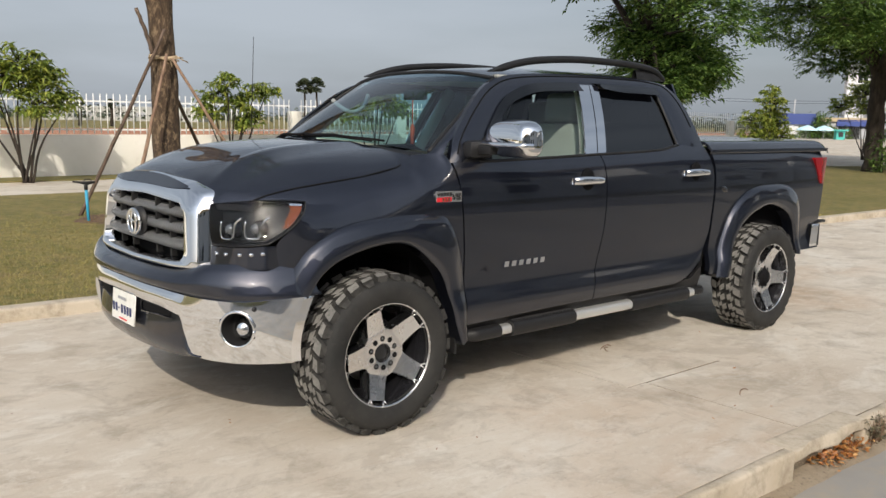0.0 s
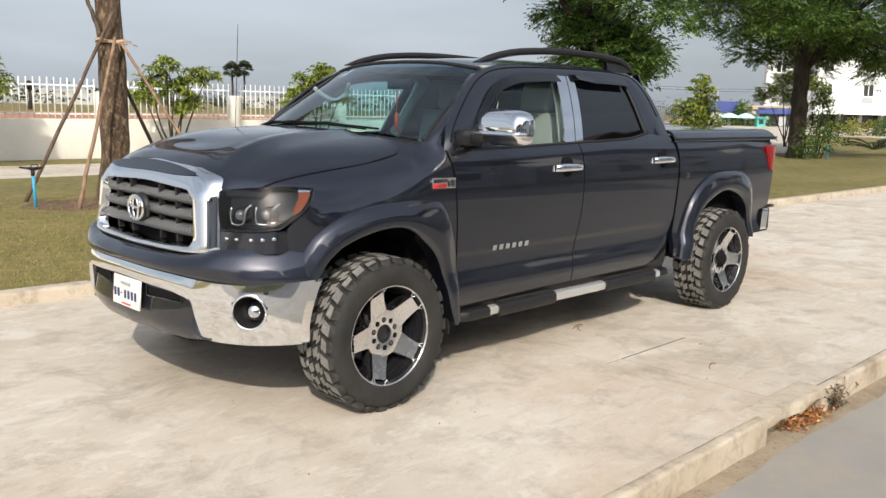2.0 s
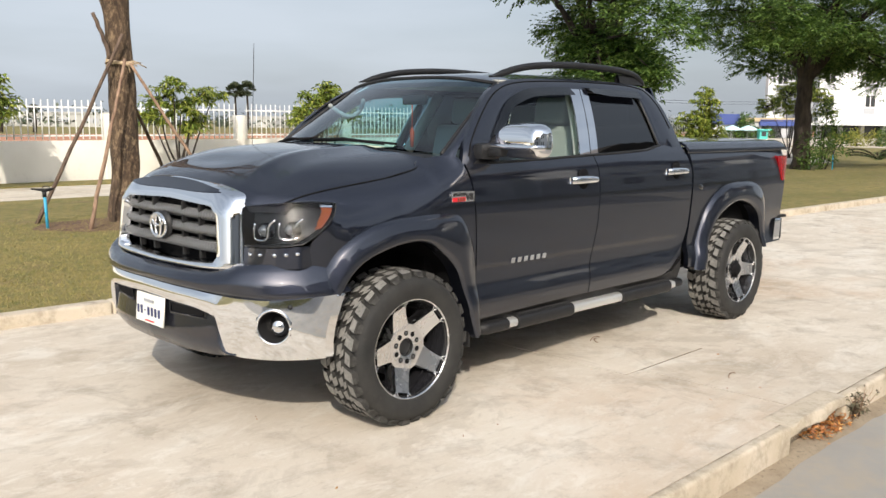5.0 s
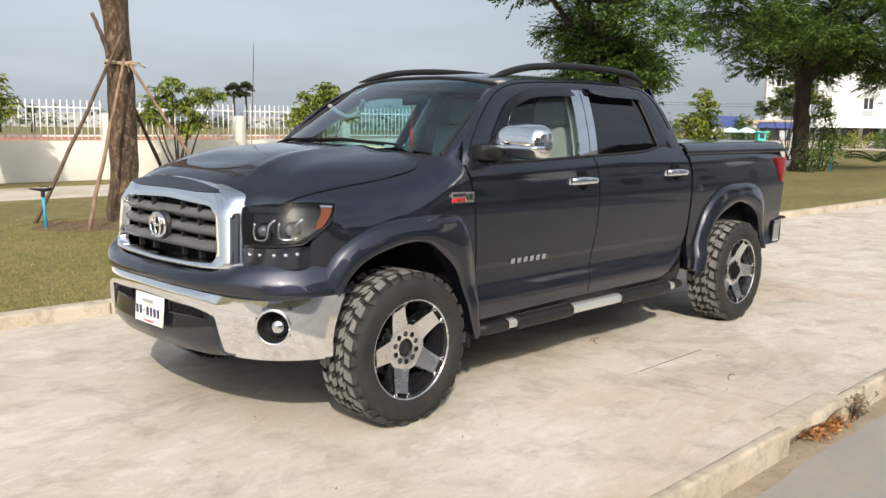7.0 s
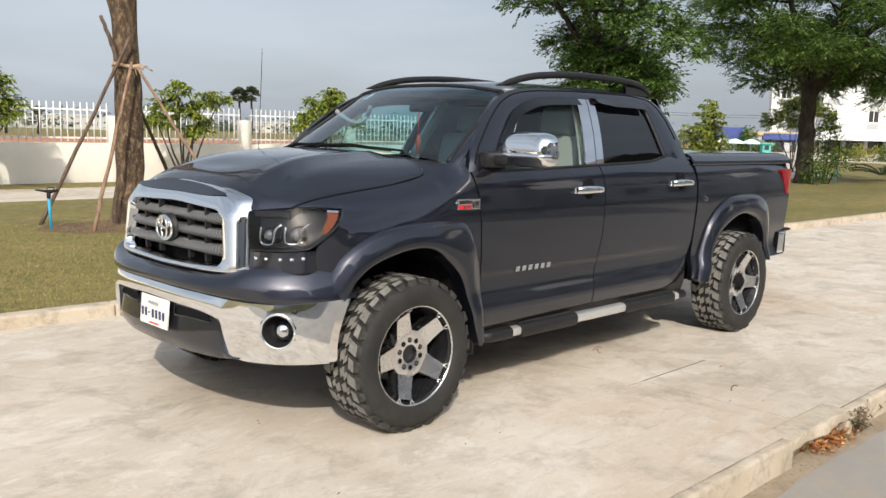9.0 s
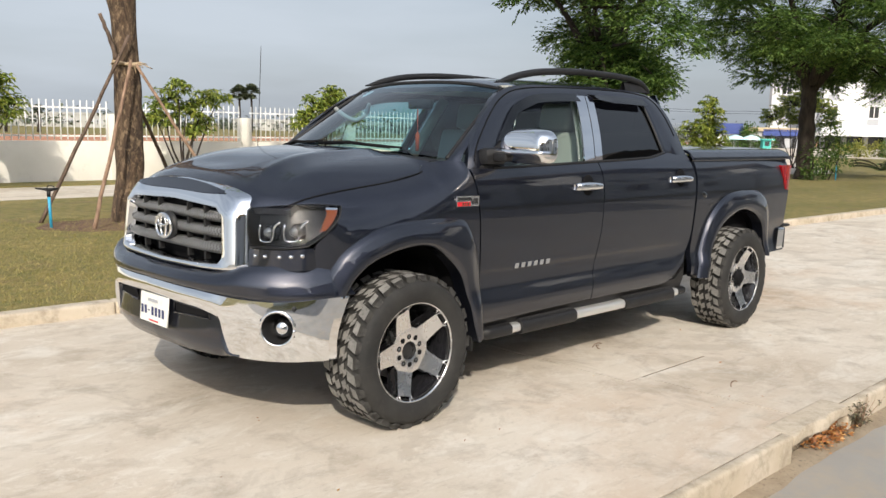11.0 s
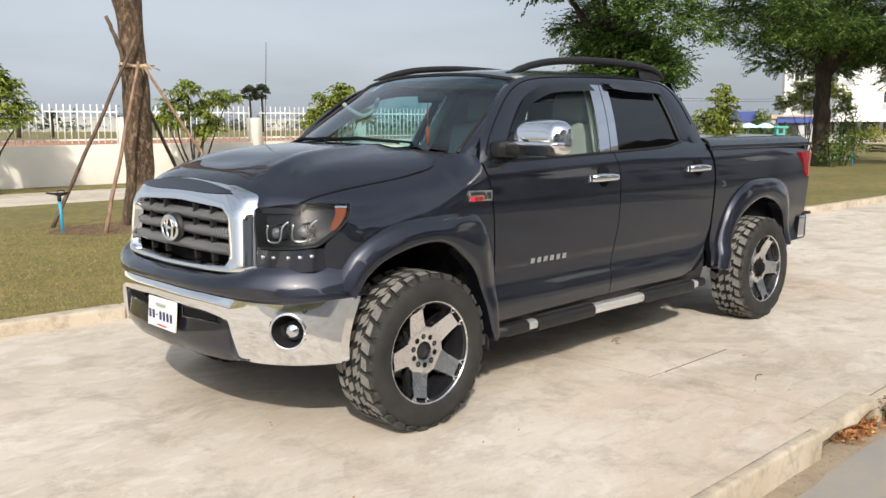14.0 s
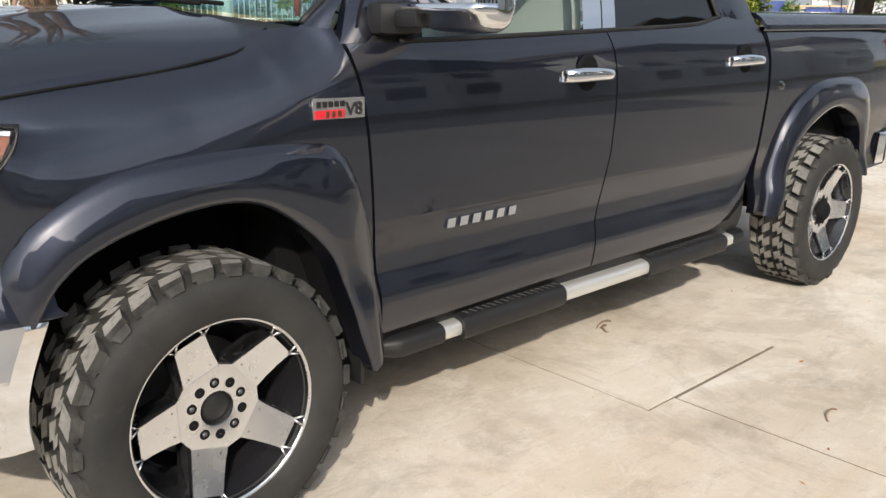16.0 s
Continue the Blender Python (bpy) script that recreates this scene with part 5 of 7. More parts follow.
for s in (-1, 1):
    tl = sheet("tail_light", lambda u, v, s=s: (4.455 + 0.115 * (1 - v) + (0.24 - 0.115 * (1 - v) - 0.03 * (1 - v)) * u, s * (half(4.60, 1.2) + 0.012 - 0.018 * u**3), 1.105 + 0.215 * v), 10, 12, REDLENS, truck, "red tail light", inward=(0, -s * 0.04, 0))
    sheet("tail_face", lambda u, v, s=s: (4.697 - 0.03 * (1 - v), s * (half(4.60, 1.2) - 0.006 - 0.14 * u), 1.105 + 0.215 * v), 4, 6, REDLENS, tl)
    sheet("bed_corner", lambda u, v, s=s: (4.655 + 0.03 * u, s * (half(4.65, 0.8) - 0.05 * u), 0.56 + 0.42 * v), 4, 6, PAINT, truck)
# rear bumper
rb = sheet("rear_bumper", lambda u, v: (4.80 - 0.16 * abs(2 * u - 1) ** 8 - 0.02 * (1 - v), (2 * u - 1) * 0.945, 0.575 + 0.185 * v), 60, 8, CHROME, truck, "chrome rear bumper", inward=(-0.12, 0, 0))
box("bumper_pad", (4.60, -0.93, 0.76), (4.79, 0.93, 0.785), PLASTIC, rb, bevel=0.01)
for s in (-1, 1):
    sheet("bumper_end", lambda u, v, s=s: (4.46 + 0.20 * u, s * (0.915 + 0.028 * u), 0.575 + 0.03 * (1 - u) + (0.185 - 0.03 * (1 - u)) * v), 6, 6, PLASTIC, rb, inward=(0, -s * 0.03, 0))
    box("mud_flap", (0.535, min(s * 0.74, s * 0.965), 0.31), (0.55, max(s * 0.74, s * 0.965), 0.62), PLASTIC, truck, bevel=0.004)
    # fuel-door style scoop behind the cab
    if s < 0:
        bm = bmesh.new()
        bmesh.ops.create_uvsphere(bm, u_segments=18, v_segments=10, radius=1, matrix=Matrix.LocRotScale((3.10, -half(3.1, 1.1) + 0.008, 1.115), Euler((0, radians(20), 0)), (0.05, 0.016, 0.025)))
        part("side_scoop", bm, GLOSSBLACK, truck)

# ---- running boards
for s in (-1, 1):
    board = thing("running_board", "", "", (1.6, s * 0.92, 0.38))
    board.parent, board.location = truck, (1.6, s * 0.92, 0.38)
    secs = ((0.625, 0.90, PLASTIC, 0.004), (0.90, 0.985, STEPMETAL, -0.004), (0.985, 1.535, PLASTIC, 0.013), (1.535, 2.11, STEPMETAL, 0.0), (2.11, 2.745, PLASTIC, 0.013), (2.745, 2.83, STEPMETAL, -0.004), (2.83, 3.03, PLASTIC, -0.006))

    def bar(u, v, x0, x1, grow, s=s):
        x = x0 + (x1 - x0) * u
        t = 2 * math.pi * v
        c, w = math.cos(t), math.sin(t)
        c, w = math.copysign(abs(c) ** 0.55, c), math.copysign(abs(w) ** 0.6, w)
        end = min(1, max(0.35, (x - 0.60) / 0.11)) ** 0.5
        rear = min(1, max(0.3, (3.06 - x) / 0.12)) ** 0.5
        k = end * rear
        return (x, s * (0.868 + (0.092 + grow) * c * k + (1 - k) * -0.05), 0.382 + (0.036 + grow) * w * k)

    for x0, x1, m, grow in secs:
        nm = "step_pad" if grow > 0.005 else "step_tube" if m is STEPMETAL else "end_cap"
        sheet(nm, lambda u, v, x0=x0, x1=x1, grow=grow: bar(u, v, x0, x1, grow), 14, 28, m, board, "satin metal tube" if m is STEPMETAL else "black plastic")
        if grow > 0.005:
            for xe in (x0, x1):
                vv = [bar(0, k / 28, xe, xe + 0.0001, grow) for k in range(28)]
                put("pad_end", vv, [tuple(range(28))], PLASTIC, board, smooth=False)
            rng = random.Random(int(x0 * 100))
            ch = []
            for k in range(16):
                xx = x0 + 0.03 + (x1 - x0 - 0.06) * k / 15
                ch.append(tube(None, [(xx - 0.02, s * 0.80, 0.431), (xx + 0.015, s * (0.84 + 0.01 * rng.random()), 0.4325), (xx - 0.005, s * 0.89, 0.4320), (xx + 0.02, s * 0.945, 0.4265)], 0.005, None, n=5))
            put("tread_ribs", *join(ch), PLASTIC, board)
    for xx in (0.95, 1.75, 2.6):
        box("bracket", (xx - 0.03, min(s * 0.60, s * 0.86), 0.36), (xx + 0.03, max(s * 0.60, s * 0.86), 0.40), MATBLACK, board)

# ---- badges: plain bars for the name, number of cylinders readable
badge = sheet("fender_badge", lambda u, v: (0.372 + 0.178 * u, -(half(0.46, 1.18) + 0.006), 1.150 + 0.058 * v + 0.004 * (1 - u)), 4, 2, BADGESILVER, truck, "chrome fender badge with a red field", inward=(0, 0.006, 0), close=True)
box("badge_field", (0.378, -(half(0.46, 1.18) + 0.0085), 1.1555), (0.478, -(half(0.46, 1.18) + 0.0055), 1.178), BADGERED, badge)
for k in range(5):
    box("badge_bar", (0.384 + 0.02 * k, -(half(0.46, 1.18) + 0.0085), 1.186), (0.398 + 0.02 * k, -(half(0.46, 1.18) + 0.0055), 1.202), PLASTIC, badge)
for k, w in ((0, 0.012), (1, 0.012), (2, 0.014)):
    box("badge_bar", (0.412 + 0.02 * k, -(half(0.46, 1.18) + 0.0105), 1.159), (0.412 + 0.02 * k + w, -(half(0.46, 1.18) + 0.008), 1.175), CHROME, badge)
tx = bpy.data.curves.new("badge_text", "FONT")
tx.body, tx.size, tx.extrude = "V8", 0.052, 0.002
tob = new("badge_text", tx)
tob.matrix_world = pose(0.482, -(half(0.46, 1.18) + 0.008), 1.161, 90, 0, 0)
me = bpy.data.meshes.new_from_object(tob)
bpy.data.objects.remove(tob)
vv = [Vector((0.482, -(half(0.46, 1.18) + 0.009), 1.161)) + Matrix.Rotation(radians(90), 3, "X") @ v.co for v in me.vertices]
put("badge_text", vv, [tuple(p.vertices) for p in me.polygons], PLASTIC, badge, smooth=False)
name_badge = thing("name_badge", "", "", (1.07, -0.96, 0.77))
name_badge.parent, name_badge.location = truck, (1.07, -0.96, 0.77)
for k in range(6):
    x0 = 0.902 + 0.059 * k
    y = -(half(1.0, 0.77) + 0.001)
    bm = bmesh.new()
    q = [bm.verts.new(p) for p in ((x0, y, 0.757), (x0 + 0.036, y, 0.757), (x0 + 0.043, y, 0.788), (x0 + 0.007, y, 0.788))]
    fc = bm.faces.new(q)
    r = bmesh.ops.extrude_face_region(bm, geom=[fc])
    bmesh.ops.translate(bm, vec=(0, -0.007, 0), verts=[g for g in r["geom"] if isinstance(g, bmesh.types.BMVert)])
    part("badge_letter_bar", bm, CHROME, name_badge, smooth=False)


# ---- wheels
def wheel(cx, side, phase, label, driven=False):
    w = thing("wheel", "", "", (cx, side * 0.875, HUBZ))
    w.parent, w.location = truck, (cx, side * 0.875, HUBZ)
    w["label"] = label
    s, c = side, Vector((cx, 0, HUBZ))
    Y = lambda d: s * (d + 0.040)  # noqa: E731
    # carcass
    R = TYRE_R
    prof = [(0.252, 0.995), (0.262, 1.010), (0.290, 1.022), (0.325, 1.030), (0.355, 1.026), (0.378, 1.012), (R - 0.028, 0.990), (R - 0.022, 0.96), (R - 0.019, 0.875), (R - 0.022, 0.79), (R - 0.028, 0.760), (0.37, 0.735), (0.32, 0.722), (0.27, 0.74), (0.262, 0.76)]
    v, f = lathe([(r, Y(a)) for r, a in prof], 96, c)
    carcass = (v, f)
    # tread lugs
    chunks, biters, rng, N = [], [], random.Random(7 + int(cx)), 30

    def lug(t0, t1, a0, a1, skew, h0, h1, taper=0.80):
        """A block between two angles and two places across, with a narrower crown."""
        vs = []
        for top in (0, 1):
            for ti, ai in ((0, 0), (1, 0), (1, 1), (0, 1)):
                tt, aa = t0 + (t1 - t0) * ti, a0 + (a1 - a0) * ai
                if top:
                    tt = (t0 + t1) / 2 + (tt - (t0 + t1) / 2) * taper
                    aa = (a0 + a1) / 2 + (aa - (a0 + a1) / 2) * taper
                tt += skew * (aa - 0.875)
                edge_d = max(0, abs(aa - 0.875) - 0.105)
                r = (R - (h1 if top else h0)) - edge_d * edge_d * 2.2
                vs.append(c + Vector((r * math.cos(tt), Y(aa), r * math.sin(tt))))
        return vs, [(4, 5, 6, 7), (0, 1, 5, 4), (1, 2, 6, 5), (2, 3, 7, 6), (3, 0, 4, 7)]

    for i in range(N):
        t, p = 2 * math.pi * i / N, 2 * math.pi / N
        j = rng.uniform(-0.01, 0.01)
        big = i % 2
        h = rng.uniform(0.0, 0.0025)
        chunks.append(lug(t + 0.04 * p, t + 0.80 * p, 0.938 if big else 0.950, 1.006 if big else 0.994, 0.9, 0.024, h, 0.90))
        chunks.append(lug(t + 0.40 * p, t + 1.16 * p, 0.751 if big else 0.760, 0.806 if big else 0.796, 0.9, 0.024, h, 0.90))
        chunks.append(lug(t + j - 0.05 * p, t + 0.36 * p, 0.912, 0.944, -2.2, 0.021, h, 0.90))
        chunks.append(lug(t + j + 0.30 * p, t + 0.92 * p, 0.884, 0.926, -1.5, 0.021, h, 0.90))
        chunks.append(lug(t + 0.06 * p + j, t + 0.66 * p, 0.826, 0.872, -1.5, 0.021, h, 0.90))
        chunks.append(lug(t + 0.55 * p + j, t + 0.96 * p, 0.806, 0.838, -2.2, 0.021, h, 0.90))
        # side biters on the outer shoulder
        t2 = t + 0.06 * p + 0.9 * 0.12
        lo = 0.050 if big else 0.034
        a = [c + Vector((r * math.cos(q), Y(yv), r * math.sin(q))) for r, q, yv in ((R - 0.020, t2, 0.994), (R - 0.020, t2 + 0.70 * p, 0.994), (R - lo, t2 + 0.62 * p, 1.012), (R - lo, t2 + 0.10 * p, 1.012), (R - 0.014, t2 + 0.04 * p, 0.999), (R - 0.014, t2 + 0.66 * p, 0.999), (R - lo + 0.003, t2 + 0.58 * p, 1.0165), (R - lo + 0.003, t2 + 0.14 * p, 1.0165))]
        biters.append((a, [(4, 5, 6, 7), (0, 1, 5, 4), (1, 2, 6, 5), (2, 3, 7, 6), (3, 0, 4, 7)]))
    tyre = put("tyre", *carcass, RUBBER, w, "black mud-terrain tyre with worn dusty tread")
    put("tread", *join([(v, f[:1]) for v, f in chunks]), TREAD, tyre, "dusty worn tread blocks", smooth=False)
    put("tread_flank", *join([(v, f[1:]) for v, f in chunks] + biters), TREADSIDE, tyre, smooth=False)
    # rim barrel and lip
    v, f = lathe([(0.254, Y(0.985)), (0.265, Y(1.000)), (0.271, Y(1.006)), (0.269, Y(1.012)), (0.263, Y(1.012)), (0.259, Y(1.006))], 96, c)
    put("rim_lip", v, f, BRUSHED, w, "machined rim lip")
    v, f = lathe([(0.257, Y(1.008)), (0.244, Y(0.96)), (0.225, Y(0.90)), (0.215, Y(0.80)), (0.001, Y(0.80))], 64, c)
    put("rim_barrel", v, f, GLOSSBLACK, w, "gloss black rim barrel")
    # five flat spokes that widen to a forked black-pocketed end
    for k in range(5):
        a = radians(phase + 72 * k)
        ca, sa = math.cos(a), math.sin(a)

        def at(r, tside, d):
            x, z = r * ca - tside * sa, r * sa + tside * ca
            return c + Vector((x, Y(d), z))

        front = [(0.112, -0.0560, 0.957), (0.150, -0.0510, 0.966), (0.195, -0.0475, 0.980), (0.222, -0.0460, 0.990), (0.236, -0.0455, 0.995), (0.236, 0.0455, 0.995), (0.222, 0.0460, 0.990), (0.195, 0.0475, 0.980), (0.150, 0.0510, 0.966), (0.112, 0.0560, 0.957)]
        bm = bmesh.new()
        top = [bm.verts.new(at(*p)) for p in front]
        low = [bm.verts.new(at(p[0], p[1] * 1.10, p[2] - 0.055)) for p in front]
        bm.faces.new([top[i] for i in (0, 1, 8, 9)])
        bm.faces.new([top[i] for i in (1, 2, 7, 8)])
        bm.faces.new([top[i] for i in (2, 3, 6, 7)])
        bm.faces.new([top[i] for i in (3, 4, 5, 6)])
        for i in range(10):
            bm.faces.new([top[i], top[(i + 1) % 10], low[(i + 1) % 10], low[i]])
        spoke = sharp(part("spoke", bm, BRUSHED, w, "machined silver spoke"), 30)
        # dark spoke flanks
        bm = bmesh.new()
        ring0 = [bm.verts.new(at(p[0], p[1] * 1.012, p[2] - 0.004)) for p in front]
        ring1 = [bm.verts.new(at(p[0], p[1] * 1.12, p[2] - 0.075)) for p in front]
        for i in range(9):
            bm.faces.new([ring0[i], ring0[i + 1], ring1[i + 1], ring1[i]])
        part("spoke_flank", bm, GLOSSBLACK, spoke)
        for sg in (-1, 1):
            for q0, q1 in (((0.232, 0.042, 0.992), (0.260, 0.034, 1.007)), ((0.232, 0.044, 0.992), (0.254, 0.064, 1.006)), ((0.252, 0.062, 1.004), (0.262, 0.030, 1.008))):
                tube("spoke_fork", [at(q0[0], sg * q0[1], q0[2]), at(q1[0], sg * q1[1], q1[2])], 0.0034, BRUSHED, spoke, n=5)
    # hub face that runs into the spokes, black cap, stud holes
    corner = []
    for k in range(5):
        for sg in (-1, 1):
            a = radians(phase + 72 * k)
            corner.append((0.112 * math.cos(a) - sg * 0.056 * math.sin(a), 0.112 * math.sin(a) + sg * 0.056 * math.cos(a)))
    rim2 = [tuple(corner[i][m] + (corner[(i + 1) % 10][m] - corner[i][m]) * q / 4 for m in (0, 1)) for i in range(10) for q in range(4)]
    vv = []
    for x, z in rim2:
        a = math.atan2(z, x)
        for r, d in ((0.049, 0.925), (0.049, 0.956), (0.053, 0.958)):
            vv.append(c + Vector((r * math.cos(a), Y(d), r * math.sin(a))))
        vv.append(c + Vector((x, Y(0.958), z)))
        vv.append(c + Vector((x * 1.01, Y(0.89), z * 1.01)))
    ff = [(5 * i + m, 5 * ((i + 1) % 40) + m, 5 * ((i + 1) % 40) + m + 1, 5 * i + m + 1) for i in range(40) for m in range(4)]
    sharp(put("hub_face", vv, ff, BRUSHED, w, "machined hub face"), 30)
    v, f = lathe([(0.001, Y(0.945)), (0.030, Y(0.944)), (0.042, Y(0.936)), (0.0485, Y(0.930)), (0.0485, Y(0.90))], 32, c)
    put("centre_cap", v, f, PLASTIC, w, "black centre cap")
    if driven:
        v, f = lathe([(0.001, Y(0.992)), (0.040, Y(0.990)), (0.052, Y(0.980)), (0.058, Y(0.9595)), (0.074, Y(0.9592))], 32, c)
        put("axle_hub", v, f, MATBLACK, w, "black axle hub")
    for k in range(10):
        t = radians(phase + 18 + 36 * k)
        q = c + Vector((0.076 * math.cos(t), Y(0.9588), 0.076 * math.sin(t)))
        v, f = lathe([(0.001, s * -0.0004), (0.0145, 0.0)], 14, q)
        hole = put("stud_hole", v, f, MATBLACK, w)
        if k % 2:
            v, f = lathe([(0.001, s * 0.004), (0.006, s * 0.003), (0.008, 0.0)], 6, q)
            put("wheel_nut", v, f, GRILLEGREY, hole)
    for k in range(5):
        for sg in (-1, 1):
            a = radians(phase + 72 * k)
            x, z = 0.128 * math.cos(a) - sg * 0.034 * math.sin(a), 0.128 * math.sin(a) + sg * 0.034 * math.cos(a)
            v, f = lathe([(0.001, s * 0.0015), (0.0025, 0.0)], 6, c + Vector((x, Y(0.961), z)))
            put("rivet", v, f, MATBLACK, w)
    # brake disc behind
    v, f = lathe([(0.17, Y(0.84)), (0.17, Y(0.83)), (0.001, Y(0.83))], 40, c)
    put("brake_disc", v, f, GRILLEGREY, w)


wheel(0.025, -1, 39, "five-spoke machined wheel with chunky mud tyre")
wheel(3.70, -1, -5, "five-spoke machined wheel with chunky mud tyre", True)
wheel(0.0, 1, 10, "five-spoke machined wheel with chunky mud tyre")
wheel(3.70, 1, 50, "five-spoke machined wheel with chunky mud tyre", True)

# ---------------------------------------------------------------- plants


def fast_leaves(name, items, mat, parent):
    """Many leaves as one mesh; items are rows of base, direction, length, width, droop."""
    b = np.array([i[0] for i in items], float)
    d = np.array([i[1] for i in items], float)
    d /= np.maximum(np.linalg.norm(d, axis=1, keepdims=True), 1e-6)
    ln, wd, dr = (np.array([i[k] for i in items], float)[:, None] for k in (2, 3, 4))
    r = np.random.RandomState(len(items))
    up = np.c_[r.uniform(-0.7, 0.7, (len(b), 2)), np.ones(len(b))]
    side = np.cross(d, up)
    side /= np.maximum(np.linalg.norm(side, axis=1, keepdims=True), 1e-6)
    mid = b + d * ln * 0.5
    tip = b + d * ln - np.array([0, 0, 1.0]) * dr * ln
    v = np.stack([b, mid + side * wd / 2, tip, mid - side * wd / 2], 1).reshape(-1, 3)
    f = np.arange(len(v)).reshape(-1, 4)
    ob = put(name, v.tolist(), f.tolist(), mat, parent, smooth=False)
    return ob


def limb_tree(name, label, at, trunk_r, fork_z, lean, clumps, leafmat, barkmat, seed, fronds=34, leaf=(0.16, 0.065), group="", hang=0.35):
    """A tapered trunk, limbs to every clump and a crown of drooping fronds. clumps: rows of place and radius."""
    rng = random.Random(seed)
    o = Vector(at)
    t = thing(name, label, "tree", at, group)
    top = o + Vector((lean[0], lean[1], fork_z))
    pts = [o + Vector((lean[0] * k * k, lean[1] * k * k, fork_z * k)) + Vector((rng.uniform(-1, 1), rng.uniform(-1, 1), 0)) * trunk_r * 0.10 for k in np.linspace(-0.03, 1, 14)]
    rad = [trunk_r * (1.25 - 0.75 * min(1, (k / 0.10)) * 0.33 - 0.12 * k) for k in np.linspace(0, 1, 14)]
    v, f = tube(None, pts, rad, None, n=22)
    v = [q + Vector((noise.noise(q * 3.5), noise.noise(q * 3.5 + Vector((9, 2, 4))), 0)) * trunk_r * 0.16 for q in v]
    put("trunk", v, f, barkmat, t)
    chunks, items, mains = [], [], []
    mean = sum((Vector(p) for p, _ in clumps), Vector()) / len(clumps)
    reach = max((Vector(p) - mean).length for p, _ in clumps)
    for k in range(7):
        a = 2 * math.pi * k / 7 + rng.uniform(-0.3, 0.3)
        end = o + mean + Vector((math.cos(a), math.sin(a), 0)) * reach * rng.uniform(0.35, 0.6) + Vector((0, 0, rng.uniform(-0.4, 1.2)))
        line = spline([top - Vector((0, 0, rng.uniform(0.0, 0.5))), top.lerp(end, 0.5) + Vector((rng.uniform(-0.2, 0.2), rng.uniform(-0.2, 0.2), rng.uniform(0.1, 0.5))), end], 10)
        mains += line[3:]
        chunks.append(tube(None, line, [trunk_r * (0.62 - 0.045 * i) for i in range(11)], None, n=9))
    for place, radius in clumps:
        c = o + Vector(place)
        start = min(mains, key=lambda m: (m - c).length + 0.5 * max(0, m.z - c.z))
        mid = start.lerp(c, 0.5) + Vector((rng.uniform(-0.2, 0.2), rng.uniform(-0.2, 0.2), rng.uniform(0.0, 0.3)))
        chunks.append(tube(None, spline([start, mid, c], 6), [0.05 - 0.0065 * k for k in range(7)], None, n=5))
        for k in range(int(fronds * radius * radius * 2.6 + 12)):
            a, e = rng.uniform(0, 2 * math.pi), math.asin(rng.uniform(-0.75, 1))
            q = c + Vector((math.cos(a) * math.cos(e), math.sin(a) * math.cos(e), math.sin(e) * 0.55)) * radius * rng.random() ** 0.45
            d = (q - c).normalized() * 0.9 + Vector((rng.uniform(-0.6, 0.6), rng.uniform(-0.6, 0.6), rng.uniform(-hang, 0.25)))
            d.normalize()
            span = rng.uniform(0.24, 0.44)
            side = d.cross(Vector((0, 0, 1)))
            side = side.normalized() if side.length > 1e-3 else Vector((1, 0, 0))
            n = 6
            for j in range(n):
                b = q + d * span * j / n - Vector((0, 0, 0.10 * (j / n) ** 2))
                for sg in (-1, 1):
                    items.append((b, d * 0.45 + side * sg + Vector((0, 0, rng.uniform(-0.35, 0.15))), leaf[0] * rng.uniform(0.7, 1.15), leaf[1] * rng.uniform(0.8, 1.3), 0.25))
            items.append((q + d * span, d, leaf[0], leaf[1], 0.3))
    put("branchwork", *join(chunks), barkmat, t)
    fast_leaves("crown", items, leafmat, t)
    return t


def clump_cloud(seed, n, centre, radii, size, floor=-9.0, skip=None):
    rng, out = random.Random(seed), []
    while len(out) < n:
        a, z = rng.uniform(0, 2 * math.pi), rng.uniform(-1, 1)
        r = math.sqrt(1 - z * z) * rng.random() ** 0.25
        p = Vector((centre[0] + radii[0] * r * math.cos(a), centre[1] + radii[1] * r * math.sin(a), centre[2] + radii[2] * z))
        if p.z > floor and not (skip and skip(p)):
            out.append((p, rng.uniform(*size)))
    return out


# shade trees in the lawn
limb_tree("shade_tree", "broad dark-green shade tree with layered feathery leaves on the lawn", (27.3, 8.4, 0.05), 0.29, 3.4, (-0.12, 0.0), clump_cloud(12, 26, (0.2, 0, 3.7), (3.4, 3.4, 0.9), (0.5, 0.8), 2.9, lambda p: p.z - 0.5 < 3.0 - (0.33 if p.x < p.y else 0.16) * (p.x - p.y) * 0.707) + clump_cloud(11, 125, (0.6, 0, 5.6), (5.4, 5.4, 3.0), (0.55, 1.05), 2.4, lambda p: p.z - 0.55 < 3.0 - (0.33 if p.x < p.y else 0.16) * (p.x - p.y) * 0.707 or (p.x - p.y) * 0.707 < -3.7), LEAF, DARKBARK, 3, fronds=50, leaf=(0.13, 0.05), group="shade trees")
limb_tree("shade_tree", "broad dark-green shade tree behind the parked truck", (15.1, 8.5, 0.05), 0.20, 3.1, (0.1, 0.0), clump_cloud(6, 30, (0.15, -0.15, 2.95), (1.15, 1.15, 0.75), (0.4, 0.6), 2.1) + clump_cloud(5, 75, (0.0, 0, 4.7), (3.1, 3.1, 2.7), (0.45, 0.8), 2.2, lambda p: (p.x - p.y) * 0.707 < -0.35 - (p.z - 2.7) * 0.62 or (p.x - p.y) * 0.707 > 1.25), LEAF, DARKBARK, 8, fronds=52, leaf=(0.125, 0.05), group="shade trees")


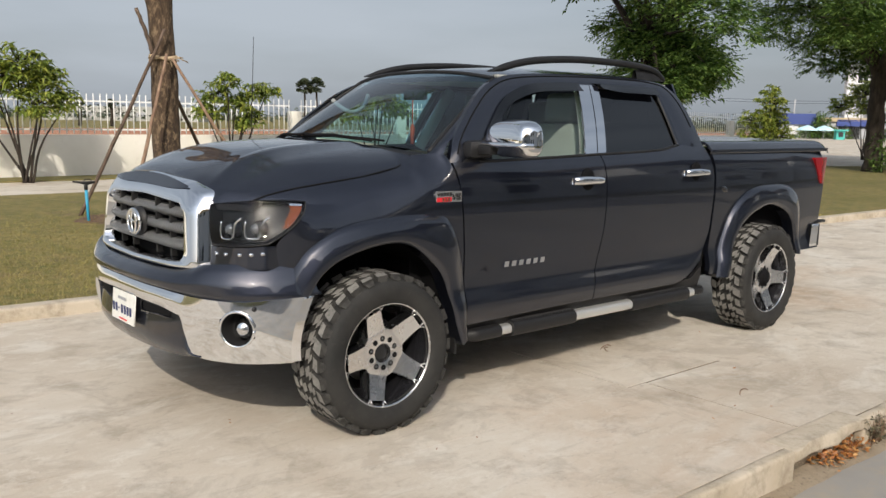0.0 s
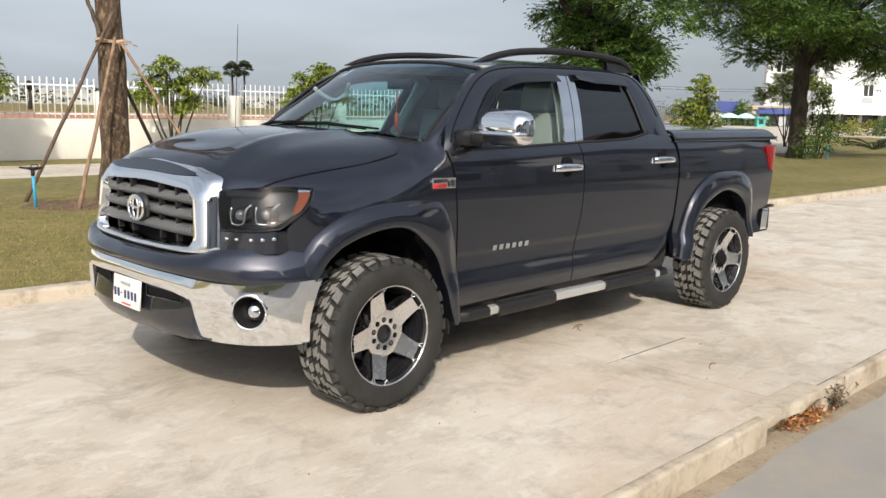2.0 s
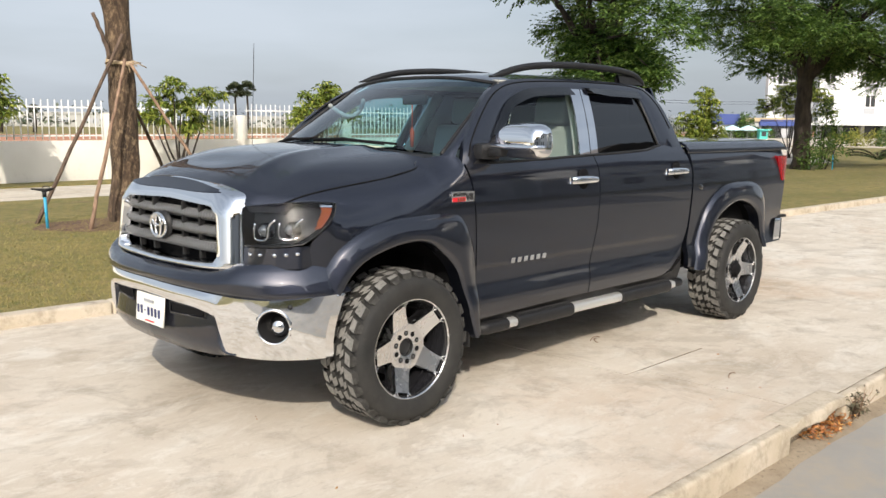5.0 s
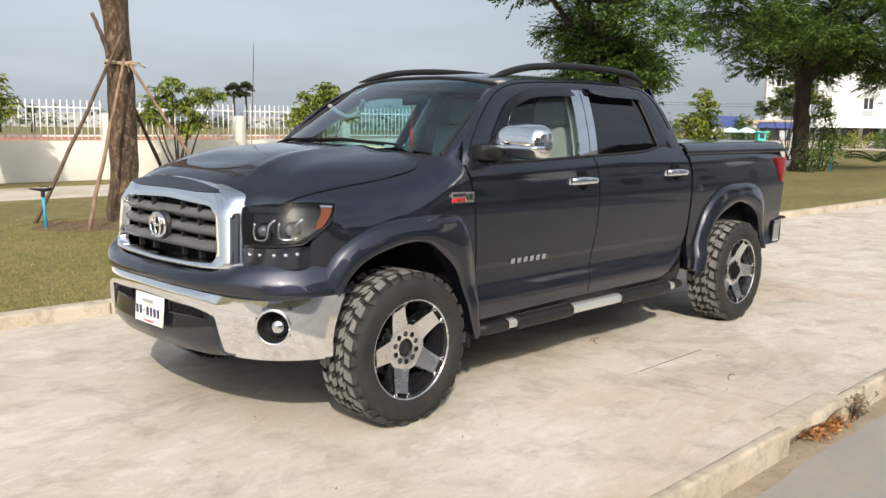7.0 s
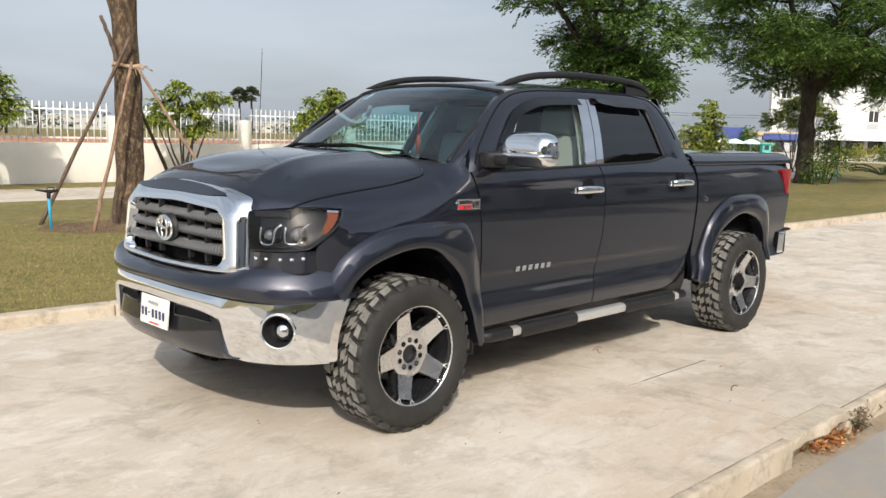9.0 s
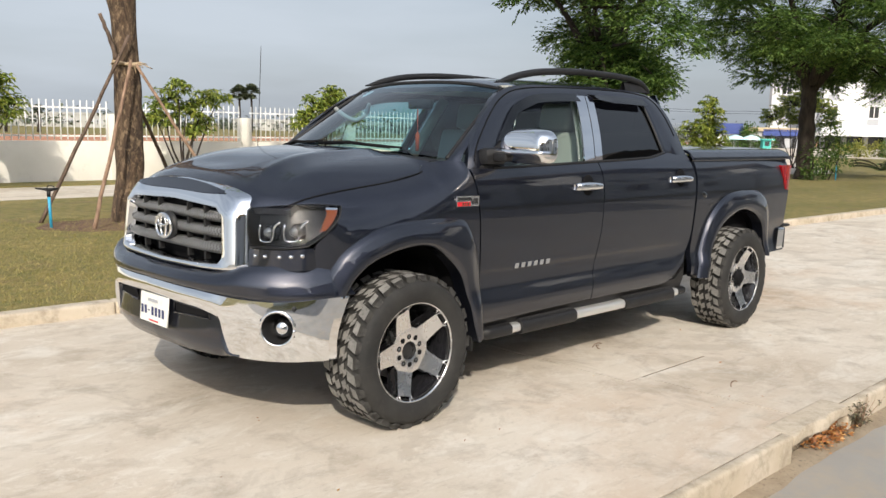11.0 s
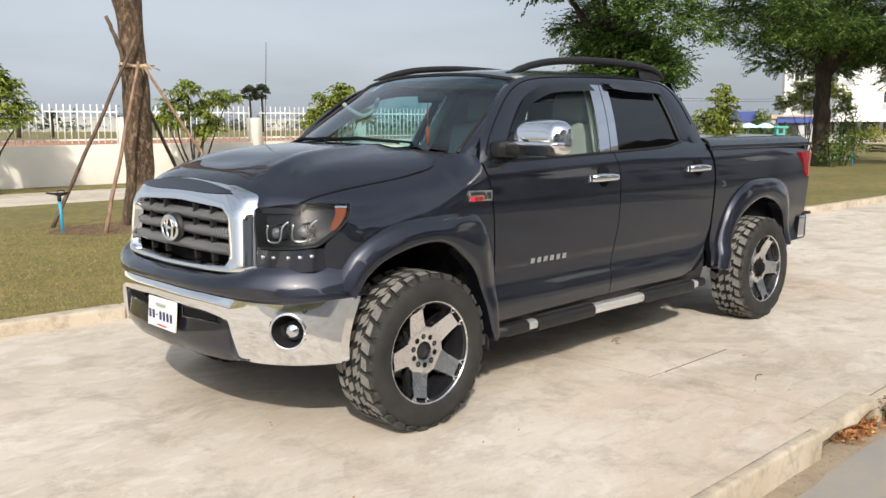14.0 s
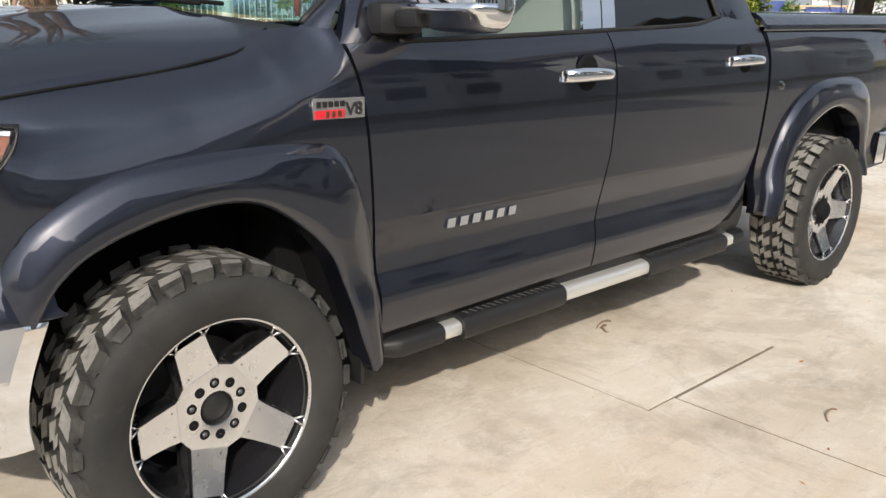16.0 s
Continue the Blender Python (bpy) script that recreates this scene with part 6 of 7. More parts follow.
# the propped tree by the sprinkler
def propped_tree():
    o = Vector((2.72, 8.30, 0.05))
    t = thing("propped_tree", "young tree with rough brown trunk propped by wooden poles", "tree", o)
    pts = [o + Vector((dx, 0, z)) for z, dx in ((-0.1, -0.03), (0.0, -0.02), (0.12, 0.0), (0.5, 0.05), (1.0, 0.08), (1.7, 0.08), (2.4, 0.065), (2.9, 0.045), (3.25, 0.02), (3.7, -0.02), (4.1, -0.05), (4.4, -0.07))]
    radius = smooth_curve((0, 0.26), (0.05, 0.225), (0.15, 0.205), (0.38, 0.205), (0.60, 0.168), (0.72, 0.20), (0.82, 0.25), (1.0, 0.30))
    v, f = tube(None, spline(pts, 60), [radius(k / 60) for k in range(61)], None, n=40)
    v = [q + Vector((noise.noise(Vector((q.x * 7, q.y * 7, q.z * 2.2))), noise.noise(Vector((q.x * 7 + 4, q.y * 7, q.z * 2.2))), 0)) * 0.026 for q in v]
    put("trunk", v, f, BARK, t)
    rng, chunks, items = random.Random(4), [], []
    for k in range(7):
        a = 2 * math.pi * k / 7
        end = o + Vector((math.cos(a) * 1.2, math.sin(a) * 1.2, 10.5 + rng.uniform(-0.4, 0.8)))
        base = o + Vector((-0.06, 0, 4.15))
        chunks.append(tube(None, spline([base, base.lerp(end, 0.5) + Vector((0, 0, 0.3)), end], 8), [0.13 - 0.013 * i for i in range(9)], None, n=8))
        for j in range(70):
            q = end + Vector((rng.gauss(0, 0.42), rng.gauss(0, 0.42), rng.gauss(0.2, 0.45)))
            items.append((q, Vector((rng.uniform(-1, 1), rng.uniform(-1, 1), rng.uniform(-0.6, 0.3))), 0.22, 0.09, 0.3))
    put("branchwork", *join(chunks), BARK, t)
    fast_leaves("crown", items, LEAF, t)
    return t


propped_tree()
bm = bmesh.new()
bmesh.ops.create_circle(bm, cap_ends=True, segments=40, radius=1.0, matrix=Matrix.LocRotScale((2.62, 8.02, 0.074), None, (1.25, 0.85, 1)))
for v in bm.verts:
    v.co.xy += Vector((noise.noise(v.co * 2.1), noise.noise(v.co * 2.1 + Vector((3, 3, 3))))) * 0.25
tagged(part("soil_patch", bm, EARTH, smooth=False), "bare brown earth patch round the tree foot", "soil", "", "structure")


def prop_pole(a, b, r, mat, label):
    a, b = Vector(a), Vector(b)
    n = 10
    side = Vector((0.3, -0.5, 0.2))
    pts = [a.lerp(b, k / n) + side * 0.05 * noise.noise(a + Vector((0, 0, k * 0.7))) for k in range(n + 1)]
    return tagged(tube("prop_pole", pts, [r * (1.1 - 0.25 * k / n) for k in range(n + 1)], mat, n=8), label, "pole", "tree props")


prop_pole((1.605, 8.73, 0.03), (2.69, 7.95, 2.80), 0.027, DARKPOLE, "long dark brown wooden pole propping the tree")
prop_pole((1.904, 7.537, 0.03), (2.69, 7.93, 2.44), 0.027, POLE, "pale brown wooden pole propping the tree")
prop_pole((3.96, 7.14, 0.03), (2.78, 7.96, 2.38), 0.026, POLE, "tan wooden pole propping the tree")
prop_pole((4.43, 9.65, 0.03), (2.80, 8.46, 2.32), 0.030, DARKPOLE, "dark wooden pole propping the tree")
prop_pole((2.56, 8.10, 2.45), (2.331, 8.10, 3.075), 0.030, DARKPOLE, "dark broken pole end above the rope")
chunks = []
for k, (dz, dr) in enumerate(((0.0, 0.195), (0.03, 0.20), (0.055, 0.19))):
    loop = [Vector((2.785 + dr * math.cos(t), 8.30 + dr * math.sin(t), 2.37 + dz + 0.02 * math.sin(2 * t + k))) for t in np.linspace(0, 2 * math.pi, 25)]
    chunks.append(tube(None, loop, 0.013, None, n=6))
for dx, dz in ((0.10, -0.10), (0.16, -0.04), (0.05, -0.13), (0.22, 0.01), (0.30, -0.05)):
    chunks.append(tube(None, [(2.74, 8.03, 2.40), (2.74 + dx * 0.6, 8.00, 2.41 + dz * 0.4), (2.74 + dx, 7.99, 2.39 + dz)], 0.009, None, n=5))
tagged(put("rope", *join(chunks), ROPE), "straw-coloured rope tied round the trunk and poles", "rope")


def sprinkler(at, h, label):
    t = thing("sprinkler", label, "sprinkler", at)
    x, y, z = at
    tube("riser", [(x, y, z - 0.05), (x - 0.01, y, z + h * 0.5), (x - 0.02, y, z + h)], 0.021, BLUEPVC, t, n=12)
    tube("coupling", [(x - 0.02, y, z + h - 0.02), (x - 0.02, y, z + h + 0.06)], 0.027, PLASTIC, t, n=12)
    tube("spray_arm", [(x - 0.19, y + 0.02, z + h + 0.10), (x - 0.08, y, z + h + 0.085), (x - 0.02, y, z + h + 0.07), (x + 0.10, y - 0.02, z + h + 0.09)], [0.012, 0.018, 0.03, 0.014], PLASTIC, t, n=8)
    tube("spray_loop", [(x - 0.06, y, z + h + 0.06), (x - 0.03, y, z + h + 0.13), (x + 0.04, y, z + h + 0.13), (x + 0.07, y, z + h + 0.08)], 0.009, PLASTIC, t, n=6)
    return t


sprinkler((1.516, 8.02, 0.06), 0.47, "blue plastic riser with a black sprinkler head")
sprinkler((28.0, 7.55, 0.06), 0.55, "blue plastic sprinkler riser by the shade tree")


def mango(at, blobs, seed, label, leaf=0.19, density=150):
    """A small multi-stemmed tree with whorls of long drooping leaves. blobs: rows of place and radius."""
    rng, o = random.Random(seed), Vector(at)
    t = thing("mango_tree", label, "tree", at, "young trees along the wall")
    chunks, items = [], []
    for p, r in blobs:
        c = o + Vector(p)
        base = o + Vector((rng.uniform(-0.1, 0.1), rng.uniform(-0.1, 0.1), -0.05))
        chunks.append(tube(None, spline([base, base.lerp(c, 0.45) + Vector((rng.uniform(-0.15, 0.15), rng.uniform(-0.1, 0.1), 0.05)), c], 7), [0.034 - 0.0036 * k for k in range(8)], None, n=7))
        whorls = int(density * r * r * 1.0) + 8
        for k in range(whorls):
            a, e = rng.uniform(0, 2 * math.pi), math.asin(rng.uniform(-0.6, 1))
            q = c + Vector((math.cos(a) * math.cos(e), math.sin(a) * math.cos(e), math.sin(e) * 0.85)) * r * rng.random() ** 0.35
            chunks.append(tube(None, [c.lerp(q, 0.3), q], [0.009, 0.005], None, n=4))
            m = rng.randint(7, 11)
            for j in range(m):
                b = 2 * math.pi * j / m + rng.random()
                items.append((q, Vector((math.cos(b), math.sin(b), rng.uniform(-0.35, 0.65))), leaf * rng.uniform(0.75, 1.25), 0.062, rng.uniform(0.15, 0.75)))
    put("branchwork", *join(chunks), DARKBARK, t)
    fast_leaves("crown", items, MANGO, t)
    return t


mango((2.75, 15.7, 0.07), [((-0.5, 0, 2.1), 0.62), ((0.35, 0.1, 2.1), 0.55), ((-0.1, -0.2, 2.5), 0.52), ((0.85, -0.1, 1.7), 0.36), ((-1.0, 0.1, 1.75), 0.60), ((0.55, 0.2, 2.35), 0.38), ((0.2, -0.4, 1.6), 0.45), ((-0.7, 0.2, 2.6), 0.4)], 21, "young mango tree with bright yellow-green leaves by the wall")
mango((7.75, 15.9, 0.07), [((-0.55, 0, 2.0), 0.42), ((-0.75, 0, 1.55), 0.34), ((0.1, 0.1, 1.75), 0.40), ((0.55, -0.1, 2.05), 0.36), ((0.95, 0, 2.12), 0.30), ((0.6, 0.2, 1.45), 0.32), ((-0.3, -0.3, 2.32), 0.26), ((0.25, 0.0, 1.25), 0.25)], 22, "young mango tree with pale new leaves by the wall")
mango((12.1, 15.9, 0.07), [((-0.3, 0, 1.95), 0.50), ((0.4, 0.1, 2.05), 0.50), ((0.1, -0.2, 2.35), 0.36), ((-0.6, 0.0, 1.6), 0.40), ((0.9, 0.0, 1.7), 0.45)], 23, "young mango tree by the wall beyond the truck", density=190)
mango((25.5, 15.8, 0.07), [((-0.3, 0, 2.0), 0.75), ((0.5, 0.1, 1.7), 0.7), ((0.1, -0.2, 2.7), 0.6), ((-0.9, 0.0, 1.3), 0.6), ((0.9, 0.0, 2.5), 0.5)], 24, "dense young mango tree by the far wall", density=130)
mango((23.1, 10.0, 0.07), [((-0.55, 0, 1.55), 0.55), ((0.42, 0.1, 1.5), 0.55), ((0.0, -0.15, 2.1), 0.5), ((-0.75, 0.0, 1.0), 0.48), ((0.85, 0.0, 1.15), 0.48), ((0.14, 0.0, 2.5), 0.28), ((0.2, 0.15, 1.0), 0.48)], 25, "rounded light-green young tree on the lawn", leaf=0.16, density=190)

mango((36.6, 12.8, 0.07), [((-0.9, 0.6, 2.3), 0.7), ((-0.3, 0.2, 2.9), 0.7), ((0.4, -0.3, 3.2), 0.7), ((0.9, -0.7, 2.7), 0.7), ((0.2, 0.0, 2.2), 0.6), ((1.2, -1.0, 2.1), 0.5)], 26, "slender young tree on the lawn beyond the shade tree", leaf=0.16, density=170)


def shrub(name, label, at, blobs, mat, seed, leaf=(0.12, 0.05), n=260, category="shrub", group=""):
    rng, o = random.Random(seed), Vector(at)
    t = thing(name, label, category, at, group)
    chunks, items = [], []
    for p, r in blobs:
        c = o + Vector(p)
        chunks.append(tube(None, [o + Vector((p[0] * 0.3, p[1] * 0.3, -0.05)), c], [0.03, 0.012], None, n=5))
        for k in range(int(n * r * r * 2.2) + 20):
            a, e = rng.uniform(0, 2 * math.pi), math.asin(rng.uniform(-0.8, 1))
            q = c + Vector((math.cos(a) * math.cos(e), math.sin(a) * math.cos(e), math.sin(e))) * r * rng.random() ** 0.4
            items.append((q, (q - c) + Vector((rng.uniform(-0.3, 0.3), rng.uniform(-0.3, 0.3), rng.uniform(-0.1, 0.4))), leaf[0] * rng.uniform(0.7, 1.3), leaf[1], 0.3))
    put("branchwork", *join(chunks), DARKBARK, t)
    fast_leaves("foliage", items, mat, t)
    return t


shrub("climbing_shrub", "leafy green shrub growing against the tree trunk", (27.85, 7.95, 0.05), [((0.15, 0, 0.7), 0.62), ((0.3, -0.2, 1.2), 0.58), ((0.0, 0.0, 1.7), 0.5), ((0.5, -0.4, 0.9), 0.5), ((-0.3, -0.2, 0.6), 0.45), ((0.15, -0.1, 2.1), 0.35)], SHRUB, 31, (0.13, 0.055), 420)
shrub("climbing_shrub", "leafy shoots at the foot of the tree trunk", (26.95, 7.9, 0.05), [((0, 0, 0.4), 0.45), ((0.1, 0.1, 0.9), 0.40), ((-0.1, 0, 0.2), 0.4)], SHRUB, 32, (0.14, 0.07), 240)
for k, (x, y, h, m) in enumerate(((66.5, 20.6, 1.9, YELLOWSHRUB), (69.5, 20.2, 1.8, YELLOWSHRUB), (68.5, 19.0, 2.2, SHRUB), (72.5, 19.0, 1.9, SHRUB), (74, 24.5, 1.3, YELLOWSHRUB), (80, 27.5, 1.3, YELLOWSHRUB), (60, 15.0, 2.0, SHRUB), (86, 28, 1.5, SHRUB), (64, 14.5, 1.6, YELLOWSHRUB))):
    shrub("garden_shrub", "clipped yellow-green garden shrub" if m is YELLOWSHRUB else "rounded dark green garden shrub", (x, y, 0.05), [((0, 0, h * 0.30), h * 0.42), ((0.55, 0.2, h * 0.26), h * 0.36), ((-0.5, -0.3, h * 0.26), h * 0.36)], m, 40 + k, (0.2, 0.11), 130, group="garden shrubs")


def cycad(at, seed, r=1.25):
    rng, o = random.Random(seed), Vector(at)
    t = thing("cycad", "low spreading cycad with arching narrow leaves", "plant", at)
    items, chunks = [], []
    for k in range(34):
        a, up = rng.uniform(0, 2 * math.pi), rng.uniform(0.25, 1.1)
        d = Vector((math.cos(a), math.sin(a), 0))
        p = [o + d * r * s + Vector((0, 0, 0.25 + up * s * r * 0.9 - 0.75 * up * (s * r) ** 2 * 0.75)) for s in np.linspace(0, 1, 9)]
        chunks.append(tube(None, p, 0.012, None, n=4))
        side = d.cross(Vector((0, 0, 1)))
        for i in range(1, 9):
            for sg in (-1, 1):
                for j in (0, 0.5):
                    items.append((p[i - 1].lerp(p[i], j), side * sg + d * 0.5, 0.17, 0.022, 0.2))
    put("stalks", *join(chunks), DARKBARK, t)
    fast_leaves("fronds", items, SHRUB, t)
    return t


cycad((32.6, 7.6, 0.07), 5, 1.15)
cycad((34.4, 6.9, 0.07), 6, 1.0)


# sugar palms, far off
def sugar_palm(at, h, seed, size=1.0):
    rng, o = random.Random(seed), Vector(at)
    t = thing("sugar_palm", "tall slender sugar palm with a round head of fan leaves", "palm tree", at, "far palms")
    tube("trunk", [o, o + Vector((0.15, 0, h * 0.5)), o + Vector((0.0, 0, h))], [0.30, 0.22, 0.2], DARKBARK, t, n=8)
    top, items = o + Vector((0, 0, h)), []
    for k in range(80):
        a, e = rng.uniform(0, 2 * math.pi), rng.uniform(-0.8, 1.5)
        d = Vector((math.cos(a) * math.cos(e), math.sin(a) * math.cos(e), math.sin(e)))
        q = top + d * 0.75 * size
        s1 = d.cross(Vector((0.2, 0.1, 1))).normalized()
        for j in np.linspace(-1.1, 1.1, 11):
            items.append((q, d * math.cos(j) + s1 * math.sin(j), rng.uniform(0.7, 1.0) * size, 0.22 * size, 0.1))
    fast_leaves("fronds", items, PALMLEAF, t)
    return t


sugar_palm((94.75, 155.9, -0.3), 7.9, 3, 1.3)
sugar_palm((97.1, 155.0, -0.3), 8.2, 4, 1.3)
for k, (x, y, h) in enumerate(((37, 120, 4.6), (41, 119, 4.3), (118, 150, 5.0))):
    sugar_palm((x, y, -0.3), h * 0.72, 10 + k, 0.5)

# ---------------------------------------------------------------- beyond the wall
soil = slab_sheet("red_field", -150, 260, 62, 104, -0.30, REDSOIL, "bare red soil field beyond the wall", "field", thick=0.08)
rng = random.Random(77)
items = []
for k in range(420):
    a = rng.uniform(-0.5, 1.25)
    d = rng.uniform(210, 290)
    c = Vector((math.sin(a) * d, math.cos(a) * d, 0.3))
    h = rng.uniform(1.2, 3.6) * (1.4 if rng.random() < 0.12 else 1.0)
    for j in range(34):
        items.append((c + Vector((rng.gauss(0, 2.4), rng.gauss(0, 1.0), abs(rng.gauss(0, 0.5)) * h)), Vector((rng.uniform(-1, 1), rng.uniform(-1, 1), rng.uniform(-0.5, 0.5))), 1.3, 0.8, 0.2))
tagged(fast_leaves("far_woods", items, FARTREE, None), "hazy line of distant trees and scrub", "trees", "", "stuff")


def low_building(name, label, at, yaw, w, d, h, wallmat, roofmat, roof=0.4, wins=(), category="building"):
    """A plain shed with a low roof; wins are rows of place along the front, width, sill and head, material."""
    t = thing(name, label, category, at)
    t.rotation_euler = (0, 0, radians(yaw))

    def local(nm, lo, hi, mat, parent=t, bevel=0.0):
        ob = box(nm, lo, hi, mat, None, bevel=bevel)
        ob.parent = parent
        return ob

    local("wall", (0, 0, -0.4), (w, d, h), wallmat)
    local("roof", (-0.3, -0.3, h), (w + 0.3, d + 0.3, h + roof), roofmat)
    for x, ww, z0, z1, m in wins:
        p = local("window", (x, -0.06, z0), (x + ww, 0.02, z1), m)
    return t


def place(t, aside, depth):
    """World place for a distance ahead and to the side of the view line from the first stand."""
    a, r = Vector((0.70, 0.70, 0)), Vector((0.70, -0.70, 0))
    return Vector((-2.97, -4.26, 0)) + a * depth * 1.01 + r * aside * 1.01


# white long sheds far behind the fence, walls and windows greyed to stand for haze
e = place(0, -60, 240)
low_building("long_shed", "long low pale shed far off, haze in its colour", (e.x, e.y, -0.3), -45, 75, 10, 2.6, HAZEWALL, HAZEWALL, 0.4, [(4 + 9 * k, 4.2, 0.9, 2.0, GREYWALL) for k in range(7)])
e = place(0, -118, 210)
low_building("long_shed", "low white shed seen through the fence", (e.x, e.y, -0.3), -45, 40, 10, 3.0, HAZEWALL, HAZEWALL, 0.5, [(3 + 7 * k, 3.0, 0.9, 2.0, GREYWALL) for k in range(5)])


# white two-storey building
def white_building():
    D = 112.0
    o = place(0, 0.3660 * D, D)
    t = thing("white_building", "white rendered building with rows of windows and a long canopy", "building", (o.x, o.y, 0))
    t.rotation_euler = (0, 0, radians(-45))

    def local(nm, lo, hi, mat, parent=t, label=""):
        ob = box(nm, lo, hi, mat, None, label)
        ob.parent = parent
        return ob

    def window(x, y, z, w=1.35, h=1.55):
        f = local("window", (x, y - 0.10, z), (x + w, y + 0.05, z + h), FENCEWHITE)
        for k in (0, 1):
            local("pane", (x + 0.08 + k * (w / 2 - 0.02), y - 0.125, z + 0.08), (x + w / 2 - 0.04 + k * (w / 2 - 0.02), y - 0.09, z + h - 0.08), SHOPDARK, f)
        local("sill_panel", (x - 0.05, y - 0.04, z - 0.85), (x + w + 0.05, y + 0.02, z - 0.12), GREYWALL, f)

    local("wing", (2.4, 6, -0.2), (6.6, 7.0, 9.6), WHITEWALL)
    local("link", (5.0, 1.5, -0.2), (6.8, 3.5, 8.6), GREYWALL)
    local("main_block", (6.8, 0, 1.95), (34, 3, 10.2), WHITEWALL)
    local("cornice", (6.6, -0.3, 10.2), (34.2, 3.3, 10.6), WHITEWALL)
    for k in range(5):
        for z in (3.95, 7.0):
            window(7.35 + 5.3 * k, 0, z)
    for z in (3.95, 7.0):
        window(3.6, 6, z)
    local("canopy", (4.8, -2.6, 1.65), (34.5, 0.1, 2.05), WHITEWALL)
    local("shopfront", (7.0, 1.0, -0.2), (34, 1.3, 2.0), SHOPDARK)
    for k in range(10):
        local("column", (6.9 + 2.75 * k, -0.1, -0.2), (7.35 + 2.75 * k, 0.5, 2.0), GREYWALL)
    local("lantern_post", (7.2, -3.0, 2.0), (7.3, -2.9, 3.0), GREYWALL)
    return t


white_building()


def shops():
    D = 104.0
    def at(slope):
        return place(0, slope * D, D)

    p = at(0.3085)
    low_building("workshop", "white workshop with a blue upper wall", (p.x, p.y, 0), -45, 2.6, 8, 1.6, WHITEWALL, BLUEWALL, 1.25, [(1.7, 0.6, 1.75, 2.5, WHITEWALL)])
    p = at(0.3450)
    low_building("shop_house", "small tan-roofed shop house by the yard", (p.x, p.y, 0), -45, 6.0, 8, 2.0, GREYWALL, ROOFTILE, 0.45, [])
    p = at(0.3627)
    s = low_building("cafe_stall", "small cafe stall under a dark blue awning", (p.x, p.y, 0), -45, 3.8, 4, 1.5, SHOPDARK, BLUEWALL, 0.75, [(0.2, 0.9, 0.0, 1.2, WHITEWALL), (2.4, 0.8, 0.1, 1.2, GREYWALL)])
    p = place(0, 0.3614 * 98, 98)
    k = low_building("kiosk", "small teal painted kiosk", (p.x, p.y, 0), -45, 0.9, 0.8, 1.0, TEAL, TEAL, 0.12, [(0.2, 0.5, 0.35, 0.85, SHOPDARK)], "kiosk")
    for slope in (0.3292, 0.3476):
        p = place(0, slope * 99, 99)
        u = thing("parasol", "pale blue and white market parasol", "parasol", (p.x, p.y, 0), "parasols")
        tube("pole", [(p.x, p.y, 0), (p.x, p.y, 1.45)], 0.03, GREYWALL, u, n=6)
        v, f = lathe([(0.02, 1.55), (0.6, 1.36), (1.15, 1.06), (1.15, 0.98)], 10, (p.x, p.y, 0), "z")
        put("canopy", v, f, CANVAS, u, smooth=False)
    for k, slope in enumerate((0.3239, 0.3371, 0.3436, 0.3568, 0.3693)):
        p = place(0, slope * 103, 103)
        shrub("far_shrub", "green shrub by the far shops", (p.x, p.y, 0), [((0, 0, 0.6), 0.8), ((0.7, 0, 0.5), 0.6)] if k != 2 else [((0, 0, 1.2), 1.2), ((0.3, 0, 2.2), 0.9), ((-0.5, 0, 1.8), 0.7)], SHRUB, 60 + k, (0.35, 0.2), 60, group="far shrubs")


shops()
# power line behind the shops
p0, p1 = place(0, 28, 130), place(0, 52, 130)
pl = thing("power_pole", "thin concrete power pole with cables", "pole", (p1.x, p1.y, 0))
tube("pole", [(p1.x - 8, p1.y + 8, 0), (p1.x - 8, p1.y + 8, 5.2)], 0.1, GREYWALL, pl, n=6)
for dz in (0.0, 0.35):
    tube("cable", [(p0.x, p0.y, 4.9 + dz), ((p0.x + p1.x) / 2, (p0.y + p1.y) / 2, 4.6 + dz), (p1.x + 20, p1.y - 20, 4.9 + dz)], 0.02, SHOPDARK, pl, n=4)

# houses across the road, behind the camera, as the paint and glass mirror them
DARKROOF = Mat("dark_roof_tiles", (0.07, 0.06, 0.055), 0.8)
DARKROOF.color(DARKROOF.ramp(DARKROOF.noise(2, 6), (0.3, (0.05, 0.043, 0.04)), (0.7, (0.10, 0.085, 0.075))))


def gable_house(at, w, d, h, ridge, wallmat, roofmat, seed):
    t = thing("house_across_road", "plain two-storey house across the road in shade", "house", at, "houses across the road")
    x, y, z = at
    box("wall", (x, y - d, -0.3), (x + w, y, h), wallmat, t)
    bm = bmesh.new()
    v = [bm.verts.new(p) for p in ((x - 0.5, y + 0.6, h - 0.1), (x + w + 0.5, y + 0.6, h - 0.1), (x + w + 0.5, y - d - 0.6, h - 0.1), (x - 0.5, y - d - 0.6, h - 0.1), (x + w / 2, y + 0.6, ridge), (x + w / 2, y - d - 0.6, ridge))]
    for f in ((0, 1, 4), (2, 3, 5), (1, 2, 5, 4), (3, 0, 4, 5), (0, 3, 2, 1)):
        bm.faces.new([v[i] for i in f])
    part("roof", bm, roofmat, t, smooth=False)
    for k in range(int((w - 1.5) / 2.6)):
        for z0 in (0.9, 4.0):
            box("window", (x + 1.0 + 2.6 * k, y - 0.02, z0), (x + 2.2 + 2.6 * k, y + 0.05, z0 + 1.4), SHOPDARK, t)
    return t


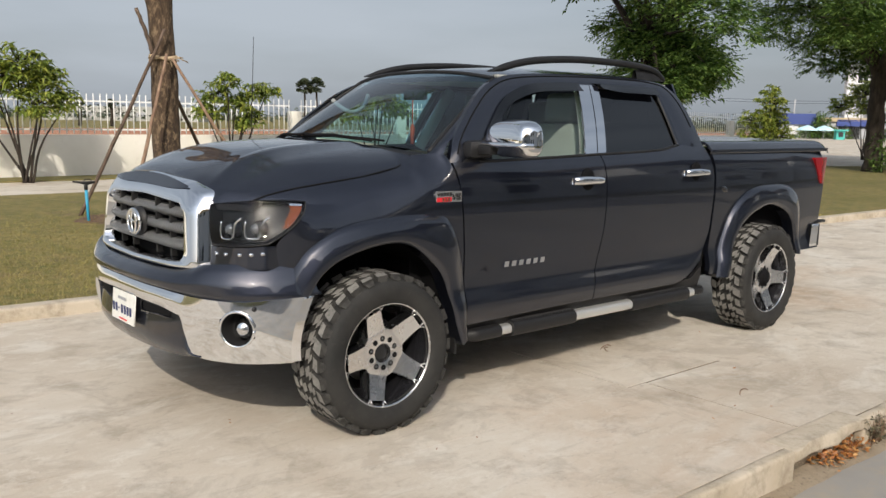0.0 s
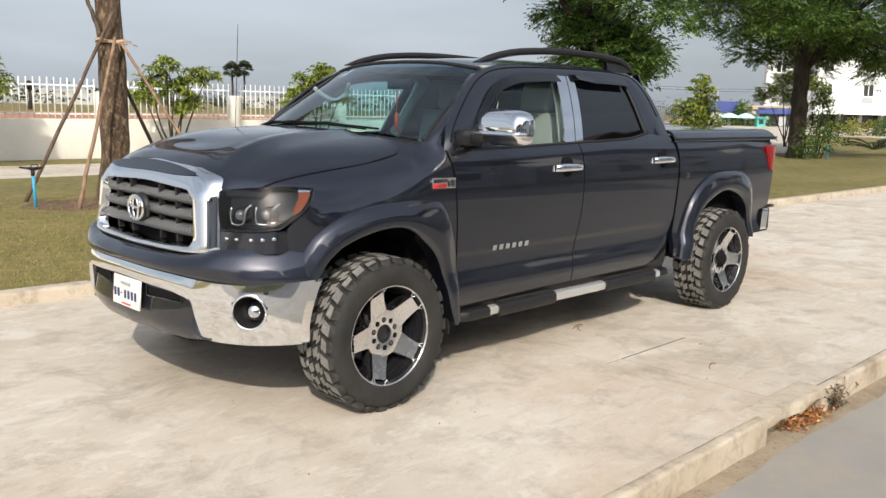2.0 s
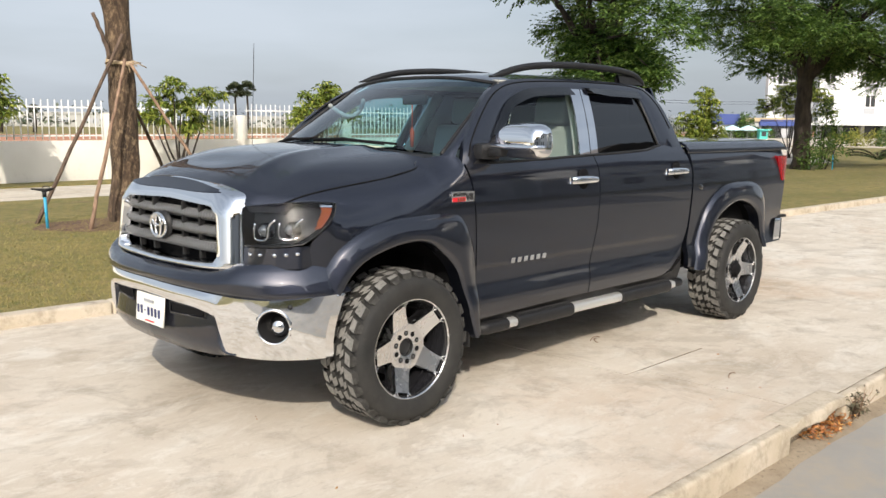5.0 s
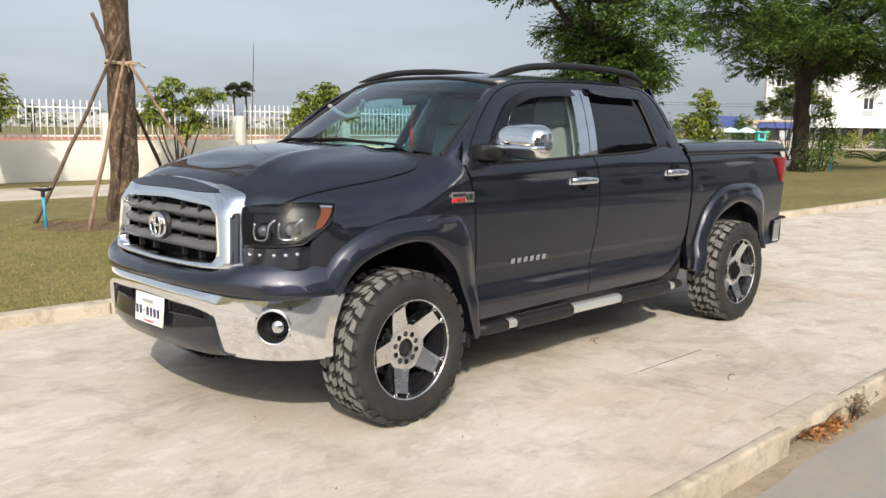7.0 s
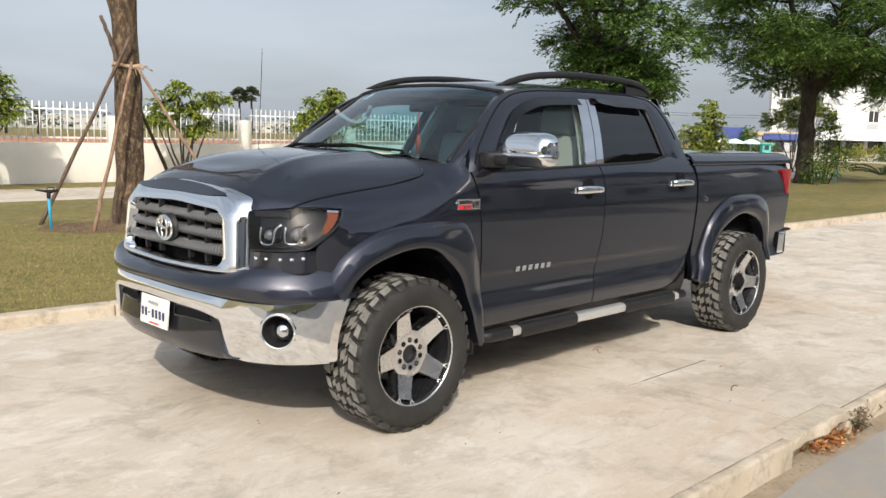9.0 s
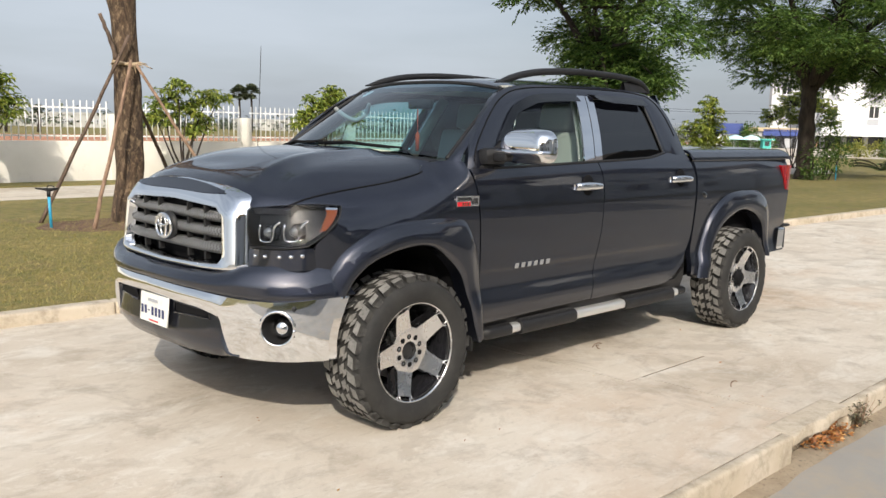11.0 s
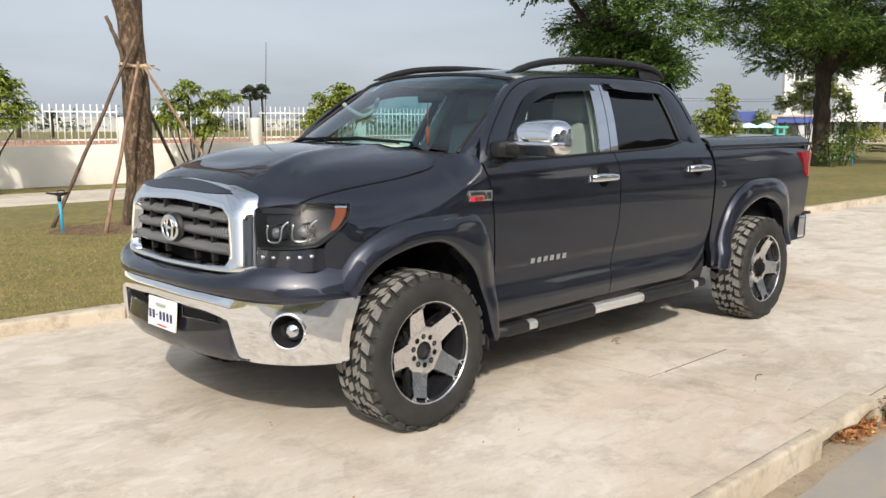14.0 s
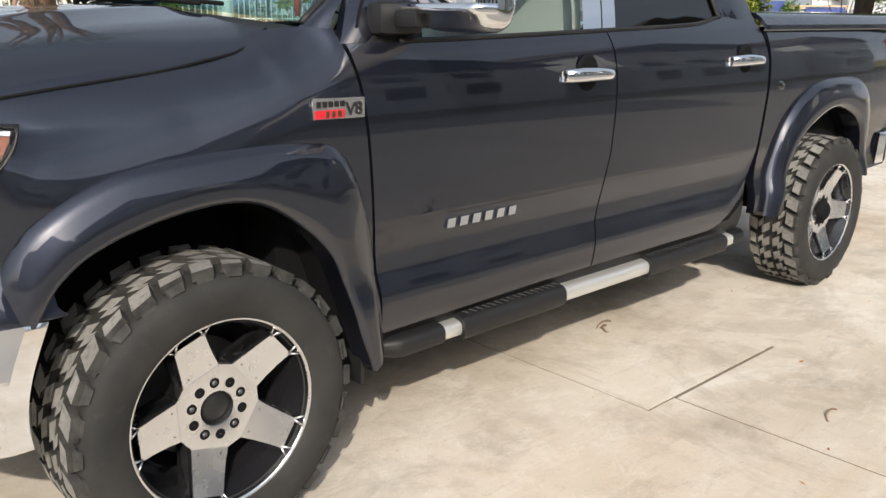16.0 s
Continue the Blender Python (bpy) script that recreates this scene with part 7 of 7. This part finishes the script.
gable_house((-27, -15, 0), 11, 8, 5.6, 8.0, WHITEWALL, GREYWALL, 1)
gable_house((-14.5, -15.5, 0), 10, 8, 5.4, 7.8, GREYWALL, ROOFTILE, 2)
gable_house((-3, -15, 0), 9, 8, 5.8, 8.2, WHITEWALL, GREYWALL, 3)
gable_house((8, -14.5, 0), 10, 8, 6.2, 8.8, WHITEWALL, DARKROOF, 4)
gable_house((20, -13.5, 0), 11, 8, 8.0, 11.2, WHITEWALL, DARKROOF, 5)
gable_house((33, -13, 0), 11, 8, 8.6, 12.2, WHITEWALL, DARKROOF, 6)

# ---------------------------------------------------------------- small things
# grass blades on the near lawn
rs = np.random.RandomState(5)
n = 90000
gx_ = rs.uniform(-3.5, 12, n)
gy_ = 2.72 + SLANT * gx_ + rs.beta(1.0, 1.7, n) * 7.0
a = rs.uniform(0, 2 * np.pi, n)
hgt = rs.uniform(0.010, 0.034, n)
ww = rs.uniform(0.003, 0.006, n)
base = np.c_[gx_, gy_, np.full(n, 0.068)]
sd = np.c_[np.cos(a), np.sin(a), np.zeros(n)] * ww[:, None]
tip = base + np.c_[rs.normal(0, 0.02, (n, 2)), hgt]
v = np.stack([base - sd, base + sd, tip], 1).reshape(-1, 3)
tagged(put("grass", v.tolist(), np.arange(3 * n).reshape(-1, 3).tolist(), BLADE, None, smooth=False), "short dry grass blades on the lawn", "grass", "", "stuff")


# curled dry pods and leaves on the slab
def pod(x, y, turn, label):
    pts = [(x + 0.055 * math.cos(t + turn) * (1 + 0.15 * math.sin(3 * t)), y + 0.03 * math.sin(t + turn), 0.008 + 0.008 * math.sin(2 * t)) for t in np.linspace(0, 2.6, 12)]
    return tagged(tube("dry_pod", pts, [0.002] + [0.0035] * 10 + [0.001], POLE, n=6), label, "seed pod", "dry pods")


pod(2.235, -0.665, 0.3, "curled brown dry pod on the concrete")
pod(2.225, -0.70, 1.4, "small curled dry pod on the concrete")
pod(2.105, -1.82, 0.6, "curled dark dry pod on the concrete")
rng = random.Random(9)
items = []
for k in range(260):
    x = 1.66 + 0.56 * rng.betavariate(1.6, 1.6)
    items.append((Vector((x, -2.465 + rng.gauss(0, 0.04), ROADZ + 0.02 + abs(rng.gauss(0, 0.022)))), Vector((rng.uniform(-1, 1), rng.uniform(-1, 1), rng.uniform(-0.2, 0.6))), rng.uniform(0.02, 0.05), rng.uniform(0.010, 0.022), rng.uniform(-0.2, 0.4)))
tagged(fast_leaves("fallen_leaves", items, DRYLEAF, None), "heap of orange-brown fallen leaves in the gutter", "leaves", "", "stuff")
items = []
for k in range(90):
    items.append((Vector((rng.uniform(-4, 9), rng.uniform(-2.2, 2.6), 0.004)), Vector((rng.uniform(-1, 1), rng.uniform(-1, 1), 0.15)), rng.uniform(0.012, 0.03), rng.uniform(0.006, 0.012), 0.0))
tagged(fast_leaves("leaf_litter", items, DRYLEAF, None), "scattered tiny dry leaves and grit", "leaves", "", "stuff")
weed = thing("weed", "dry straggly weed growing from the kerb joint", "weed", (2.33, -2.47, -0.15))
items, chunks = [], []
for k in range(34):
    b = Vector((2.33 + rng.gauss(0, 0.05), -2.485 + rng.gauss(0, 0.012), -0.15))
    tip = b + Vector((rng.gauss(0, 0.07), rng.gauss(-0.01, 0.03), rng.uniform(0.05, 0.18)))
    chunks.append(tube(None, [b, b.lerp(tip, 0.5) + Vector((0, -0.01, 0.01)), tip], [0.003, 0.002, 0.001], None, n=4))
    for j in range(5):
        items.append((b.lerp(tip, rng.uniform(0.2, 1)), Vector((rng.uniform(-1, 1), rng.uniform(-1, 1), rng.uniform(-0.3, 0.5))), 0.035, 0.011, 0.3))
put("branchwork", *join(chunks), POLE, weed)
fast_leaves("leaves", items, leaf_material("weed_leaves", (0.05, 0.045, 0.03), (0.12, 0.11, 0.06), (0.25, 0.22, 0.13), 0.15), weed)
